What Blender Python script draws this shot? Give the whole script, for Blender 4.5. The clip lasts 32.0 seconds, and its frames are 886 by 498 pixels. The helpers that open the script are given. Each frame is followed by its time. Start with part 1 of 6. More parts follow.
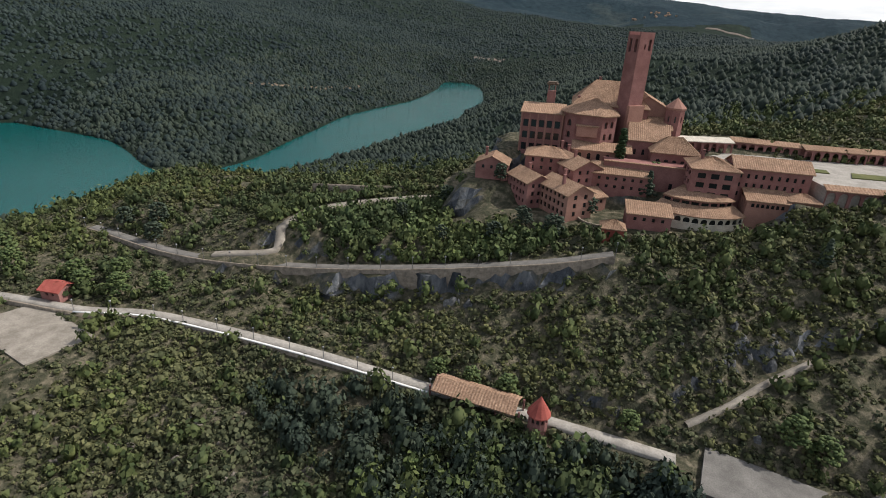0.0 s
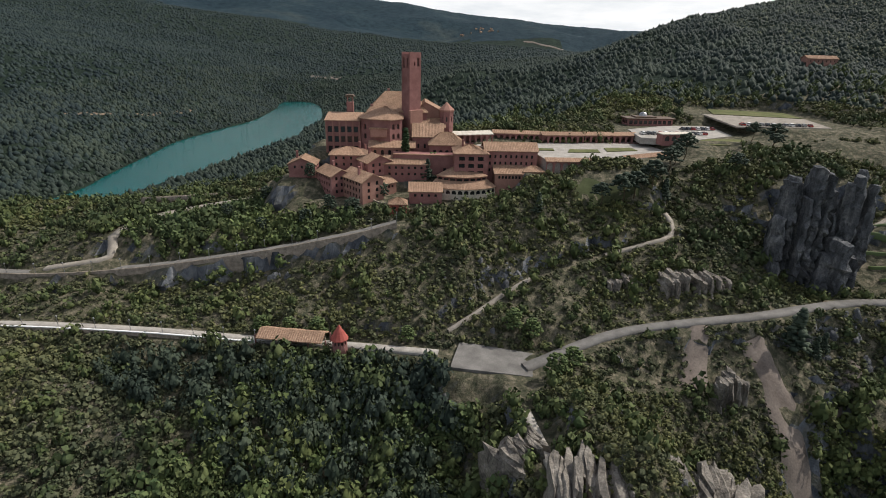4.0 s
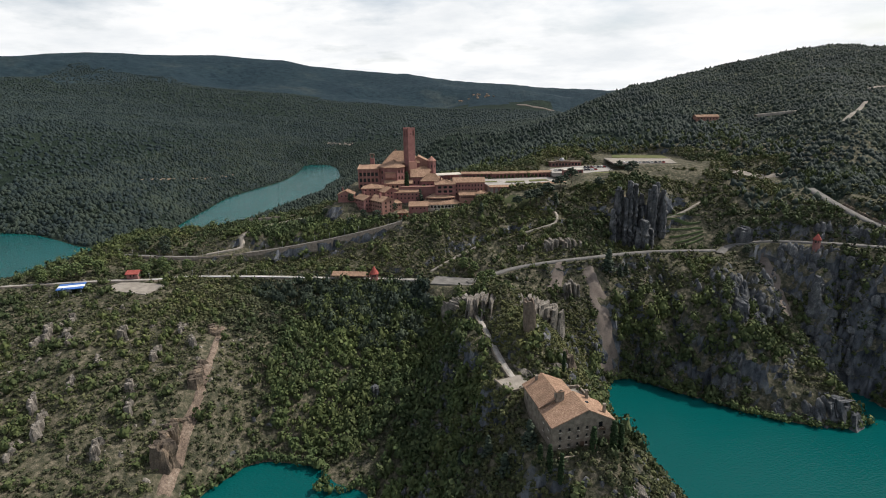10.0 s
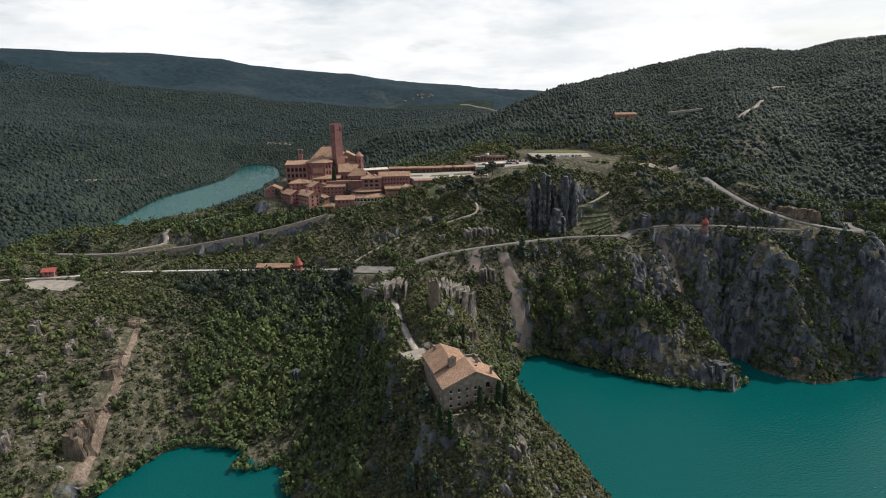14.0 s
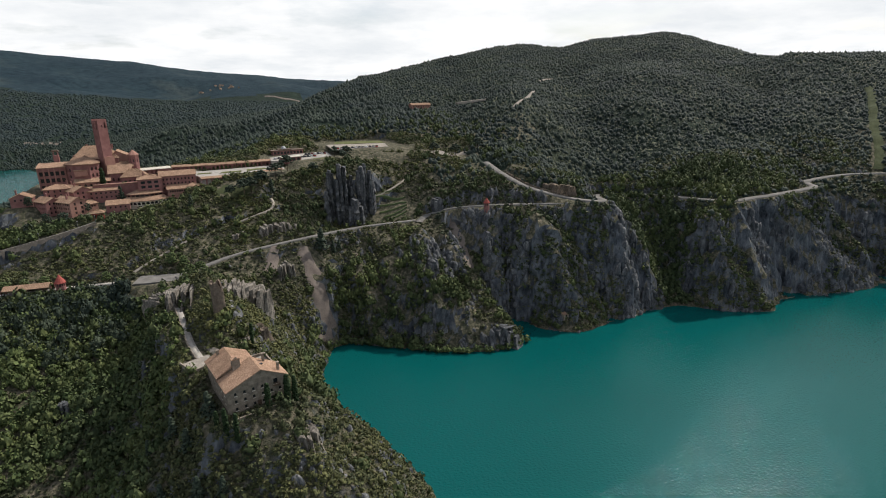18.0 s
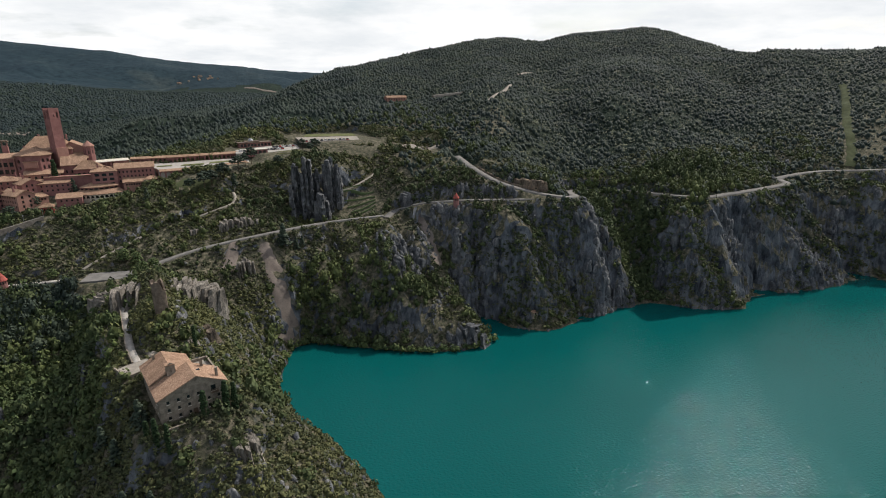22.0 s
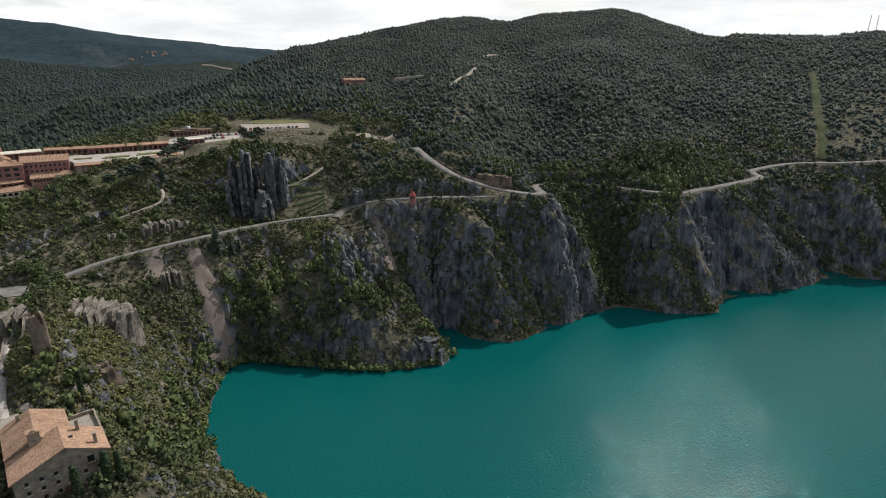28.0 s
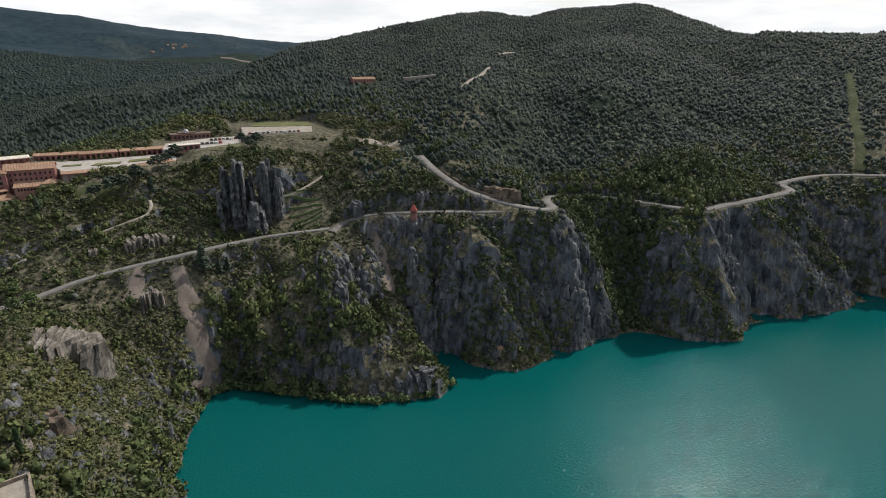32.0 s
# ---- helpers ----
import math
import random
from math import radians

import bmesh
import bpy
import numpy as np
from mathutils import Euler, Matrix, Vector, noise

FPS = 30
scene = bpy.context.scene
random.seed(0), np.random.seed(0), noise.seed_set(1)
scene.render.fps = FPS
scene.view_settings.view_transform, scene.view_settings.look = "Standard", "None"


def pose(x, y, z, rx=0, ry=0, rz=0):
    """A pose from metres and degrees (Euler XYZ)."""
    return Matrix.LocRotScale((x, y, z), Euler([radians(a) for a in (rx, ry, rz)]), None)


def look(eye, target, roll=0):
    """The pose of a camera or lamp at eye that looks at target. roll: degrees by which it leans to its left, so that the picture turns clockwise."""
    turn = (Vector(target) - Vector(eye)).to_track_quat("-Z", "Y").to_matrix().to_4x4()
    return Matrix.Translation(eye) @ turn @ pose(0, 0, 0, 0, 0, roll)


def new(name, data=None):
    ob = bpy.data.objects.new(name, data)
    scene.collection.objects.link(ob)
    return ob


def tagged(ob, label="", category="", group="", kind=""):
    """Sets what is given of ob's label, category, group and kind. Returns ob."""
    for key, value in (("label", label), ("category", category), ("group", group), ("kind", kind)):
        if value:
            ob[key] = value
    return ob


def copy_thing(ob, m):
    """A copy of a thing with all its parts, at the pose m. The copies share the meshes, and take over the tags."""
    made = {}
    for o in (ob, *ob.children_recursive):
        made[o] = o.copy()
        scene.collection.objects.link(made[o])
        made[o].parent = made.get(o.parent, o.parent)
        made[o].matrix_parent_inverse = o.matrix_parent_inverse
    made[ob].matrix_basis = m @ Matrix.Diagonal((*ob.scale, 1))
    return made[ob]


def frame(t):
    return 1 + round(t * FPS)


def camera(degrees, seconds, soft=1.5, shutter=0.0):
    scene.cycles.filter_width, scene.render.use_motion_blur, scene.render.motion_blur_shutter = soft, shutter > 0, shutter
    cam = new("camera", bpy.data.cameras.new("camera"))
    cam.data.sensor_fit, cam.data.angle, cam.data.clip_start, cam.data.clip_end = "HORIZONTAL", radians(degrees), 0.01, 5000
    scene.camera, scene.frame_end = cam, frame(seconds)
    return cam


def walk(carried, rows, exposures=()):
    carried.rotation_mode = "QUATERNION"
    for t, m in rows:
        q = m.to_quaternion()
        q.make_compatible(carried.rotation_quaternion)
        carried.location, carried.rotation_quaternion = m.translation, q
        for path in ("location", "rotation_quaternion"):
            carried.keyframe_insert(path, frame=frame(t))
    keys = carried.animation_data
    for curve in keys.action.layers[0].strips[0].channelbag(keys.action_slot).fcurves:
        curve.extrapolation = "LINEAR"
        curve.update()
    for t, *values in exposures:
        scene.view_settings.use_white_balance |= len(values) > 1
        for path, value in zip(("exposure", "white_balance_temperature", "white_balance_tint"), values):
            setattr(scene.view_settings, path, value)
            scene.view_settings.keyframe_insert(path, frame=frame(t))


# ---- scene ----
cam = camera(79.39, 32.0, 1.0)
# seconds, eye x y z, yaw, pitch, roll
PATH = [
    (0.0, 129.95, -195.05, 127.93, 19.153, -23.562, 3.041),
    (0.5, 132.94, -195.93, 128.34, 18.243, -23.501, 3.379),
    (1.0, 135.97, -197.02, 128.74, 14.867, -23.770, 3.582),
    (1.5, 139.14, -199.04, 129.07, 12.700, -23.769, 3.432),
    (2.0, 142.48, -202.08, 129.42, 12.062, -23.461, 3.151),
    (2.5, 146.04, -206.66, 129.91, 11.204, -23.010, 2.841),
    (3.0, 150.00, -213.06, 130.46, 9.258, -22.475, 2.472),
    (3.5, 154.99, -222.21, 131.02, 6.947, -21.913, 2.087),
    (4.0, 160.03, -233.07, 131.58, 3.997, -21.372, 1.609),
    (4.5, 164.01, -244.00, 132.13, 0.930, -20.946, 0.862),
    (6.5, 179.99, -292.97, 133.11, -5.437, -18.488, 0.141),
    (7.0, 183.18, -306.17, 133.09, -5.376, -17.897, 0.243),
    (7.5, 185.00, -318.94, 133.40, -4.094, -17.139, 0.030),
    (8.0, 186.53, -331.44, 134.24, -2.223, -16.560, -0.438),
    (8.5, 187.58, -344.17, 135.47, -0.194, -16.053, -0.907),
    (9.0, 187.97, -357.61, 136.94, 1.756, -15.604, -1.119),
    (9.5, 187.41, -372.33, 139.58, 3.737, -15.211, -0.988),
    (10.0, 186.49, -387.56, 142.94, 5.071, -15.199, -0.770),
    (10.5, 188.03, -391.89, 142.80, 4.730, -15.110, -0.798),
    (11.0, 190.14, -394.60, 142.44, 4.861, -15.056, -0.840),
    (11.5, 192.82, -395.27, 141.47, 4.905, -14.989, -0.830),
    (12.0, 194.98, -396.92, 140.91, 4.891, -14.937, -0.786),
    (12.5, 197.06, -398.48, 140.56, 4.617, -14.981, -0.690),
    (13.0, 200.00, -400.00, 141.13, 4.000, -15.270, -0.507),
    (13.5, 201.88, -400.75, 139.63, 2.365, -15.040, -0.633),
    (14.0, 204.31, -402.16, 139.93, -0.415, -15.210, -0.665),
    (14.5, 206.69, -403.29, 140.62, -3.888, -15.490, -0.690),
    (15.0, 209.04, -404.71, 141.38, -7.559, -15.760, -0.721),
    (15.5, 211.33, -406.20, 141.50, -10.303, -15.883, -0.862),
    (17.5, 217.83, -409.06, 140.42, -18.905, -16.277, -1.048),
    (18.0, 219.23, -409.15, 140.08, -19.647, -16.356, -0.893),
    (18.5, 220.86, -409.28, 139.93, -20.024, -16.409, -0.808),
    (19.0, 221.69, -407.90, 139.65, -20.445, -16.540, -0.538),
    (19.5, 223.74, -408.56, 139.30, -20.579, -16.526, -0.583),
    (20.0, 225.79, -408.46, 139.42, -20.709, -16.667, -0.474),
    (20.5, 227.48, -408.01, 139.33, -20.953, -16.760, -0.333),
    (21.0, 229.08, -406.89, 139.13, -21.114, -16.874, -0.238),
    (21.5, 230.76, -405.93, 138.90, -21.219, -16.903, -0.277),
    (22.0, 232.19, -404.57, 138.80, -21.364, -16.988, -0.258),
    (22.5, 233.52, -402.83, 138.82, -21.526, -17.081, -0.225),
    (23.0, 234.82, -400.76, 139.23, -21.650, -17.276, -0.060),
    (23.5, 236.32, -398.54, 138.61, -21.732, -17.203, -0.130),
    (24.0, 237.95, -396.45, 138.73, -21.796, -17.262, -0.086),
    (24.5, 239.35, -394.04, 139.05, -21.910, -17.331, -0.049),
    (25.0, 240.91, -391.75, 139.31, -22.079, -17.373, 0.031),
    (25.5, 242.45, -389.43, 139.80, -22.514, -17.424, 0.093),
    (27.5, 249.30, -380.69, 141.79, -24.531, -18.278, 0.445),
    (28.0, 251.72, -378.21, 142.44, -24.767, -19.014, 0.454),
    (28.5, 253.69, -375.79, 142.47, -24.948, -19.519, 0.598),
    (29.0, 255.64, -373.26, 142.40, -25.090, -19.583, 0.625),
    (29.5, 257.61, -370.78, 143.29, -25.168, -19.684, 0.672),
    (30.0, 259.56, -368.42, 144.38, -25.313, -19.730, 0.780),
    (30.5, 261.78, -366.54, 145.37, -25.517, -19.750, 0.795),
    (31.0, 264.16, -364.93, 146.10, -25.342, -19.664, 0.734),
    (31.5, 266.07, -362.79, 147.60, -23.815, -19.717, 0.852),
    (32.0, 269.13, -359.77, 149.07, -22.811, -19.741, 0.750),
]
walk(cam, [(t, Matrix.Translation((x, y, z)) @ pose(0, 0, 0, 0, 0, yaw) @ pose(0, 0, 0, 90 + pitch) @ pose(0, 0, 0, 0, 0, roll)) for t, x, y, z, yaw, pitch, roll in PATH])

# ---- light ----
SUN_ELEV, SUN_TURN = 47.0, 60.0      # height above the horizon, turn from +y towards +x
world = bpy.data.worlds.new("sky")
scene.world = world
world.use_nodes = True
wn, wl = world.node_tree.nodes, world.node_tree.links
wn.clear()
w_out = wn.new("ShaderNodeOutputWorld")
w_bg = wn.new("ShaderNodeBackground")
w_sky = wn.new("ShaderNodeTexSky")
w_sky.sky_type, w_sky.sun_disc = "NISHITA", False
w_sky.sun_elevation, w_sky.sun_rotation = radians(SUN_ELEV), radians(SUN_TURN)
w_sky.air_density, w_sky.dust_density = 1.0, 2.5
w_bg.inputs["Strength"].default_value = 0.12
w_tc = wn.new("ShaderNodeTexCoord")
# clouds lie on a flat layer high up: broken overhead, closing to a white sheet towards the horizon
w_sep, w_den, w_dx, w_dy, w_vec = wn.new("ShaderNodeSeparateXYZ"), wn.new("ShaderNodeMath"), wn.new("ShaderNodeMath"), wn.new("ShaderNodeMath"), wn.new("ShaderNodeCombineXYZ")
w_den.operation, w_den.inputs[1].default_value = "ADD", 0.16
w_dx.operation = w_dy.operation = "DIVIDE"
wl.new(w_tc.outputs["Generated"], w_sep.inputs[0])
wl.new(w_sep.outputs["Z"], w_den.inputs[0])
wl.new(w_sep.outputs["X"], w_dx.inputs[0])
wl.new(w_sep.outputs["Y"], w_dy.inputs[0])
wl.new(w_den.outputs[0], w_dx.inputs[1])
wl.new(w_den.outputs[0], w_dy.inputs[1])
wl.new(w_dx.outputs[0], w_vec.inputs["X"])
wl.new(w_dy.outputs[0], w_vec.inputs["Y"])
w_noise = wn.new("ShaderNodeTexNoise")
w_noise.inputs["Scale"].default_value, w_noise.inputs["Detail"].default_value = 1.1, 10.0
w_noise.inputs["Roughness"].default_value = 0.56
w_low, w_pow, w_cover = wn.new("ShaderNodeMath"), wn.new("ShaderNodeMath"), wn.new("ShaderNodeMath")
w_low.operation, w_low.inputs[0].default_value = "SUBTRACT", 1.0
w_pow.operation, w_pow.inputs[1].default_value = "POWER", 5.0
w_cover.operation, w_cover.inputs[1].default_value = "MULTIPLY_ADD", 0.42
wl.new(w_sep.outputs["Z"], w_low.inputs[1])
wl.new(w_low.outputs[0], w_pow.inputs[0])
wl.new(w_pow.outputs[0], w_cover.inputs[0])
wl.new(w_noise.outputs["Fac"], w_cover.inputs[2])
w_ramp = wn.new("ShaderNodeValToRGB")
w_ramp.color_ramp.elements[0].position, w_ramp.color_ramp.elements[1].position = 0.44, 0.70
w_ramp.color_ramp.elements[0].color, w_ramp.color_ramp.elements[1].color = (0.05, 0.05, 0.05, 1), (1, 1, 1, 1)
w_mix = wn.new("ShaderNodeMix")
w_mix.data_type = "RGBA"
w_mix.inputs[7].default_value = (9.6, 9.7, 9.8, 1)
wl.new(w_vec.outputs[0], w_noise.inputs["Vector"])
wl.new(w_cover.outputs[0], w_ramp.inputs["Fac"])
wl.new(w_ramp.outputs["Color"], w_mix.inputs[0])
w_shade = wn.new("ShaderNodeTexNoise")
w_shade.inputs["Scale"].default_value, w_shade.inputs["Detail"].default_value, w_shade.inputs["Roughness"].default_value = 0.9, 9.0, 0.6
w_tone = wn.new("ShaderNodeValToRGB")
w_tone.color_ramp.elements[0].position, w_tone.color_ramp.elements[1].position = 0.38, 0.56
w_tone.color_ramp.elements[0].color, w_tone.color_ramp.elements[1].color = (0.82, 0.845, 0.87, 1), (1, 1, 1, 1)
w_cloud = wn.new("ShaderNodeMix")
w_cloud.data_type, w_cloud.blend_type = "RGBA", "MULTIPLY"
w_cloud.inputs[0].default_value, w_cloud.inputs[6].default_value = 1.0, (8.5, 8.55, 8.6, 1)
wl.new(w_vec.outputs[0], w_shade.inputs["Vector"])
wl.new(w_shade.outputs["Fac"], w_tone.inputs["Fac"])
wl.new(w_tone.outputs["Color"], w_cloud.inputs[7])
wl.new(w_cloud.outputs[2], w_mix.inputs[7])
wl.new(w_sky.outputs["Color"], w_mix.inputs[6])
wl.new(w_mix.outputs[2], w_bg.inputs["Color"])
wl.new(w_bg.outputs["Background"], w_out.inputs["Surface"])

sun_data = bpy.data.lights.new("sun", "SUN")
sun_data.energy, sun_data.angle, sun_data.color = 4.35, radians(0.6), (1.0, 0.95, 0.88)
sun = new("sun", sun_data)
_a, _e = radians(SUN_TURN), radians(SUN_ELEV)
SUN_DIR = Vector((math.sin(_a) * math.cos(_e), math.cos(_a) * math.cos(_e), math.sin(_e)))
sun.matrix_world = look(SUN_DIR * 900, (0, 0, 0))

# ---- materials ----


def material(name, roughness=0.8, metal=0.0):
    m = bpy.data.materials.new(name)
    m.use_nodes = True
    b = m.node_tree.nodes["Principled BSDF"]
    b.inputs["Roughness"].default_value, b.inputs["Metallic"].default_value = roughness, metal
    b.inputs["Specular IOR Level"].default_value = 0.5 if roughness < 0.72 else 0.06
    return m, m.node_tree.nodes, m.node_tree.links, b


def rgba(c):
    return (c[0], c[1], c[2], 1.0)


def ramp(nodes, stops):
    r = nodes.new("ShaderNodeValToRGB")
    while len(r.color_ramp.elements) < len(stops):
        r.color_ramp.elements.new(0.5)
    for e, (p, c) in zip(r.color_ramp.elements, stops):
        e.position, e.color = p, rgba(c)
    return r


def noise_node(nodes, links, scale, detail=6.0, rough=0.55, stretch=(1, 1, 1)):
    tc, mp, n = nodes.new("ShaderNodeTexCoord"), nodes.new("ShaderNodeMapping"), nodes.new("ShaderNodeTexNoise")
    mp.inputs["Scale"].default_value = stretch
    n.inputs["Scale"].default_value, n.inputs["Detail"].default_value, n.inputs["Roughness"].default_value = scale, detail, rough
    links.new(tc.outputs["Object"], mp.inputs["Vector"])
    links.new(mp.outputs["Vector"], n.inputs["Vector"])
    return n


def mixed(nodes, links, fac, a, b, kind="MIX"):
    m = nodes.new("ShaderNodeMix")
    m.data_type, m.blend_type = "RGBA", kind
    for k, v in ((0, fac), (6, a), (7, b)):
        if isinstance(v, (int, float)):
            m.inputs[k].default_value = v
        elif isinstance(v, tuple):
            m.inputs[k].default_value = rgba(v)
        else:
            links.new(v, m.inputs[k])
    return m.outputs[2]


def bump(nodes, links, bsdf, height, strength, distance):
    b = nodes.new("ShaderNodeBump")
    b.inputs["Strength"].default_value, b.inputs["Distance"].default_value = strength, distance
    links.new(height, b.inputs["Height"])
    links.new(b.outputs["Normal"], bsdf.inputs["Normal"])


def surface(name, dark, light, scale=0.6, fine=8.0, roughness=0.85, relief=0.05, metal=0.0, varied=0.0):
    """A weathered plain surface: two scales of variation, fine relief, and a shift from object to object."""
    m, n, l, b = material(name, roughness, metal)
    big, small = noise_node(n, l, scale), noise_node(n, l, fine, 4.0)
    r = ramp(n, ((0.32, dark), (0.68, light)))
    l.new(big.outputs["Fac"], r.inputs["Fac"])
    g = ramp(n, ((0.3, (0.82, 0.82, 0.82)), (0.7, (1.12, 1.12, 1.12))))
    l.new(small.outputs["Fac"], g.inputs["Fac"])
    col = mixed(n, l, 1.0, r.outputs["Color"], g.outputs["Color"], "MULTIPLY")
    if varied:
        info = n.new("ShaderNodeObjectInfo")
        v = ramp(n, ((0.0, (1 - varied,) * 3), (1.0, (1 + varied,) * 3)))
        l.new(info.outputs["Random"], v.inputs["Fac"])
        col = mixed(n, l, 1.0, col, v.outputs["Color"], "MULTIPLY")
    l.new(col, b.inputs["Base Color"])
    bump(n, l, b, small.outputs["Fac"], 0.5, relief)
    return m


def land_material():
    m, n, l, b = material("hillside", 0.95)
    geo, sep = n.new("ShaderNodeNewGeometry"), n.new("ShaderNodeSeparateXYZ")
    l.new(geo.outputs["Normal"], sep.inputs[0])
    n1, n2, n3 = noise_node(n, l, 0.045, 9, 0.6), noise_node(n, l, 0.45, 7, 0.62), noise_node(n, l, 0.16, 11, 0.66, (1, 1, 0.5))
    soil = ramp(n, ((0.3, (0.032, 0.038, 0.024)), (0.48, (0.070, 0.068, 0.045)), (0.66, (0.175, 0.152, 0.11))))
    l.new(n2.outputs["Fac"], soil.inputs["Fac"])
    rock = ramp(n, ((0.33, (0.018, 0.021, 0.026)), (0.45, (0.064, 0.071, 0.082)), (0.57, (0.130, 0.139, 0.152)), (0.72, (0.21, 0.207, 0.20))))
    l.new(n3.outputs["Fac"], rock.inputs["Fac"])
    steep = n.new("ShaderNodeMath")
    steep.operation = "MULTIPLY_ADD"
    steep.inputs[1].default_value = -1.0
    l.new(sep.outputs["Z"], steep.inputs[0])
    l.new(n1.outputs["Fac"], steep.inputs[2])
    r = ramp(n, ((0.0, (0, 0, 0)), (0.18, (1, 1, 1))))
    a = n.new("ShaderNodeMath")
    a.operation = "ADD"
    a.inputs[1].default_value = 0.14
    l.new(steep.outputs[0], a.inputs[0])
    l.new(a.outputs[0], r.inputs["Fac"])
    l.new(mixed(n, l, r.outputs["Color"], soil.outputs["Color"], rock.outputs["Color"]), b.inputs["Base Color"])
    bump(n, l, b, n3.outputs["Fac"], 1.0, 2.0)
    return m


def leaf_material(name, dark, light):
    m, n, l, b = material(name, 0.75)
    geo = n.new("ShaderNodeNewGeometry")
    r = ramp(n, ((0.0, dark), (1.0, light)))
    l.new(geo.outputs["Random Per Island"], r.inputs["Fac"])
    big = noise_node(n, l, 0.022, 5)
    g = ramp(n, ((0.35, (0.75, 0.78, 0.8)), (0.65, (1.3, 1.22, 1.0))))
    l.new(big.outputs["Fac"], g.inputs["Fac"])
    l.new(mixed(n, l, 1.0, r.outputs["Color"], g.outputs["Color"], "MULTIPLY"), b.inputs["Base Color"])
    b.inputs["Specular IOR Level"].default_value = 0.12
    return m


def water_material():
    m, n, l, b = material("lake_water", 0.05)
    big = noise_node(n, l, 0.006, 4)
    r = ramp(n, ((0.3, (0.001, 0.059, 0.057)), (0.7, (0.002, 0.071, 0.069))))
    l.new(big.outputs["Fac"], r.inputs["Fac"])
    l.new(r.outputs["Color"], b.inputs["Base Color"])
    ripple = noise_node(n, l, 0.75, 1.0, 0.5, (1.0, 1.5, 1.0))
    bump(n, l, b, ripple.outputs["Fac"], 1.0, 0.22)
    b.inputs["IOR"].default_value = 1.33
    b.inputs["Specular IOR Level"].default_value = 0.12
    return m


def roof_material():
    m, n, l, b = material("clay_roof_tile", 0.9)
    n1, n2 = noise_node(n, l, 0.35, 6), noise_node(n, l, 2.4, 3)
    info = n.new("ShaderNodeObjectInfo")
    r = ramp(n, ((0.25, (0.16, 0.098, 0.070)), (0.5, (0.27, 0.182, 0.130)), (0.75, (0.40, 0.295, 0.215))))
    l.new(n2.outputs["Fac"], r.inputs["Fac"])
    g = ramp(n, ((0.3, (0.8, 0.78, 0.76)), (0.7, (1.15, 1.12, 1.1))))
    l.new(n1.outputs["Fac"], g.inputs["Fac"])
    v = ramp(n, ((0.0, (0.9, 0.88, 0.86)), (1.0, (1.1, 1.08, 1.06))))
    l.new(info.outputs["Random"], v.inputs["Fac"])
    col = mixed(n, l, 1.0, r.outputs["Color"], g.outputs["Color"], "MULTIPLY")
    l.new(mixed(n, l, 1.0, col, v.outputs["Color"], "MULTIPLY"), b.inputs["Base Color"])
    bump(n, l, b, n2.outputs["Fac"], 0.5, 0.08)
    return m


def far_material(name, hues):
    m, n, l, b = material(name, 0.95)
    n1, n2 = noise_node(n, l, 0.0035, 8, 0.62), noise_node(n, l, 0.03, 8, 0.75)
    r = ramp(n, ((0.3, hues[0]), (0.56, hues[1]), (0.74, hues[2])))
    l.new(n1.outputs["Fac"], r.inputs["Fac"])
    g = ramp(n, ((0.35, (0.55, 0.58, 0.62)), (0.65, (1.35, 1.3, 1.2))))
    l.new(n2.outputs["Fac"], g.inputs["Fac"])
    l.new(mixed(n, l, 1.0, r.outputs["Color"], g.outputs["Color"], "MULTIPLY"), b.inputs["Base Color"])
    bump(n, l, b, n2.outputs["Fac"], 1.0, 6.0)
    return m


def cliff_material(name, dark, mid, pale):
    """Weathered limestone: dark water streaks down the face, paler broken edges, small pits."""
    m, n, l, b = material(name, 0.95)
    streak, blot, fine = noise_node(n, l, 0.55, 8, 0.65, (1, 1, 0.14)), noise_node(n, l, 0.16, 6, 0.6), noise_node(n, l, 1.6, 8, 0.7)
    r = ramp(n, ((0.34, dark), (0.52, mid), (0.7, pale)))
    k = n.new("ShaderNodeMath")
    k.operation = "MULTIPLY_ADD"
    k.inputs[1].default_value = 0.45
    half = n.new("ShaderNodeMath")
    half.operation = "MULTIPLY"
    half.inputs[1].default_value = 0.55
    l.new(blot.outputs["Fac"], half.inputs[0])
    l.new(streak.outputs["Fac"], k.inputs[0])
    l.new(half.outputs[0], k.inputs[2])
    l.new(k.outputs[0], r.inputs["Fac"])
    g = ramp(n, ((0.35, (0.6, 0.6, 0.6)), (0.65, (1.25, 1.25, 1.25))))
    l.new(fine.outputs["Fac"], g.inputs["Fac"])
    l.new(mixed(n, l, 1.0, r.outputs["Color"], g.outputs["Color"], "MULTIPLY"), b.inputs["Base Color"])
    bump(n, l, b, streak.outputs["Fac"], 1.0, 1.0)
    return m


LAND = land_material()
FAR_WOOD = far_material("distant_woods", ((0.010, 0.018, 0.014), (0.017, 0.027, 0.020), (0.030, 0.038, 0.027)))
# the mountains' aerial haze is mixed into this blue base colour
HAZY_RANGE = far_material("hazy_range", ((0.014, 0.027, 0.038), (0.020, 0.036, 0.046), (0.040, 0.054, 0.056)))
WATER = water_material()
SCRUB = leaf_material("scrub_leaves", (0.032, 0.041, 0.024), (0.106, 0.114, 0.065))
PINE = leaf_material("pine_needles", (0.019, 0.030, 0.024), (0.058, 0.076, 0.057))
GREEN = leaf_material("broad_leaves", (0.040, 0.063, 0.028), (0.106, 0.138, 0.058))
RIDGE_SCRUB = leaf_material("sunlit_scrub_leaves", (0.034, 0.043, 0.022), (0.117, 0.123, 0.058))
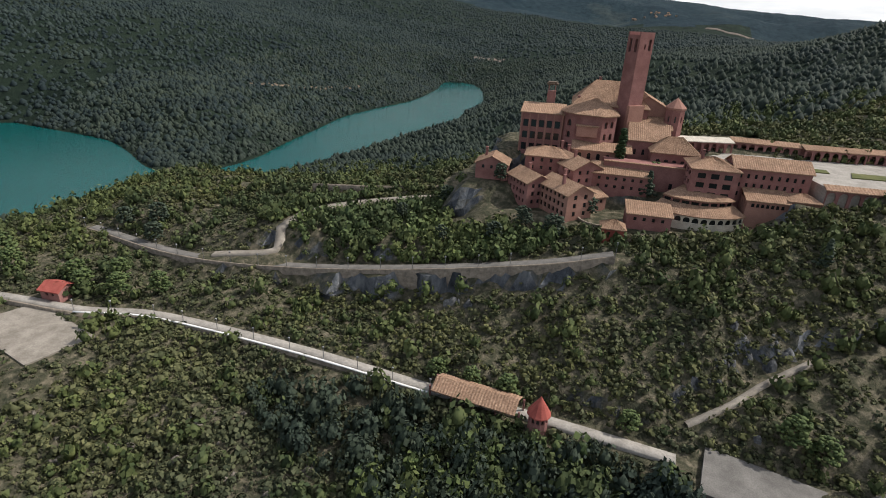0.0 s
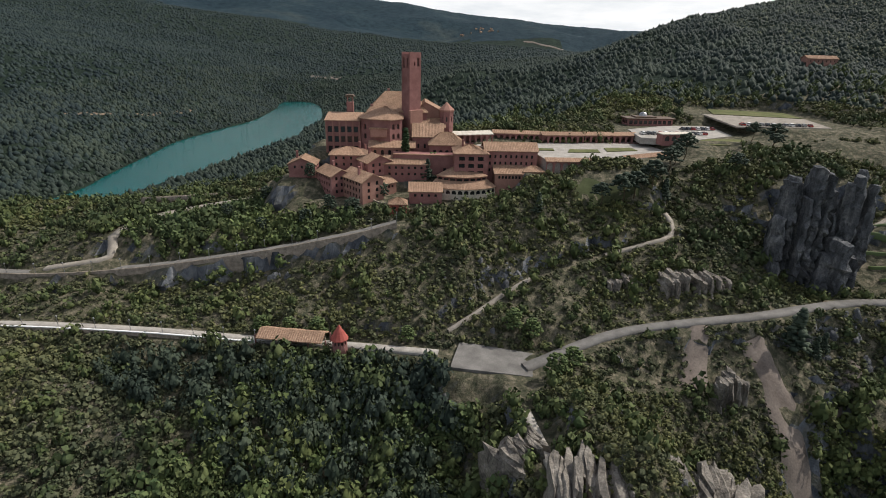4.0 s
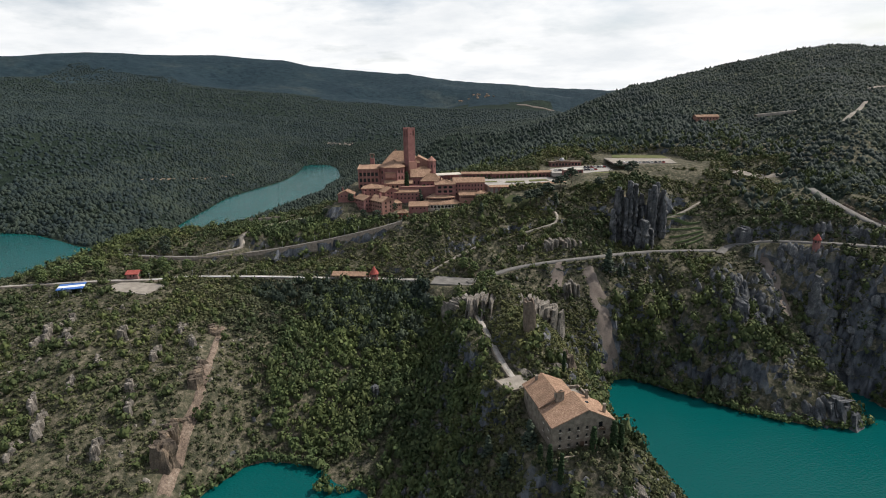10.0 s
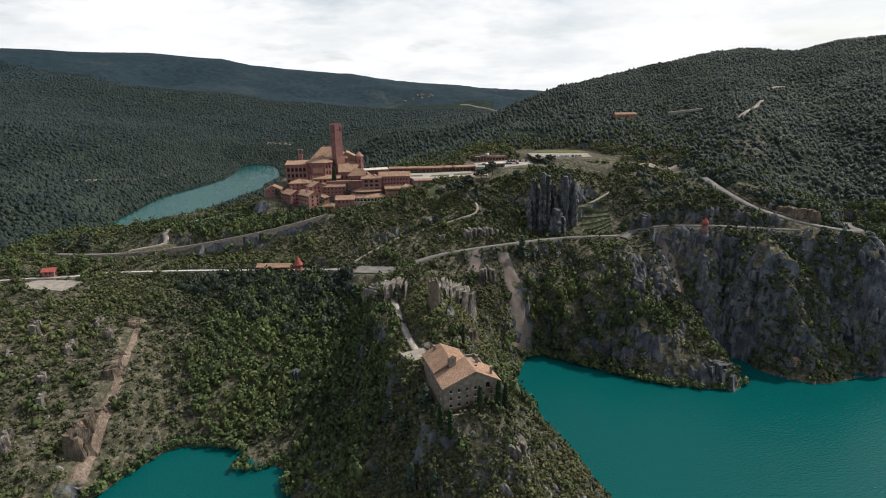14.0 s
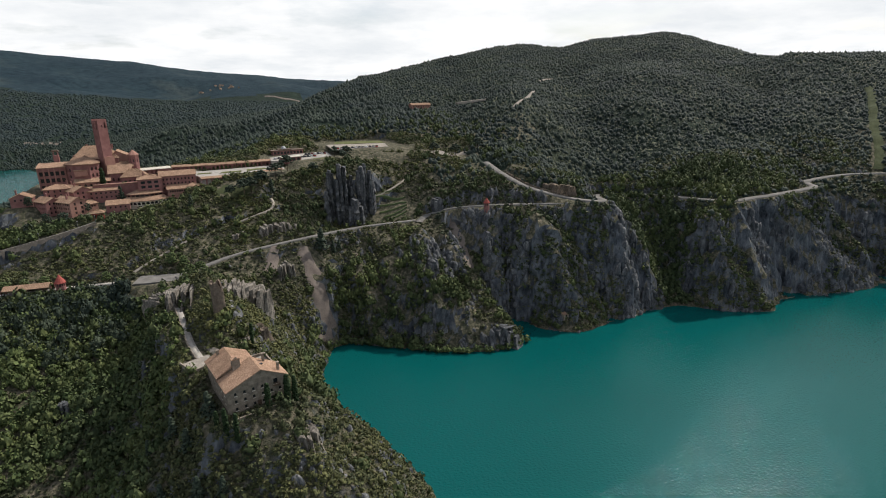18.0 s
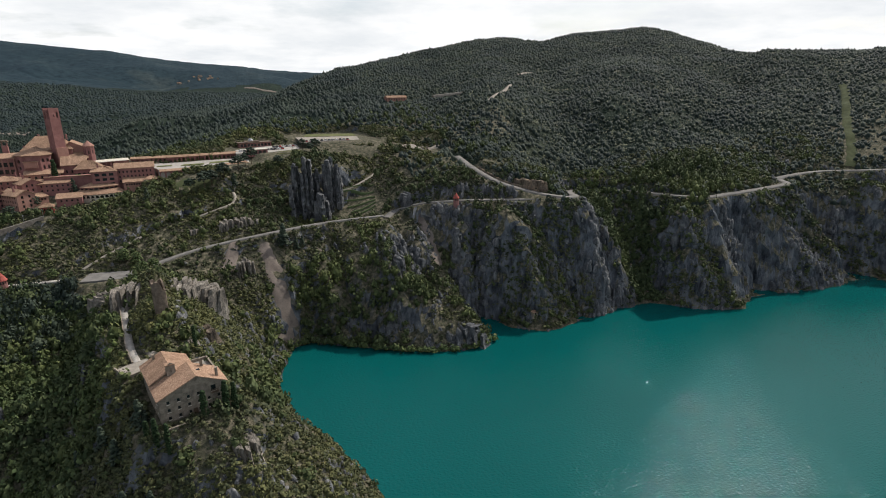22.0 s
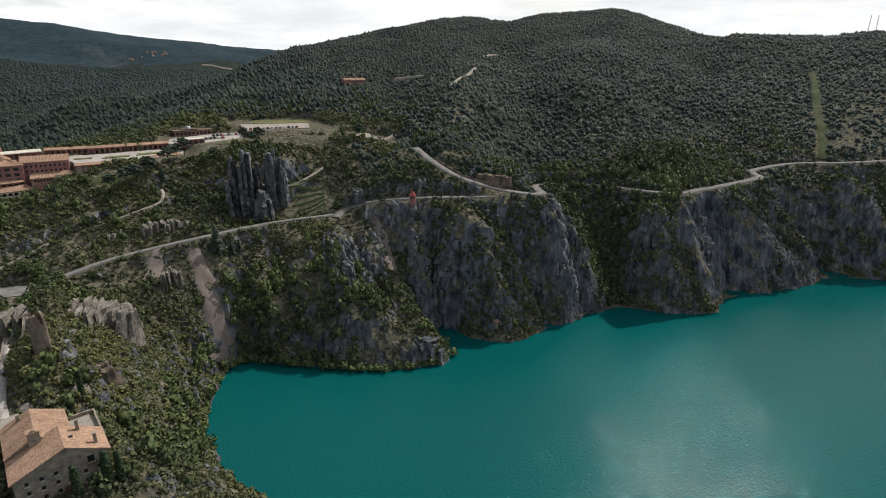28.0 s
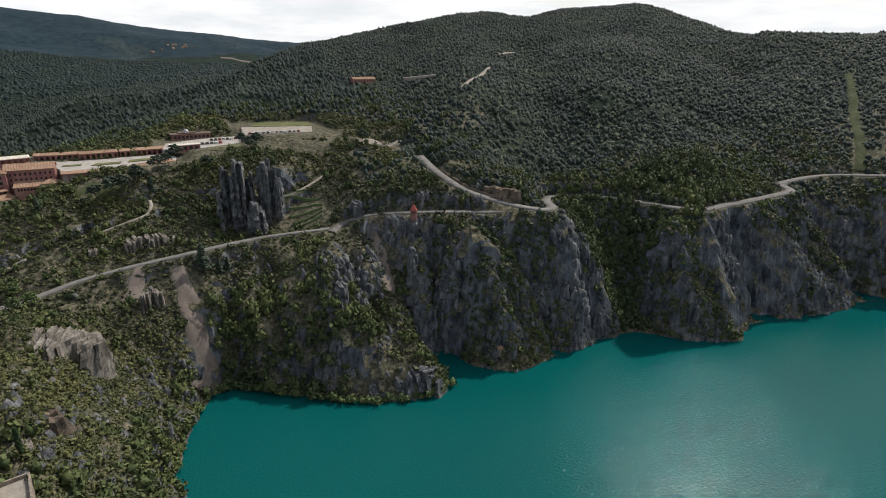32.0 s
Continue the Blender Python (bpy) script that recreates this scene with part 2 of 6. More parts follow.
OAK = leaf_material("evergreen_oak_leaves", (0.034, 0.050, 0.023), (0.090, 0.111, 0.049))
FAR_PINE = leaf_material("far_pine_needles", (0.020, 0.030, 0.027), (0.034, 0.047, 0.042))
# bluer pine for woods beyond the lake, distance haze put into the leaf colour
HAZY_PINE = leaf_material("hazy_pine_needles", (0.017, 0.028, 0.030), (0.027, 0.040, 0.041))
CYPRESS = leaf_material("cypress_leaves", (0.010, 0.022, 0.010), (0.03, 0.05, 0.022))
BARK = surface("bark", (0.06, 0.045, 0.03), (0.13, 0.10, 0.07), 3.0, 20.0)
ASPHALT = surface("pale_asphalt", (0.12, 0.114, 0.106), (0.195, 0.185, 0.172), 0.25, 3.0, 0.9, 0.02)
GRAVEL = surface("pale_gravel", (0.20, 0.178, 0.15), (0.31, 0.28, 0.24), 0.3, 2.5, 0.95, 0.03)
PAVING = surface("pale_paving", (0.25, 0.232, 0.208), (0.37, 0.345, 0.31), 0.25, 2.0, 0.85, 0.02)
STONE = surface("rubble_stone", (0.15, 0.128, 0.104), (0.31, 0.262, 0.208), 0.7, 3.5, 0.92, 0.12, varied=0.1)
BRICK = surface("red_brick", (0.200, 0.097, 0.088), (0.290, 0.150, 0.137), 0.25, 3.0, 0.9, 0.04, varied=0.08)
BRICK_PINK = surface("pinkish_brick", (0.26, 0.140, 0.112), (0.34, 0.195, 0.155), 0.25, 3.0, 0.9, 0.04, varied=0.08)
BRICK_RED = surface("scarlet_roof_tile", (0.26, 0.065, 0.055), (0.36, 0.105, 0.085), 0.5, 4.0, 0.8, 0.03)
ROOF = roof_material()
CLIFF = cliff_material("limestone_cliff", (0.028, 0.031, 0.035), (0.106, 0.110, 0.115), (0.29, 0.286, 0.278))
CLIFF_OCHRE = cliff_material("ochre_limestone", (0.05, 0.042, 0.036), (0.15, 0.12, 0.092), (0.31, 0.225, 0.155))
CLIFF_PALE = cliff_material("pale_limestone", (0.06, 0.055, 0.05), (0.20, 0.18, 0.155), (0.38, 0.345, 0.30))
SCREE = surface("scree", (0.115, 0.095, 0.082), (0.205, 0.172, 0.148), 0.12, 1.6, 0.95, 0.15)
ROUGH_GRASS = surface("rough_grass", (0.036, 0.046, 0.022), (0.066, 0.074, 0.036), 0.15, 2.0, 0.95, 0.1)
LAWN = surface("dry_grass", (0.075, 0.09, 0.035), (0.14, 0.138, 0.065), 0.15, 2.0, 0.95, 0.05)
WHITE = surface("white_paint", (0.70, 0.69, 0.67), (0.82, 0.81, 0.79), 0.6, 6.0, 0.6, 0.005)
BLUE = surface("blue_sheet", (0.02, 0.09, 0.32), (0.03, 0.13, 0.42), 0.6, 6.0, 0.5, 0.005)
# near-black sheet set into openings, paints the shade inside them
SHADOW = surface("opening_shade", (0.012, 0.011, 0.011), (0.028, 0.025, 0.023), 0.6, 6.0, 0.6, 0.0)
WOOD = surface("dark_wood", (0.06, 0.035, 0.02), (0.12, 0.075, 0.045), 1.0, 9.0, 0.7, 0.01)
PALE_STONE = surface("pale_stone", (0.46, 0.42, 0.35), (0.62, 0.57, 0.49), 0.5, 5.0, 0.8, 0.02)
GLASS, _n, _l, _b = material("window_glass", 0.06)
_b.inputs["Base Color"].default_value = (0.015, 0.018, 0.02, 1)
METAL = surface("grey_metal", (0.25, 0.25, 0.26), (0.38, 0.38, 0.39), 0.8, 8.0, 0.4, 0.0, 0.8)
RUBBER, _n, _l, _b = material("black_rubber", 0.8)
_b.inputs["Base Color"].default_value = (0.02, 0.02, 0.02, 1)


# ---- mesh helpers ----
def fill(name, verts, faces, mat, smooth=False):
    """A mesh from arrays of equal-sided faces."""
    verts, faces = np.asarray(verts, np.float32), np.asarray(faces, np.int32)
    me = bpy.data.meshes.new(name)
    k = faces.shape[1]
    me.vertices.add(len(verts))
    me.vertices.foreach_set("co", verts.ravel())
    me.loops.add(faces.size)
    me.loops.foreach_set("vertex_index", faces.ravel())
    me.polygons.add(len(faces))
    me.polygons.foreach_set("loop_start", np.arange(0, faces.size, k, dtype=np.int32))
    if smooth:
        me.polygons.foreach_set("use_smooth", np.ones(len(faces), bool))
    me.update(calc_edges=True)
    me.materials.append(mat)
    return me


def part(name, bm, mat, parent=None, label=""):
    me = bpy.data.meshes.new(name)
    bm.to_mesh(me)
    bm.free()
    me.materials.append(mat)
    ob = new(name, me)
    if parent:
        ob.parent = parent
    if label:
        tagged(ob, label)
    return ob


def thing(name, at, turn=0.0, label="", category="", group="", kind=""):
    ob = new(name)
    ob.matrix_world = pose(*at_place(*at), 0, 0, turn) @ Matrix.Scale(float(drawn_in(at[0], at[1])), 4)
    return tagged(ob, label, category, group, kind)


def add_box(bm, x0, x1, y0, y1, z0, z1):
    v = [bm.verts.new(p) for p in ((x0, y0, z0), (x1, y0, z0), (x1, y1, z0), (x0, y1, z0), (x0, y0, z1), (x1, y0, z1), (x1, y1, z1), (x0, y1, z1))]
    for f in ((3, 2, 1, 0), (4, 5, 6, 7), (0, 1, 5, 4), (1, 2, 6, 5), (2, 3, 7, 6), (3, 0, 4, 7)):
        bm.faces.new([v[i] for i in f])
    return v


def box(x0, x1, y0, y1, z0, z1, soft=0.0):
    bm = bmesh.new()
    add_box(bm, x0, x1, y0, y1, z0, z1)
    if soft:
        bmesh.ops.bevel(bm, geom=bm.edges[:], offset=soft, segments=1, affect="EDGES")
    return bm


def prism(points, z0, z1):
    """A slab over a polygon that runs anticlockwise."""
    bm = bmesh.new()
    lo, hi = [bm.verts.new((x, y, z0)) for x, y in points], [bm.verts.new((x, y, z1)) for x, y in points]
    bm.faces.new(lo[::-1])
    bm.faces.new(hi)
    for i in range(len(lo)):
        j = (i + 1) % len(lo)
        bm.faces.new((lo[i], lo[j], hi[j], hi[i]))
    return bm


def smooth_line(points, step):
    """Points along a rounded line (Catmull-Rom) at even steps."""
    p = np.array(points, float)
    p = np.vstack([2 * p[0] - p[1], p, 2 * p[-1] - p[-2]])
    out = []
    for a, b, c, d in zip(p, p[1:], p[2:], p[3:]):
        k = max(2, int(np.linalg.norm((c - b)[:2]) / step))
        for t in np.arange(k) / k:
            out.append(0.5 * (2 * b + (c - a) * t + (2 * a - 5 * b + 4 * c - d) * t * t + (3 * b - a - 3 * c + d) * t ** 3))
    out.append(p[-2])
    return np.array(out)

# ---- the land: ridges, slopes, shores and roads as lines (x, y, height above the lake) ----
def drawn_in(x, y):
    """The share by which the sanctuary's terrace is drawn towards the lookout point over the lake, 0.93 at its heart and 1 outside it."""
    def soft(a):
        a = np.clip(a, 0, 1)
        return a * a * (3 - 2 * a)
    start, wide = np.interp(x, (150, 200, 250, 275), (-75, -40, -40, 0)), np.interp(x, (150, 200, 250, 275), (60, 40, 40, 50))
    return 1 - 0.07 * soft((y - start) / wide) * soft((300 - y) / 150) * soft((x + 120) / 120) * soft((430 - x) / 80)


def at_place(x, y, z=140.0):
    k = float(drawn_in(x, y))
    return (222 + k * (x - 222), -405 + k * (y + 405), 140 + k * (z - 140))


def placed(line):
    return tuple(at_place(*p) for p in line)


LOWER_ROAD = ((-95, -118, 44), (-40, -108, 45), (-12, -104, 45), (11, -97, 45), (55, -95, 45), (95, -96, 45), (122, -96, 45), (150, -97, 45), (175, -103, 46), (205, -88, 51), (247, -80, 55), (285, -66, 55), (322, -66, 56))
UPPER_ROAD = ((322, -72, 56), (332, -62, 58), (348, -70, 63), (372, -85, 66), (405, -100, 67), (430, -110, 68))
HILL_ROAD = ((390, -30, 88), (392, -58, 82), (402, -80, 75), (420, -99, 70), (436, -110, 68), (446, -104, 67), (458, -80, 64), (480, -62, 61), (508, -82, 62), (530, -128, 64), (560, -128, 64), (605, -122, 64), (632, -118, 65), (645, -102, 66), (690, -104, 69), (720, -130, 72), (790, -150, 74))
VIADUCT = ((-60, -60, 47), (-10, -66, 48), (30, -60, 50), (70, -50, 55), (105, -38, 61), (124, -28, 65))
GARDEN_PATH = ((0, -62, 49), (18, -50, 51), (8, -30, 53), (10, -10, 55), (30, 8, 57), (60, 20, 60), (85, 25, 62))
FOOT_PATH = ((152, -87, 47), (161, -81, 51), (167, -74, 52.5), (174, -68, 55), (179, -64, 56.5), (193, -59, 60), (205, -53, 62), (212, -51, 63.5), (221, -49, 66), (229, -46, 68), (231, -38, 71), (230, -32, 72.5))
ROCK_PATH = ((290, -30, 66), (310, -28, 70), (330, -14, 76))
CHAPEL_PATH = ((172, -106, 46), (174, -124, 47), (180, -150, 48), (186, -180, 50), (191, -205, 51), (195, -219, 51))
BAY = ((262, -285), (270, -262), (265, -236), (250, -212), (238, -180), (241, -155), (248, -132), (258, -123), (277, -132), (300, -148), (326, -160), (346, -163), (359, -159), (366, -131), (381, -152), (398, -160), (422, -154), (440, -151), (471, -148), (508, -168), (531, -180), (553, -166), (629, -175), (660, -173), (720, -220), (800, -300), (900, -420))
INLET = ((240, -305), (205, -318), (172, -290), (147, -236), (141, -218), (125, -221), (119, -209), (101, -205), (88, -208), (72, -237), (52, -275), (30, -330), (-30, -420))
LAKE_EAST = ((-450, -130), (-330, -90), (-262, -40), (-228, 11), (-203, 63), (-178, 100), (-160, 160), (-146, 221), (-135, 275), (-122, 388), (-104, 478), (-118, 590), (-118, 669), (-180, 860), (-240, 940))
LAKE_WEST = ((-520, 190), (-395, 186), (-354, 181), (-308, 160), (-252, 126), (-208, 118), (-190, 150), (-188, 200), (-198, 236), (-207, 275), (-219, 350), (-233, 433), (-227, 529), (-217, 638), (-240, 797), (-270, 901))


def lake_edges():
    return [(x, y, -0.6) for line in (BAY, INLET, LAKE_EAST, LAKE_WEST) for x, y, *_ in smooth_line([(a, b, 0) for a, b in line], 14)]


RIDGES = {
    "chapel ridge": ((175, -112, 47), (183, -130, 55), (192, -150, 60), (200, -175, 60), (202, -199, 60), (204, -215, 53), (200, -236, 48), (214, -254, 47), (224, -268, 38), (238, -286, 16)),
    "chapel ridge, east foot": ((216, -124, 34), (228, -150, 24), (228, -180, 26), (240, -212, 20), (248, -240, 18)),
    "chapel ridge, west foot": ((158, -130, 28), (158, -160, 20), (160, -190, 16), (162, -215, 10), (176, -232, 22), (186, -250, 30), (190, -275, 16)),
    "green gully": ((110, -115, 36), (112, -140, 24), (112, -165, 14), (112, -190, 5)),
    "west spur": ((-40, -125, 44), (0, -128, 43), (30, -135, 40), (52, -150, 36), (62, -175, 30), (62, -205, 22), (64, -235, 10)),
    "west spur crest": ((-60, -150, 42), (-20, -180, 36), (10, -220, 26), (25, -255, 18), (10, -300, 12)),
    "far west ground": ((-120, -200, 34), (-160, -300, 22), (-200, -120, 30), (-150, -60, 26), (-160, 0, 10)),
    "terrace under the garden": ((-30, -82, 46), (30, -78, 48), (80, -66, 50), (120, -52, 55), (150, -50, 60), (180, -55, 60)),
    "garden": ((20, -30, 54), (50, -25, 57), (80, -20, 60), (50, 0, 58), (100, -8, 63), (30, 30, 58), (70, 40, 62)),
    "north slope of the spur": ((-60, -30, 50), (-95, 5, 46), (-120, 40, 34), (-60, 50, 40), (-40, 100, 24), (0, 130, 30), (40, 150, 42), (90, 160, 56), (-100, 160, 10), (-60, 260, 10), (0, 320, 26), (-70, 420, 14), (-40, 600, 22)),
    "sanctuary hill": ((60, 66, 66), (88, 8, 64), (100, 30, 66), (110, 60, 78), (150, 60, 82), (140, 12, 66), (165, 8, 68), (178, 14, 72), (90, 95, 70), (70, 20, 66), (120, -8, 63)),
    "slope east of it": ((180, -20, 70), (195, 0, 75), (205, -20, 72), (225, 0, 78), (215, -60, 62), (260, -30, 70), (250, -55, 62)),
    "esplanade": ((200, 40, 81.5), (225, 40, 81.5), (250, 60, 85), (250, 85, 86), (200, 70, 81.5), (230, 70, 83)),
    "car park": ((290, 90, 91), (345, 85, 91.5), (290, 130, 91), (345, 130, 92), (320, 160, 92.5), (300, 48, 86), (350, 40, 89), (380, 8, 90)),
    "rock base": ((262, -55, 55), (280, -48, 54), (305, -45, 58), (275, -22, 82), (300, -20, 86), (330, -40, 66), (310, 20, 86), (345, -20, 82)),
    "middle spur": ((322, -80, 54), (318, -100, 46), (318, -122, 34), (326, -140, 20), (345, -155, 8)),
    "middle hollow": ((272, -88, 46), (276, -106, 32), (276, -120, 14), (296, -110, 36), (250, -96, 42), (248, -112, 28)),
    "narrow gully": ((346, -78, 54), (346, -98, 40), (352, -116, 22), (362, -126, 5)),
    "headland brow": ((372, -96, 62), (385, -112, 56), (405, -116, 58), (430, -119, 60), (446, -124, 50), (460, -120, 42), (466, -132, 22)),
    "headland face": ((375, -126, 34), (392, -136, 28), (420, -136, 28), (445, -138, 22)),
    "tree gully": ((470, -78, 56), (482, -100, 36), (490, -125, 16), (492, -142, 4)),
    "second cliff": ((505, -138, 46), (520, -148, 42), (545, -146, 44), (560, -138, 52), (515, -160, 18), (548, -156, 20)),
    "third cliff": ((590, -134, 54), (630, -130, 56), (655, -128, 54), (690, -150, 50), (600, -152, 24), (650, -150, 26), (730, -180, 40), (800, -230, 30)),
    "foot of the hill": ((420, -40, 88), (450, -20, 86), (480, -30, 74), (520, -40, 78), (580, -60, 84), (640, -60, 88), (700, -60, 90), (560, -100, 68)),
    "hill": ((424, 242, 124), (470, 120, 124), (450, 50, 106), (550, 204, 142), (520, 60, 116), (620, 60, 122), (720, 30, 122), (640, 200, 150), (760, 180, 152), (680, 340, 172), (820, 300, 176), (860, 120, 142), (880, 0, 136), (840, 420, 206), (600, 420, 172)),
    "skyline": ((318, 420, 132), (371, 485, 155), (425, 522, 167), (494, 556, 184), (591, 588, 203), (676, 596, 217), (757, 612, 225), (826, 596, 219), (916, 573, 235), (1004, 543, 246), (1044, 509, 249), (1048, 436, 225), (1016, 326, 195), (984, 242, 182), (1004, 219, 190), (1035, 179, 184), (1077, 115, 181), (1137, 90, 182), (1150, 0, 170), (1160, -120, 150)),
    "behind the saddle": ((1120, 470, 196), (1150, 380, 178), (1130, 300, 166), (1180, 240, 158), (1260, 160, 150), (1290, 60, 146), (1250, 480, 180), (1180, 600, 190)),
    "north-east flank": ((250, 160, 100), (260, 250, 106), (290, 340, 112), (200, 180, 82), (210, 300, 88), (150, 260, 70), (126, 397, 96), (200, 480, 96), (92, 300, 56), (300, 560, 118), (400, 700, 130), (560, 800, 150), (800, 820, 170), (1000, 760, 180)),
    "valley": ((60, 500, 60), (0, 700, 46), (-60, 900, 40), (100, 1000, 80), (311, 1797, 90), (-166, 1900, 96), (700, 1300, 110), (1200, 1200, 130), (-400, 1200, 60), (0, 2600, 130), (800, 2600, 130), (1600, 2400, 150)),
    "west slope": ((-400, 270, 40), (-290, 240, 30), (-330, 300, 40), (-350, 420, 40), (-380, 600, 50), (-400, 800, 56), (-320, 980, 44), (-620, 480, 104), (-560, 720, 92), (-700, 200, 100), (-900, 900, 130), (-1485, 1447, 199), (-905, 1954, 190), (-1800, 600, 220), (-600, 2700, 190), (-1300, 2500, 260)),
    "far range": ((-4200, 1600, 470), (-3400, 2100, 470), (-2605, 2726, 430), (-2518, 2802, 488), (-2391, 2905, 479), (-2044, 3150, 482), (-1721, 3335, 492), (-1288, 3528, 454), (-838, 3670, 392), (-433, 3752, 368), (-14, 3795, 309), (450, 3793, 268), (821, 3754, 226), (1400, 3700, 215), (2200, 3400, 240)),
    "behind the range": ((-3800, 3800, 300), (-2000, 4600, 280), (0, 4700, 200), (2500, 4500, 200), (4500, 3000, 220), (4600, 0, 160), (-4700, -500, 300)),
    "south and east": ((1500, 300, 160), (1700, -200, 120), (1500, -700, 60), (2600, 900, 200), (300, -1500, 60), (-900, -1200, 90), (-600, -500, 60), (1200, -1500, 60), (3000, -2500, 120), (-3000, -2500, 200), (0, -4500, 120), (-400, -260, 40)),
    "lake bed": ((300, -220, -14), (360, -220, -16), (450, -220, -16), (550, -240, -16), (640, -260, -14), (400, -320, -18), (300, -330, -14), (250, -400, -16), (150, -380, -16), (110, -250, -7), (120, -300, -12), (600, -400, -16), (750, -420, -12), (200, -550, -16), (400, -600, -16), (80, -450, -12), (-168, 330, -8), (-168, 450, -9), (-170, 600, -9), (-190, 760, -7), (-168, 250, -6), (-175, 150, -4), (-225, 85, -7), (-300, 110, -8), (-270, 50, -8), (-350, 40, -9), (-420, 90, -9), (-500, 30, -8), (-400, -40, -8)),
}


RIDGES = {name: placed(line) for name, line in RIDGES.items()}
VIADUCT, GARDEN_PATH, ROCK_PATH = placed(VIADUCT), placed(GARDEN_PATH), placed(ROCK_PATH)


def along(line, step=9.0, side=0.0):
    pts = smooth_line(line, step)
    if not side:
        return [tuple(p) for p in pts]
    d = np.gradient(pts[:, :2], axis=0)
    d /= np.linalg.norm(d, axis=1)[:, None] + 1e-9
    off = np.c_[-d[:, 1], d[:, 0]] * side
    return [(x + u, y + v, z) for (x, y, z), (u, v) in zip(pts, off)]


def thinned(points, gap):
    kept = []
    for p in points:
        if all((p[0] - q[0]) ** 2 + (p[1] - q[1]) ** 2 > gap * gap for q in kept):
            kept.append(p)
    return kept


ROADS = (("lower", LOWER_ROAD, 2.0), ("upper", UPPER_ROAD, 3.0), ("hill", HILL_ROAD, 3.4), ("viaduct", VIADUCT, 2.6), ("garden", GARDEN_PATH, 1.7), ("foot", FOOT_PATH, 0.8), ("rock", ROCK_PATH, 0.8), ("chapel", CHAPEL_PATH, 1.5))
knots = []
for _, line, half in ROADS:
    knots += along(line, 11.0)
knots += lake_edges()
knots += [(x, y, z - 5.5) for x, y, z in along(VIADUCT[1:], 14.0, -7.0)]
for line in RIDGES.values():
    knots += list(line)
knots = np.array(thinned(knots, 6.0))
_r = np.linalg.norm(knots[:, None, :2] - knots[None, :, :2], axis=2)
_n = len(knots)
_A = np.zeros((_n + 3, _n + 3))
_A[:_n, :_n] = _r + np.eye(_n) * 0.4
_A[:_n, _n], _A[:_n, _n + 1:] = 1, knots[:, :2] / 1000
_A[_n:, :_n] = _A[:_n, _n:].T
WEIGHTS = np.linalg.solve(_A, np.r_[knots[:, 2], 0, 0, 0])


def spaced(lo, hi, fine_lo, fine_hi, step, grow):
    mid = np.arange(fine_lo, fine_hi + step / 2, step)
    up, d = [fine_hi], step
    while up[-1] < hi:
        d *= grow
        up.append(up[-1] + min(d, 170))
    dn, d = [fine_lo], step
    while dn[-1] > lo:
        d *= grow
        dn.append(dn[-1] - min(d, 170))
    return np.r_[dn[:0:-1], mid, up[1:]]


def waves(x, y, size, seed, octaves=4):
    """Smooth value noise, about -1 to 1, from a lattice of random numbers."""
    rng = np.random.RandomState(seed)
    table, out, amp = rng.rand(257, 257) * 2 - 1, np.zeros_like(x), 1.0
    table[256], table[:, 256] = table[0], table[:, 0]
    for k in range(octaves):
        u, v = x / size * 2 ** k + 17.3 * k, y / size * 2 ** k + 9.1 * k
        i, j = np.floor(u).astype(int), np.floor(v).astype(int)
        a, b = u - i, v - j
        a, b = a * a * (3 - 2 * a), b * b * (3 - 2 * b)
        i, j = i % 256, j % 256
        out += amp * ((table[i, j] * (1 - a) + table[i + 1, j] * a) * (1 - b) + (table[i, j + 1] * (1 - a) + table[i + 1, j + 1] * a) * b)
        amp *= 0.5
    return out


ROAD_PATHS = [(np.array(along(line, 3.0)), half) for _, line, half in ROADS]
# level places: centre x, y, half sizes, turn in degrees, height
LEVELS = [(166, -99, 13, 7, -4, 45.4), (-14, -117, 17, 8, -10, 44.6), (210, -240, 10, 12, 17, 46.6), (195.5, -223, 5, 5, 30, 51), (322, 124, 32, 40, 4, 91.5), (264, 92, 30, 26, 5, 86.7), (205, 46, 38, 20, 15, 81.9), (105.6, 57.5, 34, 20, 7, 78), (167.9, 25.9, 22, 7, 7, 72), (144.2, 21.9, 14, 8, 7, 71), (97.8, 22.3, 14, 12, 7, 68), (97.8, 6.2, 20, 8, 7, 65), (73.1, 18.3, 6, 6, 7, 71), (149.9, 8.5, 14, 6, 7, 66), (125.8, 7.6, 12, 8, 7, 65.5), (120.9, 31.2, 20, 8, 7, 72)]
LEVELS = [(*at_place(x, y, lev)[:2], hx, hy, turn, at_place(x, y, lev)[2]) for x, y, hx, hy, turn, lev in LEVELS]

# bare patches where no scrub grows
BARE = [(167, -108, 14, 9, -4, 0), (249, -107, 5.5, 19, 10, 0), (226, -92, 3.6, 10, 18, 0), (345, -94, 3.4, 20, -4, 0), (282, -38, 14, 9, 0, 0), (112, 60, 58, 34, 0, 0), (264, 84, 34, 34, 5, 0), (322, 118, 36, 50, 4, 0), (61, -192, 46, 3.4, -79.5, 0), (800, -46, 130, 4, 37, 0), (506, 126, 58, 2.2, 51.6, 0), (636, 303, 32, 2.2, 42, 0), (377, 32, 26, 6, -50, 0), (208, 4, 13, 8, 12, 0), (316, 54, 32, 9, -10, 0), (104, 6, 36, 13, 7, 0), (248, 42, 28, 16, 30, 0), (312, -42, 15, 13, 0, 0), (165, 26, 30, 16, 12, 0)]
BARE = [(*at_place(x, y)[:2], hx, hy, turn, 0) for x, y, hx, hy, turn, _ in BARE]


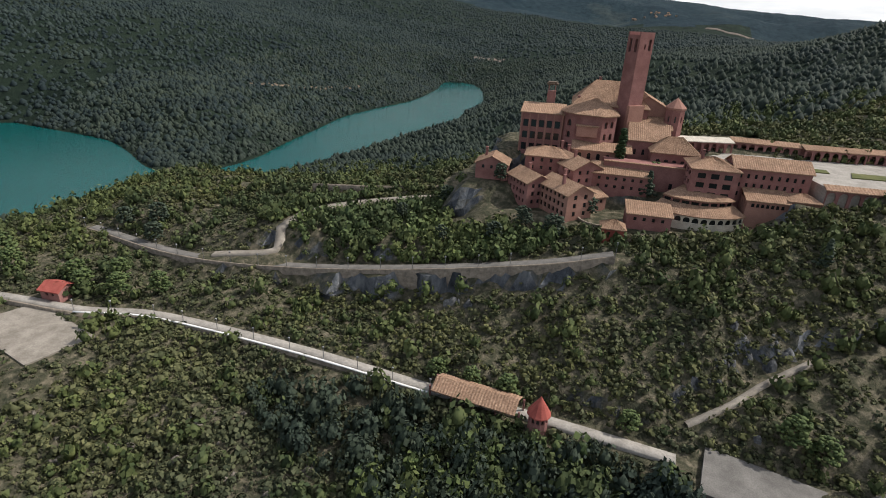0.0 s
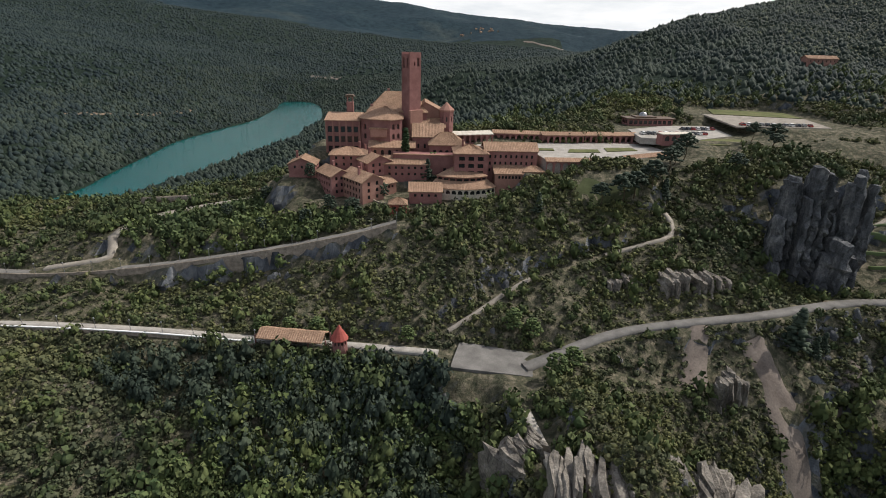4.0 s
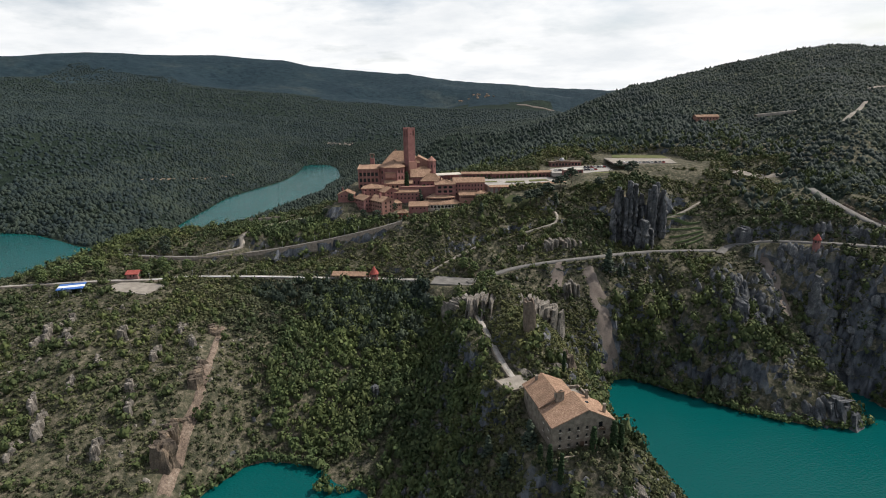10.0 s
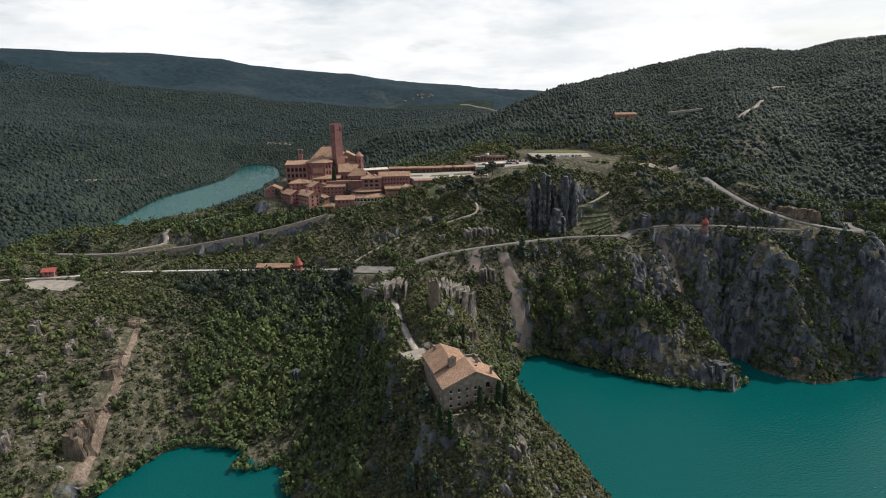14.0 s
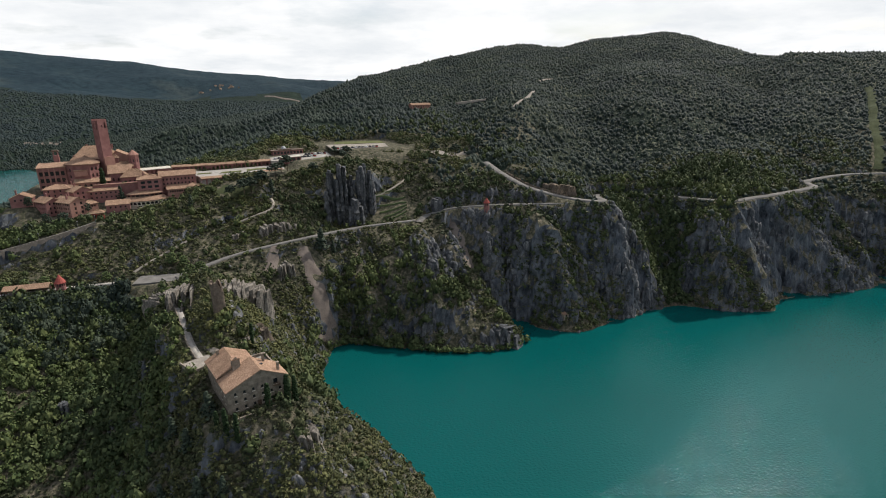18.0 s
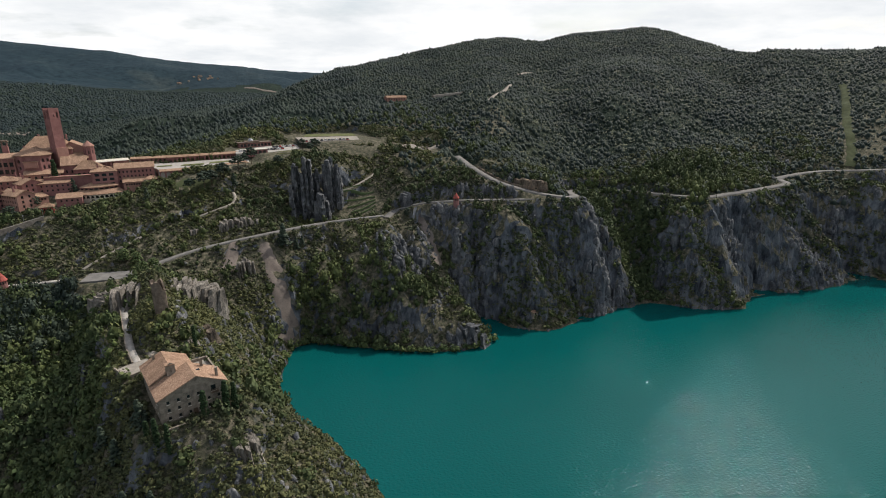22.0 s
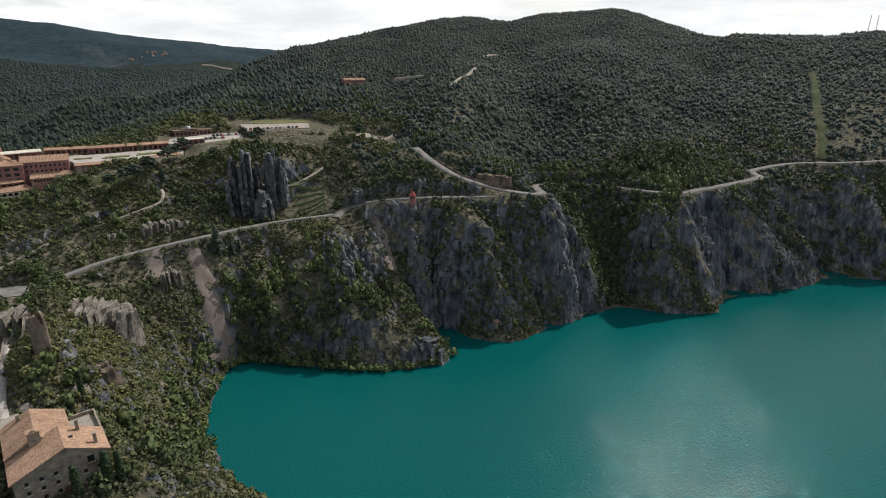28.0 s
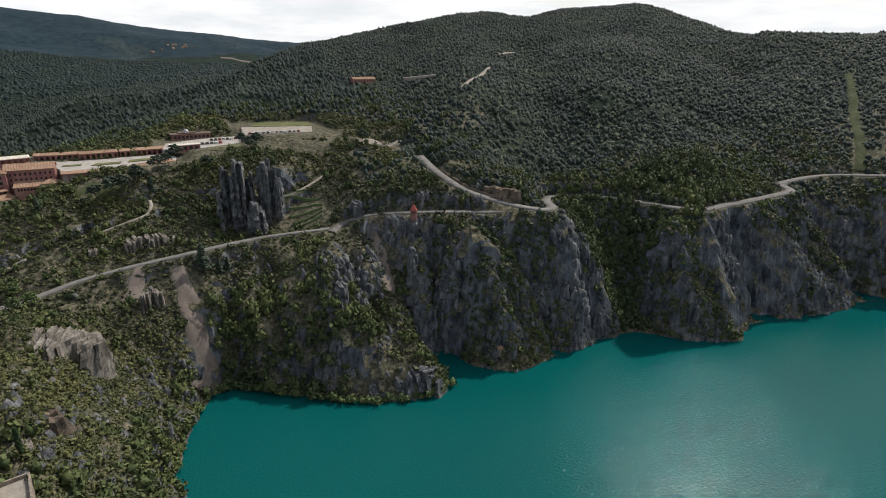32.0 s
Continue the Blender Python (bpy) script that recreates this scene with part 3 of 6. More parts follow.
# clefts (minus) and ribs (plus) running down the cliffs: line, metres, half width
CLEFTS = (
    (((408, -112), (414, -122), (420, -134), (424, -143), (424, -153)), -15.0, 5.0),
    (((371, -98), (368, -112), (367, -124), (368, -134)), -22.0, 7.0),
    (((365, -100), (361, -111), (358, -122)), 15.0, 3.6),
    (((388, -116), (391, -130), (394, -144)), 12.0, 8.0),
    (((436, -118), (441, -130), (444, -144)), 14.0, 8.0),
    (((456, -120), (462, -134), (460, -144)), 10.0, 6.0),
    (((396, -132), (404, -140), (410, -152)), -8.0, 4.0),
    (((450, -116), (452, -130), (452, -148)), -9.0, 4.0),
    (((556, -132), (564, -148), (568, -164)), -22.0, 8.0),
    (((510, -138), (508, -150), (507, -160)), 12.0, 7.0),
    (((528, -140), (528, -152), (530, -164)), 9.0, 6.0),
    (((540, -140), (544, -152), (547, -164)), -9.0, 4.5),
    (((588, -140), (598, -154), (604, -166)), 14.0, 12.0),
    (((624, -136), (632, -150), (638, -162)), 12.0, 8.0),
    (((652, -128), (660, -148), (664, -168)), -22.0, 10.0),
    (((690, -140), (694, -160), (694, -180)), 12.0, 10.0),
    (((318, -88), (314, -104), (310, -120), (312, -134)), 7.0, 5.0),
    (((284, -88), (286, -104), (290, -120), (294, -140)), -8.0, 6.5),
    (((332, -92), (338, -112), (346, -132), (352, -150)), 9.0, 7.0),
    (((326, -88), (330, -104), (334, -122)), -6.0, 4.5),
    (((268, -92), (264, -106), (262, -118)), -6.0, 6.0),
)


# dales and spurs of the wooded hill
DALES = (
    (((826, 580), (701, 367), (610, 194), (546, 64), (513, -1), (486, -40)), -15.0, 40.0),
    (((984, 242), (891, 164), (760, 63), (640, -23), (574, -67)), -15.0, 34.0),
    (((1077, 115), (949, 67), (820, -11), (730, -61)), -9.0, 26.0),
    (((890, 380), (760, 230), (640, 90), (580, 20)), 9.0, 42.0),
    (((560, 470), (486, 270), (430, 110), (400, 40)), -8.0, 30.0),
    (((620, 400), (540, 230), (480, 90), (450, 10)), 8.0, 34.0),
)


def cleft_relief(x, y, z, lines, fade, reach, step=2.5):
    out = np.zeros_like(x)
    for line, deep, half in lines:
        pts = smooth_line([(a, b, 0) for a, b in line], step)
        idx = np.nonzero((x > pts[:, 0].min() - reach) & (x < pts[:, 0].max() + reach) & (y > pts[:, 1].min() - reach) & (y < pts[:, 1].max() + reach))[0]
        for k in range(0, len(idx), 20000):
            ii = idx[k:k + 20000]
            d = np.hypot(x[ii, None] - pts[None, :, 0], y[ii, None] - pts[None, :, 1]).min(1) / half
            out[ii] += deep * np.exp(-np.abs(d) ** 1.6)
    return out * fade


def height(x, y):
    """The land's height at arrays of places."""
    x, y = np.asarray(x, float), np.asarray(y, float)
    shape, x, y = x.shape, x.ravel(), y.ravel()
    z = np.empty_like(x)
    for k in range(0, len(x), 20000):
        xs, ys = x[k:k + 20000], y[k:k + 20000]
        r = np.hypot(xs[:, None] - knots[None, :, 0], ys[:, None] - knots[None, :, 1])
        z[k:k + 20000] = r @ WEIGHTS[:_n] + WEIGHTS[_n] + xs / 1000 * WEIGHTS[_n + 1] + ys / 1000 * WEIGHTS[_n + 2]
    near = np.exp(-(np.hypot(x - 300, y + 40) / 700) ** 2)
    dry = np.clip((z - 1.0) / 12, 0, 1)
    ridged = 1 - np.abs(waves(x, y, 34, 3))
    z += dry * (waves(x, y, 60, 1) * 2.2 * near + (ridged - 0.6) * 3.0 * near + waves(x, y, 11, 7, 3) * 0.9 * near)
    z += np.clip((z - 20) / 60, 0, 1) * (1 - near) * (waves(x, y, 420, 5) * 7 + (0.45 - np.abs(waves(x, y, 260, 9))) * 9)
    z -= np.exp(-((np.hypot(x, y) - 2950) / 420) ** 2) * (np.abs(waves(x, y, 800, 15, 3)) * 110 - 25) * np.clip((y - 600) / 800, 0, 1)
    z += cleft_relief(x, y, z, CLEFTS, np.clip((z - 0.5) / 7, 0, 1) * np.clip((64 - z) / 10, 0, 1), 30)
    hill = np.clip((z - 78) / 25, 0, 1) * np.clip((x - 360) / 80, 0, 1)
    crest = np.clip((np.hypot(x - 120, y + 400) - 900) / 120, 0, 1)    # softer towards the skyline
    z += cleft_relief(x, y, z, DALES, hill * (1 - 0.55 * crest), 110, 9.0) + hill * (0.5 - np.abs(waves(x, y, 105, 19, 2))) * 6
    for px, py, hx, hy, turn, lev in LEVELS:
        c, s = math.cos(radians(turn)), math.sin(radians(turn))
        u, v = (x - px) * c + (y - py) * s, -(x - px) * s + (y - py) * c
        d = np.hypot(np.maximum(np.abs(u) - hx, 0), np.maximum(np.abs(v) - hy, 0))
        w = np.clip(1 - d / 9, 0, 1)
        z += (lev - 0.15 - z) * w * w * (3 - 2 * w)
    for k_road, (pts, half) in enumerate(ROAD_PATHS):
        drop = ROADS[k_road][0] == "viaduct"
        box_ = (x > pts[:, 0].min() - 14) & (x < pts[:, 0].max() + 14) & (y > pts[:, 1].min() - 14) & (y < pts[:, 1].max() + 14)
        idx = np.nonzero(box_)[0]
        if len(idx) == 0:
            continue
        for k in range(0, len(idx), 20000):
            part_i = idx[k:k + 20000]
            d = np.hypot(x[part_i, None] - pts[None, :, 0], y[part_i, None] - pts[None, :, 1])
            n_ = d.argmin(1)
            w = np.clip(1 - (d.min(1) - half - 1.2) / 6, 0, 1)
            if drop:
                run = np.gradient(pts[:, :2], axis=0)[n_]
                out_ = run[:, 0] * (y[part_i] - pts[n_, 1]) - run[:, 1] * (x[part_i] - pts[n_, 0])
                w = np.where((out_ < 0) & (d.min(1) > half + 0.4), w * 0.0, w)
            z[part_i] += (pts[n_, 2] - 0.5 - z[part_i]) * w * w * (3 - 2 * w)
    return z.reshape(shape)


GX, GY = spaced(-4700, 4700, -110, 720, 2.1, 1.06), spaced(-4300, 4600, -300, 130, 2.1, 1.06)
MX, MY = np.meshgrid(GX, GY)
MZ = height(MX, MY)
_nx, _ny = len(GX), len(GY)
_i = np.arange(_nx * _ny).reshape(_ny, _nx)
# weathered rock: steep ground is broken into ribs and clefts, pushed out and in along the slope
_gy, _gx = np.gradient(MZ, GY, GX)
SLOPE = np.hypot(_gx, _gy)
_near = np.clip((900 - np.hypot(MX - 300, MY + 100)) / 300, 0, 1)
_steep = np.clip((SLOPE - 0.75) / 0.5, 0, 1) * _near * (MZ > -4)
_rib = waves(MX, MY, 24, 39, 1) * 3.2 + (0.55 - np.abs(waves(MX, MY, 9, 41, 2))) * 3.6 + waves(MX + MZ * 0.5, MY + MZ * 0.4, 5, 43, 2) * 1.1
_slab = MX * 0.86 + MY * 0.3 + MZ * 0.55      # tilted beds of limestone, each a little proud of the next
_rib += 2.6 * (np.abs((_slab / 13 + 0.45 * waves(MX, MY, 40, 51, 2)) % 1 - 0.5) * 2 - 0.5) + 1.5 * (((_slab / 5.3 + 0.6 * waves(MX, MY, 30, 53, 2)) % 1) - 0.5)
_push = _steep * _rib / (SLOPE + 0.3)
SHIFT = (-_gx * _push, -_gy * _push, _steep * waves(MX, MY, 4.3, 47, 2) * 0.9)
_v = np.c_[(MX + SHIFT[0]).ravel(), (MY + SHIFT[1]).ravel(), (MZ + SHIFT[2]).ravel()]
ground = new("ground", fill("ground", _v, np.c_[_i[:-1, :-1].ravel(), _i[:-1, 1:].ravel(), _i[1:, 1:].ravel(), _i[1:, :-1].ravel()], LAND, True))
tagged(ground, "scrub-covered limestone hills with bare rock and soil", "ground", kind="structure")


_cx, _cy = (MX[:-1, :-1] + MX[1:, 1:]) / 2, (MY[:-1, :-1] + MY[1:, 1:]) / 2
ground.data.polygons.foreach_set("use_smooth", ((SLOPE[:-1, :-1] + SLOPE[1:, 1:]) < 1.9).ravel())
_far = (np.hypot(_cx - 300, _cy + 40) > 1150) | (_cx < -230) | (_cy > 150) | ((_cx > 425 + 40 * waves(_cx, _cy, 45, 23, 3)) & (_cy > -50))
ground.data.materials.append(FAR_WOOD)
ground.data.materials.append(HAZY_RANGE)
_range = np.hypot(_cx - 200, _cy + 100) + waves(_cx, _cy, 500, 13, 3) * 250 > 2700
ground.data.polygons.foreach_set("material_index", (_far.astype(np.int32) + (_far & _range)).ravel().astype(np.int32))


def land(x, y):
    """The height of the built land between its grid lines."""
    x, y = np.asarray(x, float), np.asarray(y, float)
    i, j = np.clip(np.searchsorted(GX, x) - 1, 0, _nx - 2), np.clip(np.searchsorted(GY, y) - 1, 0, _ny - 2)
    a, b = (x - GX[i]) / (GX[i + 1] - GX[i]), (y - GY[j]) / (GY[j + 1] - GY[j])
    return (MZ[j, i] * (1 - a) + MZ[j, i + 1] * a) * (1 - b) + (MZ[j + 1, i] * (1 - a) + MZ[j + 1, i + 1] * a) * b


def pushed(x, y):
    """How far the weathered surface stands off the plain one at places of the plan."""
    i, j = np.clip(np.searchsorted(GX, x) - 1, 0, _nx - 2), np.clip(np.searchsorted(GY, y) - 1, 0, _ny - 2)
    a, b = (x - GX[i]) / (GX[i + 1] - GX[i]), (y - GY[j]) / (GY[j + 1] - GY[j])
    return [(q[j, i] * (1 - a) + q[j, i + 1] * a) * (1 - b) + (q[j + 1, i] * (1 - a) + q[j + 1, i + 1] * a) * b for q in SHIFT]


water = new("lake_water", fill("lake_water", [(-2600, -3000, 0), (3200, -3000, 0), (3200, 1100, 0), (-2600, 1100, 0)], [(0, 1, 2, 3)], WATER))
tagged(water, "still turquoise reservoir water with fine ripples", "lake", kind="structure")


def ribbon(name, line, half, mat, label, lift=0.25, thick=0.9, category="road"):
    """A road: a slab along a line, with its two edges as small steps down to the ground."""
    pts = np.array(along(line, 4.0))
    d = np.gradient(pts[:, :2], axis=0)
    d /= np.linalg.norm(d, axis=1)[:, None]
    s = np.c_[-d[:, 1], d[:, 0]]
    rows = []
    for off, dz in ((-half - 0.15, lift - thick), (-half, lift), (half, lift), (half + 0.15, lift - thick)):
        rows.append(np.c_[pts[:, 0] + s[:, 0] * off, pts[:, 1] + s[:, 1] * off, pts[:, 2] + dz])
    v = np.concatenate(rows)
    n, f = len(pts), []
    for k in range(3):
        for q in range(n - 1):
            f.append((k * n + q, (k + 1) * n + q, (k + 1) * n + q + 1, k * n + q + 1)[::-1])
    ob = new(name, fill(name, v, f, mat))
    return tagged(ob, label, category, kind="structure")

# ---- roads ----
ribbon("road", HILL_ROAD, 2.9, ASPHALT, "pale grey asphalt road winding along the hillside")
ribbon("road", UPPER_ROAD, 2.2, ASPHALT, "narrow pale asphalt road along the cliff brow")
ribbon("road", LOWER_ROAD[8:], 1.75, ASPHALT, "narrow pale asphalt road under the rock face")
ribbon("road", LOWER_ROAD[:8], 1.5, PAVING, "pale stone walkway along a terrace wall")
ribbon("road", VIADUCT, 2.1, ASPHALT, "grey road on a stone retaining wall")
ribbon("path", GARDEN_PATH, 1.6, GRAVEL, "pale gravel path winding through the garden", category="path")
ribbon("path", FOOT_PATH[6:], 0.9, GRAVEL, "pale gravel footpath with steps", category="path")
ribbon("path", FOOT_PATH[:5], 0.7, GRAVEL, "narrow gravel footpath climbing through scrub", category="path")
ribbon("path", ROCK_PATH, 0.7, GRAVEL, "pale gravel footpath beside the terraces", category="path")
ribbon("path", CHAPEL_PATH[1:], 1.2, PAVING, "pale gravel path to the old chapel", category="path")

# ---- building helpers ----
def wall_part(parent, p0, p1, z0, z1, openings, mat, name="wall", depth=0.35, crown=(), pane=GLASS, sill=None, blind=False):
    """A wall from p0 to p1 (its face to the right of that way) with real openings (s0, s1, low, high, arched) that run into it."""
    p0, p1 = Vector((*p0, 0)), Vector((*p1, 0))
    d = p1 - p0
    length = d.length
    d.normalize()
    out = Vector((d.y, -d.x, 0))
    bm = bmesh.new()

    def pt(s, z, inward=0.0):
        return bm.verts.new(p0 + d * s - out * inward + Vector((0, 0, z)))

    ss = sorted({0.0, length, *(v for o in openings for v in o[:2])})
    zs = sorted({z0, z1, *(v for o in openings for v in o[2:4])})
    for a, b in zip(ss, ss[1:]):
        for lo, hi in zip(zs, zs[1:]):
            m, n = (a + b) / 2, (lo + hi) / 2
            if not any(o[0] < m < o[1] and o[2] < n < o[3] for o in openings):
                bm.faces.new((pt(a, lo), pt(b, lo), pt(b, hi), pt(a, hi)))
    for s0, s1, lo, hi, arched in openings:
        for (a, b, c, e) in ((s0, lo, s0, hi), (s0, hi, s1, hi), (s1, hi, s1, lo), (s1, lo, s0, lo)):
            bm.faces.new((pt(a, b), pt(c, e), pt(c, e, depth), pt(a, b, depth)))
        if arched:
            r = (s1 - s0) / 2
            arc = [(s0 + r - r * math.cos(math.pi * k / 8), hi - r + r * math.sin(math.pi * k / 8)) for k in range(9)]
            for k in range(8):
                corner = (s0, hi) if k < 4 else (s1, hi)
                bm.faces.new((pt(*corner), pt(*arc[k]), pt(*arc[k + 1])))
                bm.faces.new((pt(*arc[k + 1]), pt(*arc[k]), pt(*arc[k], depth), pt(*arc[k + 1], depth)))
    if crown:
        bm.faces.new([pt(0, z1), pt(length, z1)] + [pt(s, z) for s, z in crown])
    bmesh.ops.remove_doubles(bm, verts=bm.verts, dist=0.001)
    w = part(name, bm, mat, parent)
    if not blind:
        for s0, s1, lo, hi, arched in openings:
            b = bmesh.new()
            q = [p0 + d * s - out * k + Vector((0, 0, z)) for k in (depth + 0.08, depth) for s, z in ((s0 - 0.05, lo - 0.05), (s1 + 0.05, lo - 0.05), (s1 + 0.05, hi + 0.05), (s0 - 0.05, hi + 0.05))]
            v = [b.verts.new(x) for x in q]
            for f in ((0, 1, 2, 3), (7, 6, 5, 4), (0, 4, 5, 1), (1, 5, 6, 2), (2, 6, 7, 3), (3, 7, 4, 0)):
                b.faces.new([v[i] for i in f])
            # a SHADOW pane is no glass: it paints the dark of an open slot
            win = part("window", b, pane, w)
            if sill:
                b = bmesh.new()
                for k in (0, 1):
                    for s in (s0 - 0.15, s1 + 0.15):
                        for z in (lo - 0.16, lo):
                            b.verts.new(p0 + d * s + out * (0.12 if k else -0.05) + Vector((0, 0, z)))
                bmesh.ops.convex_hull(b, input=b.verts)
                part("sill", b, sill, w)
    return w


def windows(length, rows, count, w, h, first, storey, arched=False, edge=1.2):
    step = (length - 2 * edge) / count
    return [(edge + step * (k + 0.5) - w / 2, edge + step * (k + 0.5) + w / 2, first + r * storey, first + r * storey + h, arched) for r in range(rows) for k in range(count)]


tile_rng = random.Random(5)


def slope(bm, a, b, c, d, cell=0.7):
    """A tiled roof slope with eaves a-b and ridge d-c: rows of cover tiles as small ridges, uneven by a few centimetres."""
    a, b, c, d = (Vector(p) for p in (a, b, c, d))
    n, m = max(2, int(max((b - a).length, (c - d).length) / cell)), max(2, int(max((d - a).length, (c - b).length) / 1.1))
    nrm = (b - a).cross(d - a).normalized()
    if nrm.z < 0:
        nrm = -nrm
    n = n * 2
    grid = []
    for j in range(m + 1):
        row = []
        for i in range(n + 1):
            s, t = i / n, j / m
            p = (a * (1 - s) + b * s) * (1 - t) + (d * (1 - s) + c * s) * t
            row.append(bm.verts.new(p + nrm * ((0.09 if i % 2 else 0.0) + tile_rng.uniform(-0.03, 0.03))))
        grid.append(row)
    for j in range(m):
        for i in range(n):
            q = (grid[j][i], grid[j][i + 1], grid[j + 1][i + 1], grid[j + 1][i])
            try:
                bm.faces.new(q)
            except ValueError:
                pass
    lo = [bm.verts.new(p - Vector((0, 0, 0.28))) for p in (a, b, c, d)]
    hi = [grid[0][0], grid[0][-1], grid[-1][-1], grid[-1][0]]
    bm.faces.new(lo[::-1])
    for k in range(4):
        e = (k + 1) % 4
        bm.faces.new((lo[k], lo[e], hi[e], hi[k]))


def gable_roof(parent, u0, u1, v0, v1, eave, top, axis="v", at=None, over=0.6, mat=None):
    """Two slopes; the ridge runs along v or u, at the given place across."""
    bm = bmesh.new()
    if axis == "v":
        at = (u0 + u1) / 2 if at is None else at
        kl, kr = (top - eave) / (at - u0), (top - eave) / (u1 - at)
        a, b = v0 - over, v1 + over
        slope(bm, (u0 - over, b, eave - kl * over), (u0 - over, a, eave - kl * over), (at, a, top), (at, b, top))
        slope(bm, (u1 + over, a, eave - kr * over), (u1 + over, b, eave - kr * over), (at, b, top), (at, a, top))
    else:
        at = (v0 + v1) / 2 if at is None else at
        kl, kr = (top - eave) / (at - v0), (top - eave) / (v1 - at)
        a, b = u0 - over, u1 + over
        slope(bm, (a, v0 - over, eave - kl * over), (b, v0 - over, eave - kl * over), (b, at, top), (a, at, top))
        slope(bm, (b, v1 + over, eave - kr * over), (a, v1 + over, eave - kr * over), (a, at, top), (b, at, top))
    bmesh.ops.recalc_face_normals(bm, faces=bm.faces)
    return part("roof", bm, mat or ROOF, parent)


def hip_roof(parent, u0, u1, v0, v1, eave, top, inset=None, over=0.6, mat=None):
    u0, u1, v0, v1 = u0 - over, u1 + over, v0 - over, v1 + over
    bm = bmesh.new()
    if u1 - u0 >= v1 - v0:
        k = min(inset or (v1 - v0) / 2, (u1 - u0) / 2 - 0.1)
        vm = (v0 + v1) / 2
        r0, r1 = (u0 + k, vm, top), (u1 - k, vm, top)
        slope(bm, (u0, v0, eave), (u1, v0, eave), r1, r0)
        slope(bm, (u1, v1, eave), (u0, v1, eave), r0, r1)
        slope(bm, (u0, v1, eave), (u0, v0, eave), r0, (r0[0], r0[1] + 0.02, r0[2]))
        slope(bm, (u1, v0, eave), (u1, v1, eave), (r1[0], r1[1] + 0.02, r1[2]), r1)
    else:
        k = min(inset or (u1 - u0) / 2, (v1 - v0) / 2 - 0.1)
        um = (u0 + u1) / 2
        r0, r1 = (um, v0 + k, top), (um, v1 - k, top)
        slope(bm, (u0, v1, eave), (u0, v0, eave), r0, r1)
        slope(bm, (u1, v0, eave), (u1, v1, eave), r1, r0)
        slope(bm, (u0, v0, eave), (u1, v0, eave), (r0[0] + 0.02, r0[1], r0[2]), r0)
        slope(bm, (u1, v1, eave), (u0, v1, eave), r1, (r1[0] + 0.02, r1[1], r1[2]))
    bmesh.ops.recalc_face_normals(bm, faces=bm.faces)
    return part("roof", bm, mat or ROOF, parent)


def shed_roof(parent, u0, u1, v0, v1, front, back, over=0.5, mat=None):
    bm = bmesh.new()
    slope(bm, (u0 - over, v0 - over, front), (u1 + over, v0 - over, front), (u1 + over, v1 + over, back), (u0 - over, v1 + over, back))
    bmesh.ops.recalc_face_normals(bm, faces=bm.faces)
    return part("roof", bm, mat or ROOF, parent)


def four_walls(parent, u0, u1, v0, v1, z0, z1, mat, front=(), right=(), back=(), left=(), gable=None, sill=None):
    """Four walls; gable = (axis of the ridge, its place across, its height)."""
    crowns = [(), (), (), ()]
    if gable:
        axis, at, top = gable
        if axis == "v":
            crowns[0], crowns[2] = ((at - u0, top),), ((u1 - at, top),)
        else:
            crowns[1], crowns[3] = ((at - v0, top),), ((v1 - at, top),)
    for k, (a, b, o) in enumerate((((u0, v0), (u1, v0), front), ((u1, v0), (u1, v1), right), ((u1, v1), (u0, v1), back), ((u0, v1), (u0, v0), left))):
        wall_part(parent, a, b, z0, z1, list(o), mat, crown=crowns[k], sill=sill)


def chimney(parent, u, v, z0, z1, mat, w=0.7):
    bm = box(u - w / 2, u + w / 2, v - w / 2, v + w / 2, z0, z1)
    add_box(bm, u - w / 2 - 0.1, u + w / 2 + 0.1, v - w / 2 - 0.1, v + w / 2 + 0.1, z1 + 0.25, z1 + 0.4)
    for du in (-w / 2, w / 2 - 0.14):
        for dv in (-w / 2, w / 2 - 0.14):
            add_box(bm, u + du, u + du + 0.14, v + dv, v + dv + 0.14, z1, z1 + 0.25)
    return part("chimney", bm, mat, parent)


def shift(openings, ds, dz):
    return [(a + ds, b + ds, c + dz, e + dz, k) for a, b, c, e, k in openings]


# ---- the old chapel on its rock ----
chapel = thing("chapel_house", (210, -240, 46.5), 17, "old rubble-stone chapel house with two clay-tiled roofs on a rock", "house")
four_walls(chapel, -8.5, 10, -11, -1.5, -5, 8.0, STONE,
           front=windows(18.5, 3, 6, 0.75, 1.05, 0.6, 2.5, edge=1.0)[:16] + [(14.2, 15.6, 5.4, 7.4, False)],
           right=windows(9.5, 2, 2, 0.8, 1.1, 2.0, 2.7), left=windows(9.5, 2, 2, 0.8, 1.1, 2.4, 2.7), gable=("v", 2.0, 12.2), sill=PALE_STONE)
gable_roof(chapel, -8.5, 10, -11, -1.5, 8.0, 12.2, "v", 2.0)
four_walls(chapel, -8.5, 4, -1.5, 12, -4, 8.8, STONE, left=windows(13.5, 1, 3, 0.8, 1.3, 5.0, 2.5), back=windows(12.5, 1, 2, 0.8, 1.3, 5.0, 2.5), gable=("v", -2.5, 11.8))
gable_roof(chapel, -8.5, 4, -1.5, 12, 8.8, 11.8, "v", -2.5)
bell = part("belfry", box(-4.0, -1.6, -2.6, -1.2, 8.5, 12.6), STONE, chapel)
wall_part(chapel, (-4.0, -2.9), (-1.6, -2.9), 10.2, 13.6, [(0.8, 1.6, 11.2, 12.9, True)], STONE, "belfry", 0.5, ((1.2, 14.4),), pane=SHADOW)
part("belfry_roof", box(-4.2, -1.4, -3.1, -1.0, 13.5, 13.75), ROOF, chapel)
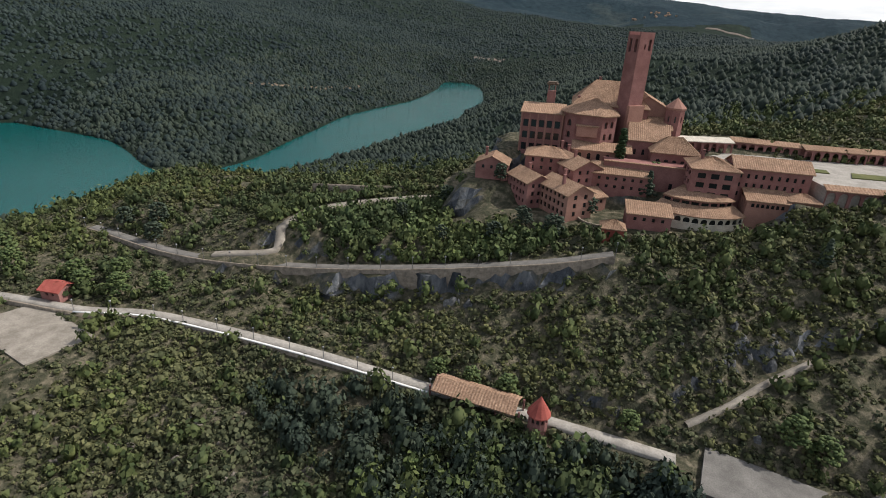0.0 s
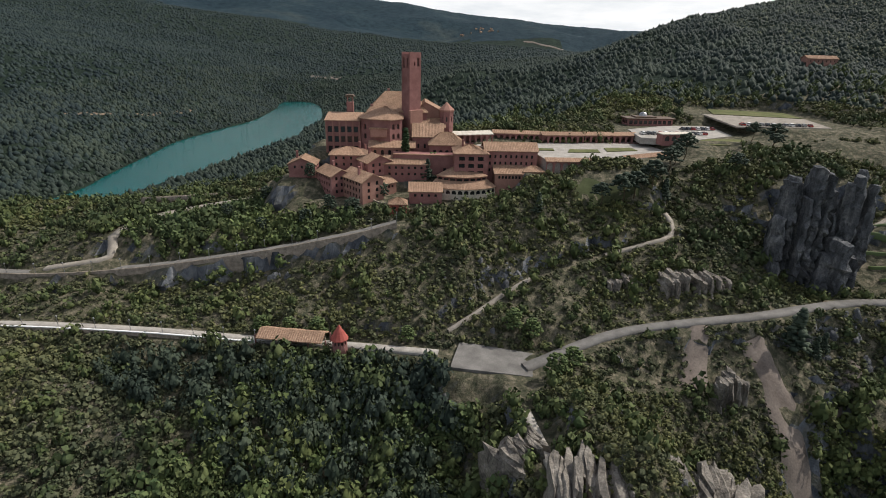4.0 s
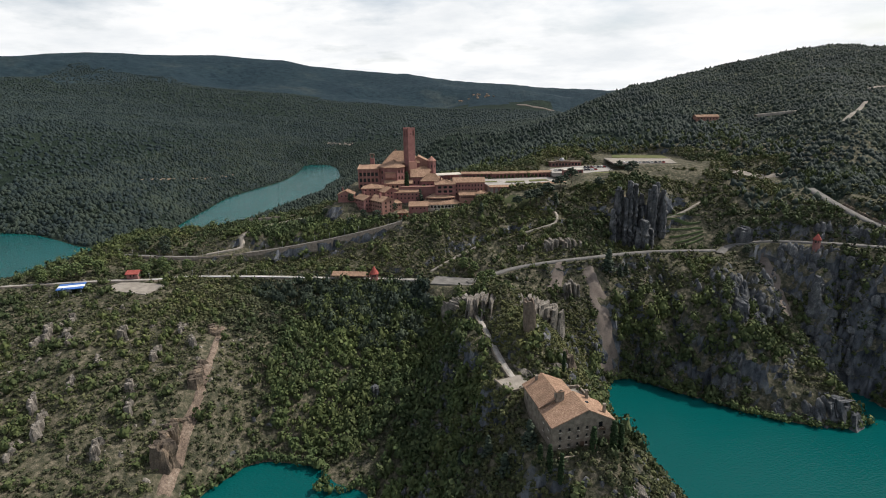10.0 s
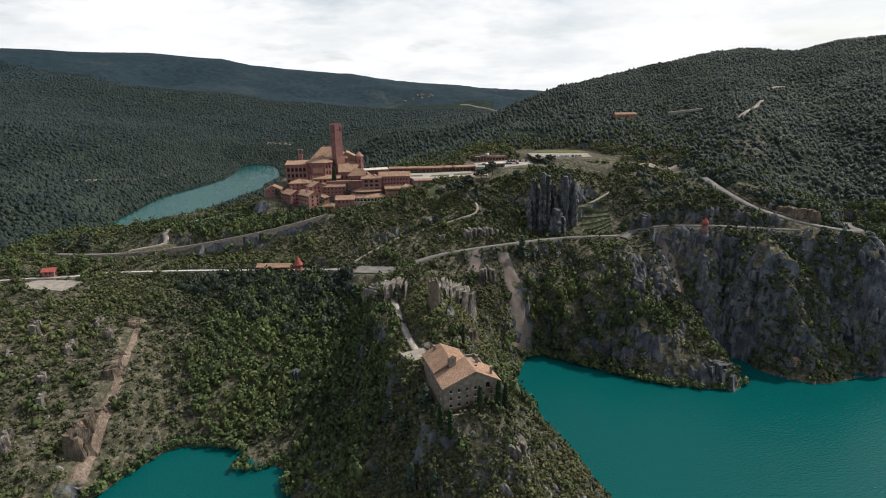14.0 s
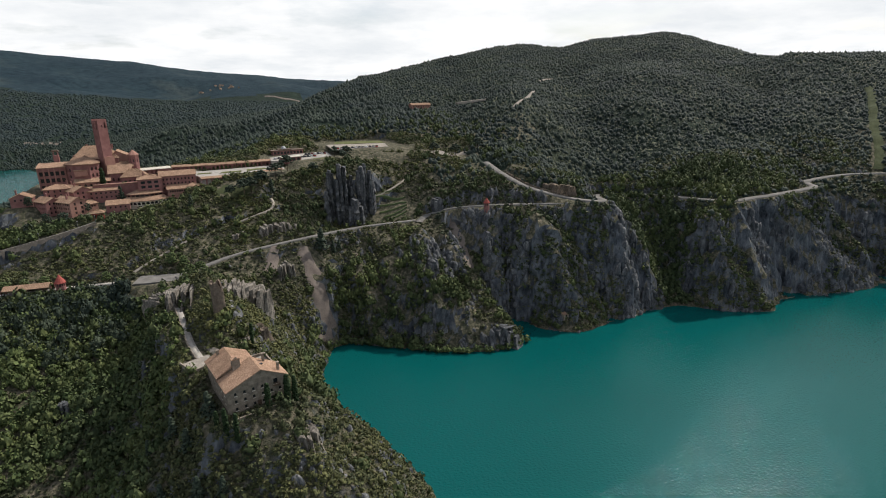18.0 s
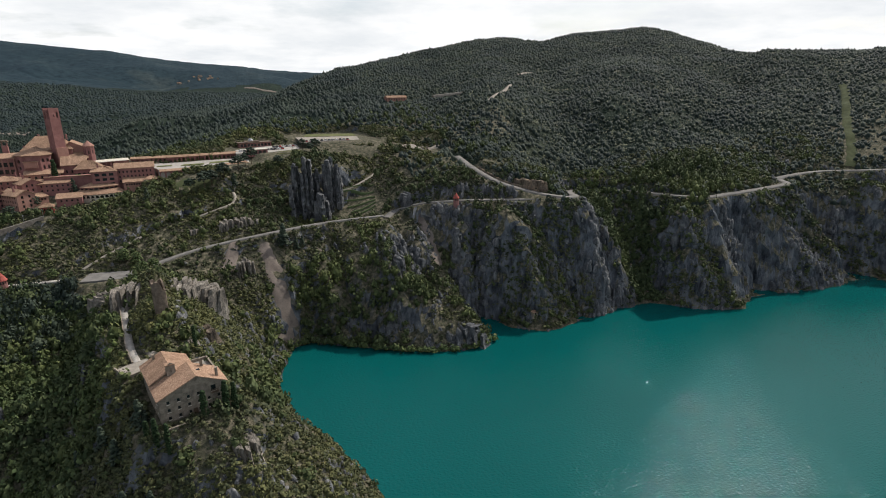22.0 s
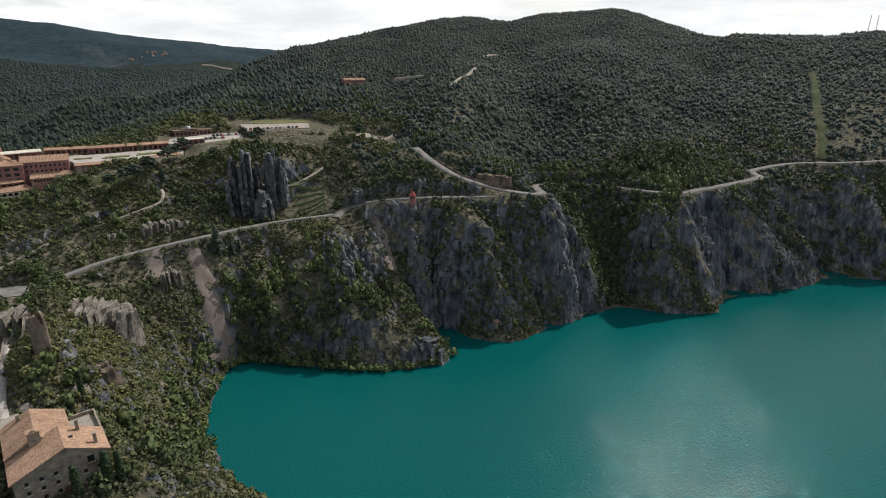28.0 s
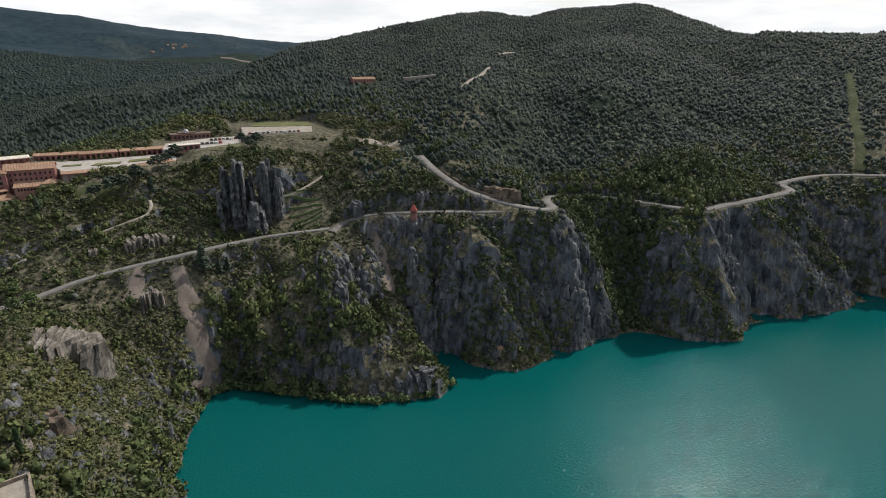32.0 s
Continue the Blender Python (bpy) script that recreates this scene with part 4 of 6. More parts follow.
for u, v, z in ((-5.0, 10.5, 9.5), (8.2, -9.0, 9.0), (5.6, -3.0, 10.4)):
    chimney(chapel, u, v, z, z + 2.4, STONE)
part("roof_light", box(3.2, 4.2, -7.0, -6.2, 11.35, 11.6), GLASS, chapel)
balcony = part("balcony", box(5.4, 7.6, -11.9, -11.02, 5.2, 5.35), WOOD, chapel)
for k in range(8):
    part("baluster", box(5.45 + k * 0.3, 5.5 + k * 0.3, -11.88, -11.83, 5.35, 6.3), WOOD, balcony)
part("handrail", box(5.4, 7.6, -11.9, -11.82, 6.3, 6.38), WOOD, balcony)
part("porch_door", box(0.2, 1.4, -11.06, -10.95, -0.4, 1.8), WOOD, chapel)
yard = thing("terrace", (210, -240, 46.5), 17, "small gravel terrace with low stone walls behind the chapel", "terrace")
part("paving", box(4.4, 10.5, 0.0, 12.5, 2.4, 4.6), GRAVEL, yard)
part("parapet", box(10.5, 11.0, -1.2, 12.9, -1, 5.6), STONE, yard)
part("parapet", box(4.4, 10.5, 12.5, 12.95, -1, 5.6), STONE, yard)
fore = thing("forecourt", (195.5, -223, 51), 30, "gravel forecourt with a low stone wall by the chapel", "terrace")
part("paving", box(-5, 5, -5, 4, -3.0, 0.15), GRAVEL, fore)
part("parapet", box(-5.4, -5.0, -5.4, 4, -4, 1.1), STONE, fore)
part("parapet", box(-5.4, 2.0, -5.4, -5.0, -4, 1.1), STONE, fore)
front_yard = thing("terrace", (210, -240, 46.5), 17, "narrow walled terrace before the chapel front", "terrace")
part("paving", box(-7.5, 8, -14.5, -11.0, -5, -0.6), GRAVEL, front_yard)
part("parapet", box(-7.9, 6.2, -15.0, -14.5, -6, 0.3), STONE, front_yard)


def ruin(at):
    """A broken round-cornered tower: a hollow shaft with a ragged top, open towards the lake."""
    t = thing("ruined_tower", at, 20, "ruined hollow stone watchtower with a broken top", "tower")
    bm, rings, n = bmesh.new(), [], 22
    r = random.Random(3)
    rag = [12.6 + 0.6 * math.sin(k * 0.9) + r.uniform(-0.4, 0.4) - 4.0 * max(0.0, math.cos(2 * math.pi * k / n + 0.5)) ** 2 for k in range(n)]
    for rad, ins in ((2.25, 0), (1.55, 1)):
        for j in range(9):
            row = []
            for k in range(n):
                a = 2 * math.pi * k / n
                q = rad * (1.12 if j == 0 and not ins else 1.0) * (1 + r.uniform(-0.03, 0.03)) / max(abs(math.cos(a)), abs(math.sin(a))) ** 0.5
                row.append(bm.verts.new((q * math.cos(a), q * math.sin(a), -2 + (rag[k] + 2) * j / 8)))
            rings.append(row)
    for base, flip in ((0, False), (9, True)):
        for j in range(8):
            for k in range(n):
                f = [rings[base + j][k], rings[base + j][(k + 1) % n], rings[base + j + 1][(k + 1) % n], rings[base + j + 1][k]]
                bm.faces.new(f[::-1] if flip else f)
    for k in range(n):
        bm.faces.new((rings[8][k], rings[8][(k + 1) % n], rings[17][(k + 1) % n], rings[17][k]))
    part("shaft", bm, surface("ruin_stone", (0.10, 0.078, 0.062), (0.21, 0.165, 0.13), 0.6, 3.0, 0.92, 0.15), t)
    return t


ruin((202, -199, 59.5))

# ---- the sanctuary: everything is laid out from the foot of its tower, u to the right, v away ----
ST, SX, SY = 7.0, 118.0, 55.0


def at_sanctuary(name, z, label, category, u=0.0, v=0.0, turn=0.0):
    c, s = math.cos(radians(ST)), math.sin(radians(ST))
    return thing(name, (SX + u * c - v * s, SY + u * s + v * c, z), ST + turn, label, category)


tower = at_sanctuary("bell_tower", 78, "tall square red-brick bell tower with open belfry slots", "tower", 0, 0, 36)
H, B = 46.0, 3.4
for k, (a, b) in enumerate((((-B, -B), (B, -B)), ((B, -B), (B, B)), ((B, B), (-B, B)), ((-B, B), (-B, -B)))):
    slots = [(1.2, 2.5, H - 6.2, H - 1.4, False), (4.3, 5.6, H - 6.2, H - 1.4, False)] if k != 0 else [(4.6, 5.8, H - 5.4, H - 1.4, False), (2.6, 3.3, H - 5.0, H - 3.2, False)]
    if k == 1:
        slots += [(3.0, 3.8, H - 9.5 - 5 * j, H - 8.0 - 5 * j, False) for j in range(4)]
    wall_part(tower, a, b, -3, H, slots, BRICK, depth=0.9, pane=SHADOW)
part("cap", box(-B + 0.1, B - 0.1, -B + 0.1, B - 0.1, H - 0.7, H - 0.35), BRICK, tower)
for x0, x1, y0, y1 in ((-B, B, -B, -B + 0.6), (-B, B, B - 0.6, B)):
    part("crown", box(x0, x1, y0, y1, H, H + 1.1), BRICK, tower)
part("buttress", prism(((-B - 0.5, -B - 1.6), (B + 0.2, -B - 1.6), (B + 0.2, -B), (-B - 0.5, -B)), -3, 20), BRICK_PINK, tower)

church = at_sanctuary("church", 78, "large red-brick church with broad clay-tiled roofs and arched windows", "church")
four_walls(church, -22, 8, 0, 24, -4, 18.5, BRICK, left=windows(24, 2, 4, 1.2, 3.0, 6, 6, True), back=windows(30, 2, 5, 1.2, 3.0, 6, 6, True))
hip_roof(church, -22, 8, 0, 24, 18.5, 27.5, 9)
APSE = ((-25, 0), (-25, -8), (-20, -13), (-10, -15), (-4.5, -10), (-4.5, 0))
for k, (a, b) in enumerate(zip(APSE, APSE[1:])):
    L = math.dist(a, b)
    rows = windows(L, 3, 1, 2.2, 2.6, 2.0, 4.6, True, 0.4) if k == 1 else windows(L, 3, 2, 1.5, 2.6, 2.4, 4.6, True, 0.6) if k == 3 else windows(L, 3, 3, 1.7, 2.6, 2.4, 4.6, True, 0.6) if k == 4 else [(3.2, 6.8, 0.4, 4.4, True)] if k == 2 else windows(L, 3, 2, 1.1, 1.8, 2.5, 4.4)
    wall_part(church, a, b, -4, 16.5, rows, BRICK, depth=0.8, pane=SHADOW)
bm = bmesh.new()
for a, b in zip(APSE, APSE[1:]):
    m = ((a[0] + 14) * 1.09 - 14, a[1] * 1.09), ((b[0] + 14) * 1.09 - 14, b[1] * 1.09)
    slope(bm, (*m[0], 16.5), (*m[1], 16.5), (-12.2 + 0.12 * b[0], 1.0 + 0.1 * b[1], 21.4), (-12.2 + 0.12 * a[0], 1.0 + 0.1 * a[1], 21.4))
bmesh.ops.recalc_face_normals(bm, faces=bm.faces)
part("roof", bm, ROOF, church)
part("oriel", box(-19.4, -11.5, -16.0, -12.5, 8.2, 12.2, 0.06), BRICK_PINK, church, "plain brick oriel")
part("oriel_roof", box(-19.8, -11.1, -16.4, -12.5, 12.2, 12.6, 0.05), ROOF, church)
four_walls(church, -42, -25, -9, 5, -4, 15, BRICK, front=windows(17, 3, 5, 2.1, 2.9, -0.4, 4.8, False, 0.5), left=windows(14, 3, 4, 1.8, 2.6, 0.0, 4.8))
for k in range(6):
    part("pilaster", box(-42 + 3.3 * k, -41.5 + 3.3 * k, -9.4, -8.99, -4, 14.8), BRICK_PINK, church)
shed_roof(church, -42, -25, -9, 5, 15, 17.2)
four_walls(church, 3, 15, 3, 19, -2, 19.5, BRICK_PINK, front=[(1.8, 10.2, 9.5, 15.5, False)], right=windows(16, 1, 3, 1.4, 4.0, 12, 4, True), gable=("v", 7.0, 23.5))
gable_roof(church, 3, 15, 3, 19, 19.5, 23.5, "v", 7.0)
four_walls(church, 2, 16, -6, 3, -2, 12, BRICK_PINK)
shed_roof(church, 2.2, 17, -7, 2.4, 12.2, 15.4)
four_walls(church, 1, 16, -14, -6, -3, 8, BRICK, front=windows(15, 1, 4, 1.0, 2.2, 3, 4, True))
shed_roof(church, 1, 16, -14, -6, 8.5, 14)
four_walls(church, 9, 26, -22, -10, -4, 6, BRICK, front=windows(17, 1, 5, 1.6, 3.0, 0.8, 4, True))
hip_roof(church, 9, 26, -22, -10, 6.2, 11.5)
four_walls(church, -20, 0, -20, -14, -6, 4, BRICK_PINK, front=windows(20, 1, 5, 1.4, 2.4, 0.6, 4, True))
shed_roof(church, -20, 2, -20, -14, 4.2, 6.4)
for u, v, z in ((-12, 14, 25), (-20, 3, 18), (4, 18, 24)):
    chimney(church, u, v, z, z + 3.2, BRICK, 1.1)


def hexagon(r, turn=0.0, n=6):
    return [(r * math.cos(2 * math.pi * k / n + turn), r * math.sin(2 * math.pi * k / n + turn)) for k in range(n)]


def spire(points, z, top, mat, parent, over=1.12):
    bm = bmesh.new()
    ring = [bm.verts.new((x * over, y * over, z)) for x, y in points]
    low = [bm.verts.new((x * over, y * over, z - 0.3)) for x, y in points]
    tip = bm.verts.new((0, 0, top))
    for k in range(len(ring)):
        e = (k + 1) % len(ring)
        bm.faces.new((ring[k], ring[e], tip))
        bm.faces.new((low[k], low[e], ring[e], ring[k]))
    bm.faces.new(low[::-1])
    return part("roof", bm, mat, parent)


turret = at_sanctuary("turret", 78, "octagonal scarlet-brick turret with a pointed red roof", "tower", 18, 0)
pts8 = hexagon(3.7, 0.39, 8)
for k in range(8):
    a, b = pts8[k], pts8[(k + 1) % 8]
    L = math.dist(a, b)
    wall_part(turret, a, b, -2, 19.5, [(L / 2 - 0.35, L / 2 + 0.35, 14.5, 17.0, True)], BRICK, pane=SHADOW)
part("cornice", prism(hexagon(4.0, 0.39, 8), 19.5, 20.0), BRICK_PINK, turret)
spire(pts8, 20.2, 24.0, BRICK_PINK, turret)

lantern = at_sanctuary("chimney_tower", 78, "slender dark-brick tower with a flat pagoda cap", "tower", -31.5, 8)
part("shaft", box(-1.7, 1.7, -1.7, 1.7, -2, 22), BRICK, lantern)
part("cap", box(-2.3, 2.3, -2.3, 2.3, 24.6, 25.2, 0.1), WOOD, lantern)
part("cap", box(-1.9, 1.9, -1.9, 1.9, 25.2, 25.8, 0.1), WOOD, lantern)
for x in (-1.5, 1.2):
    for y in (-1.5, 1.2):
        part("post", box(x, x + 0.3, y, y + 0.3, 22, 24.6), BRICK, lantern)


def house(label, z, u0, u1, v0, v1, base, eave, top, roof, axis="u", mat=BRICK, rows=2, n_front=4, n_side=2, w=1.0, h=1.4, first=None, storey=2.9, arched=False, stacks=(), name="house", category="house", at=None, centre=(0, 0, 0)):
    """A brick house of the sanctuary with walls, windows, roof and chimneys."""
    t = at_sanctuary(name, z, label, category, *centre)
    f = (eave - rows * storey + 0.7) if first is None else first
    kw = dict(front=windows(u1 - u0, rows, n_front, w, h, f, storey, arched), right=windows(v1 - v0, rows, n_side, w, h, f, storey, arched), left=windows(v1 - v0, rows, n_side, w, h, f, storey, arched))
    if roof == "gable":
        four_walls(t, u0, u1, v0, v1, base, eave, mat, gable=(axis, ((v0 + v1) / 2 if axis == "u" else (u0 + u1) / 2) if at is None else at, top), **kw)
        gable_roof(t, u0, u1, v0, v1, eave, top, axis, at)
    else:
        four_walls(t, u0, u1, v0, v1, base, eave, mat, **kw)
        if roof == "hip":
            hip_roof(t, u0, u1, v0, v1, eave, top)
        else:
            shed_roof(t, u0, u1, v0, v1, eave + 0.1, top)
    for a, b in stacks:
        chimney(t, a, b, eave, top + 1.6, BRICK, 0.9)
    return t


long_house = house("long four-storey brick building with rows of small windows", 72, 34, 58, -38, -26, -6, 13.2, 16.0, "gable", "u", BRICK, 3, 9, 3, 0.9, 1.5, 3.4, 3.1)
house("brick wing with loggia balconies and a clay roof", 72, 20, 35, -42, -27, -6, 12.2, 15.2, "hip", "u", BRICK, 3, 3, 3, 2.6, 1.8, 2.6, 3.2, stacks=((24, -34),))
house("low brick annexe with a clay lean-to roof", 71, 38, 51, -46, -38.1, -5, 5.2, 7.6, "shed", "u", BRICK_PINK, 1, 7, 2, 1.0, 1.3)
house("low pale brick annexe with a hipped clay roof", 71, 51, 60, -45, -37, -5, 6.2, 8.2, "hip", "u", BRICK_PINK, 1, 4, 2, 1.0, 1.3)
house("brick house with a clay roof and two chimneys", 68, -37, -21, -31, -18, -6, 12.5, 15.2, "hip", "u", BRICK, 2, 4, 3, 1.0, 1.4, stacks=((-24, -22),))
house("long brick house with a stepped clay roof", 66, -6, 6, -12, 9, -6, 13.0, 16.0, "gable", "v", BRICK, 3, 3, 5, 1.1, 1.5, stacks=((-1.0, -4), (1.5, 5)), centre=(-20, -27, 32))
house("tall brick house with rows of small windows under its eaves", 63, -12, 8, -36, -27, -6, 14.6, 17.0, "shed", "u", BRICK, 2, 6, 2, 1.0, 1.2)
house("three-storey brick house with a gabled clay roof", 65, -5, 5, -7, 7, -6, 9.6, 12.2, "gable", "v", BRICK, 3, 3, 5, 1.1, 1.5, stacks=((1.0, 2),), centre=(-34, -40, 36))
house("three-storey brick house with stone pillars, loggias and a broad clay roof", 65, -5.4, 5.4, -9, 8, -6, 9.4, 12.4, "gable", "v", BRICK_PINK, 3, 2, 6, 1.3, 1.7, stacks=((-2.4, -2), (2.4, 4)), centre=(-21, -47, 38))
house("small brick house with a clay lean-to roof", 65, -4, 4, -3, 3, -6, 5.5, 7.6, "shed", "u", BRICK_PINK, 1, 3, 2, 1.0, 1.3, centre=(-11, -41, 38))
house("small brick gatehouse with a gabled clay roof", 71.5, -55, -43, -36, -26, -6, 5.6, 8.4, "gable", "v", BRICK, 1, 3, 2, 1.0, 1.3, stacks=((-52, -30),))
house("low brick service house with a clay lean-to roof", 65.5, 0, 14, -57, -48, -5, 5.0, 7.0, "shed", "u", BRICK, 1, 4, 2, 1.0, 1.2)
house("tiny brick kiosk with a hipped red roof", 64, -8, -1, -66, -60, -4, 3.6, 5.8, "hip", "u", BRICK_RED, 1, 2, 2, 0.8, 1.0, name="kiosk", category="kiosk")
terrace = at_sanctuary("terrace", 70, "high brick terrace wall with a tiled coping", "terrace")
wall_part(terrace, (-8, -30), (22, -32), -6, 11, windows(30, 1, 3, 1.2, 2.2, 3.0, 3), BRICK)
part("fill", prism(((-8, -29.6), (22, -31.6), (22, -22), (-8, -22)), -6, 10.8), BRICK, terrace)
part("coping", prism(((-8, -30.4), (22, -32.4), (22, -31.2), (-8, -29.2)), 11, 11.3), ROOF, terrace)


def bow_house():
    """Two curved tiers that bulge towards the valley, each with a band of arches under a clay roof."""
    t = at_sanctuary("pavilion", 67.5, "curved two-tier brick pavilion with arched windows and clay roofs", "house", 23.5, -34)
    for r, half, z0, z1, n, mat in ((16, 44, 0, 7.4, 8, BRICK), (20.5, 46, -5, 3.2, 12, PALE_STONE)):
        arc = [(-r * math.sin(radians(half - 2 * half * k / n)) * 1.0, -r * math.cos(radians(half - 2 * half * k / n)) + 2) for k in range(n + 1)]
        for a, b in zip(arc, arc[1:]):
            L = math.dist(a, b)
            wall_part(t, a, b, z0 - 3, z1, [(0.35, L - 0.35, z1 - 2.6, z1 - 0.8, mat is PALE_STONE)], mat)
        inner = r - 4.5 if mat is PALE_STONE else 3.0
        for a, b in zip(arc, arc[1:]):
            def ray(p, q):
                k = q / r
                return (p[0] * k, (p[1] - 2) * k + 2)
            bm = bmesh.new()
            a0, b0, a1, b1 = ray(a, r + 0.8), ray(b, r + 0.8), ray(a, inner), ray(b, inner)
            slope(bm, (*a0, z1), (*b0, z1), (*b1, z1 + 2.4), (*a1, z1 + 2.4))
            bmesh.ops.recalc_face_normals(bm, faces=bm.faces)
            part("roof_segment", bm, ROOF, t)
    return t


bow_house()


def arcade(label, p0, p1, z, high, count, span=0.66, deep=4.5, mat=BRICK, roof=ROOF, name="arcade"):
    """An open arched gallery with a back wall and a tiled roof."""
    p0, p1 = Vector(p0), Vector(p1)
    d = p1 - p0
    L = d.length
    t = thing(name, (*p0, z), math.degrees(math.atan2(d.y, d.x)), label, "gallery")
    step = L / count
    wall_part(t, (0, 0), (L, 0), -3, high, [(step * (k + 0.5 - span / 2), step * (k + 0.5 + span / 2), 0.1, high - 0.7, True) for k in range(count)], mat, "arched_wall", 0.55, blind=True)
    part("back_wall", box(0, L, deep - 0.4, deep, -3, high), mat, t)
    part("floor", box(0, L, 0.56, deep - 0.4, -3, 0.08), PAVING, t)
    bm = bmesh.new()
    slope(bm, (-0.3, -0.5, high), (L + 0.3, -0.5, high), (L + 0.3, deep + 0.3, high + 1.1), (-0.3, deep + 0.3, high + 1.1), 1.0)
    bmesh.ops.recalc_face_normals(bm, faces=bm.faces)
    part("roof", bm, roof, t)
    return t


arcade("low brick arcade with a tiled roof along the esplanade", (140, 52), (160, 60), 82.0, 4.4, 7, roof=PALE_STONE)
arcade("low brick arcade with a tiled roof along the esplanade", (160, 66), (185, 67), 81.8, 4.2, 8)
arcade("low brick arcade with a tiled roof along the esplanade", (186, 64), (208, 68), 81.8, 4.4, 7)
arcade("low brick arcade with a tiled roof along the esplanade", (209, 70), (238, 76), 82.0, 4.0, 9)
arcade("arched brick substructure under the esplanade edge", (184, 20), (216, 24), 75.8, 5.8, 9, 0.74, 3.0)
arcade("arched brick substructure under the esplanade edge", (222, 30), (244, 44), 77.6, 4.4, 5, 0.7, 3.0)


def plate(name, points, z, mat, label, category, down=3.0):
    at = [at_place(x, y, z) for x, y in points]
    top = sum(p[2] for p in at) / len(at)
    bm = prism([p[:2] for p in at], top - down, top)
    return tagged(part(name, bm, mat), label, category, kind="structure")


plate("esplanade", ((184, 21), (217, 25), (245, 45), (246, 74), (208, 70), (160, 66), (150, 48), (180, 36)), 82.05, PAVING, "pale paved esplanade behind the arches", "pavement", 6)
plate("parking_ground", ((236, 64), (262, 62), (289, 82), (290, 118), (262, 112), (236, 92)), 86.85, PAVING, "pale paved car park", "pavement")
plate("parking_ground", ((291, 84), (344, 90), (350, 129), (292, 138)), 91.7, GRAVEL, "wide gravel car park", "pavement", 0.8)
plate("sports_field", ((300, 140), (350, 131), (352, 158), (306, 166)), 91.85, LAWN, "dry yellow-green grass field", "field", 0.8)
plate("parking_ground", ((154, -105), (177, -107), (178, -95), (156, -91)), 45.7, ASPHALT, "grey asphalt turning place", "pavement", 2)
plate("parking_ground", ((-32, -122), (0, -128), (4, -112), (-26, -106)), 44.9, GRAVEL, "gravel parking place", "pavement", 2)
for pts in (((196, 40), (212, 43), (212, 50), (198, 48)), ((216, 46), (232, 52), (230, 59), (216, 55)), ((180, 42), (190, 43), (190, 48), (180, 47))):
    plate("flower_bed", pts, 82.4, LAWN, "planted bed with low yellow-green shrubs", "bed", 0.4)


def domed_house():
    t = thing("reception_house", (253, 116, 86.8), 10, "long flat-roofed brown pavilion with a small dome", "house")
    wall_part(t, (-14, -4), (14, -4), -2, 3.6, windows(28, 1, 9, 2.2, 2.2, 0.6, 3, edge=0.6), BRICK)
    wall_part(t, (14, -4), (14, 5), -2, 3.6, windows(9, 1, 3, 2.0, 2.2, 0.6, 3), BRICK)
    wall_part(t, (14, 5), (-14, 5), -2, 3.6, [], BRICK)
    wall_part(t, (-14, 5), (-14, -4), -2, 3.6, windows(9, 1, 3, 2.0, 2.2, 0.6, 3), BRICK)
    part("roof", box(-15, 15, -5.2, 6, 3.6, 4.2, 0.1), WOOD, t)
    part("roof", box(-9, 4, -3, 4, 4.2, 5.0, 0.1), WOOD, t)
    bm = bmesh.new()
    bmesh.ops.create_uvsphere(bm, u_segments=16, v_segments=8, radius=2.4)
    bmesh.ops.delete(bm, geom=[v for v in bm.verts if v.co.z < -0.1], context="VERTS")
    bmesh.ops.translate(bm, verts=bm.verts, vec=(-3, 0.5, 5.0))
    part("dome", bm, METAL, t)
    return t


domed_house()
house2 = thing("shelter", (252, 62, 86.3), 14, "small flat-roofed brick shelter with arches", "house")
wall_part(house2, (-8, -3), (8, -3), -2, 3.4, windows(16, 1, 4, 2.6, 2.6, 0.2, 3, True, 0.5), BRICK, pane=SHADOW)
part("body", box(-8, 8, -2.5, 3, -2, 3.4), BRICK, house2)
part("roof", box(-8.5, 8.5, -3.5, 3.5, 3.4, 3.9, 0.08), PALE_STONE, house2)

# ---- walls, turrets and shelters along the roads ----


def wall_along(name, line, side, low, high, thick, mat, label):
    pts = np.array(along(line, 4.0))
    d = np.gradient(pts[:, :2], axis=0)
    d /= np.linalg.norm(d, axis=1)[:, None]
    s = np.c_[-d[:, 1], d[:, 0]]
    rows = [np.c_[pts[:, 0] + s[:, 0] * o, pts[:, 1] + s[:, 1] * o, pts[:, 2] + z] for o, z in ((side, low), (side, high), (side + thick, high), (side + thick, low))]
    n, f = len(pts), []
    for k in range(3):
        for q in range(n - 1):
            f.append((k * n + q, k * n + q + 1, (k + 1) * n + q + 1, (k + 1) * n + q))
    for q in (0, n - 1):
        f.append((q, n + q, 2 * n + q, 3 * n + q))
    ob = new(name, fill(name, np.concatenate(rows), f, mat))
    return tagged(ob, label, "wall", kind="structure")


wall_along("retaining_wall", VIADUCT, -2.3, -8.0, 0.8, -0.6, STONE, "tall rubble-stone retaining wall under the road")
wall_along("retaining_wall", LOWER_ROAD[:6], -2.5, -4.5, 0.75, -0.5, STONE, "rubble-stone terrace wall under the walkway")
wall_along("coping", LOWER_ROAD[2:6], -2.45, 0.75, 0.95, -0.6, WHITE, "white coping along the terrace wall")
wall_along("parapet", CHAPEL_PATH[2:], -1.1, -2.0, 0.6, -0.35, STONE, "rubble-stone parapet along the chapel path")
wall_along("garden_wall", placed(((-5, 12, 55), (30, 20, 57), (62, 30, 60), (80, 34, 62))), 0, -1.5, 2.4, 0.5, STONE, "long rubble-stone garden wall")
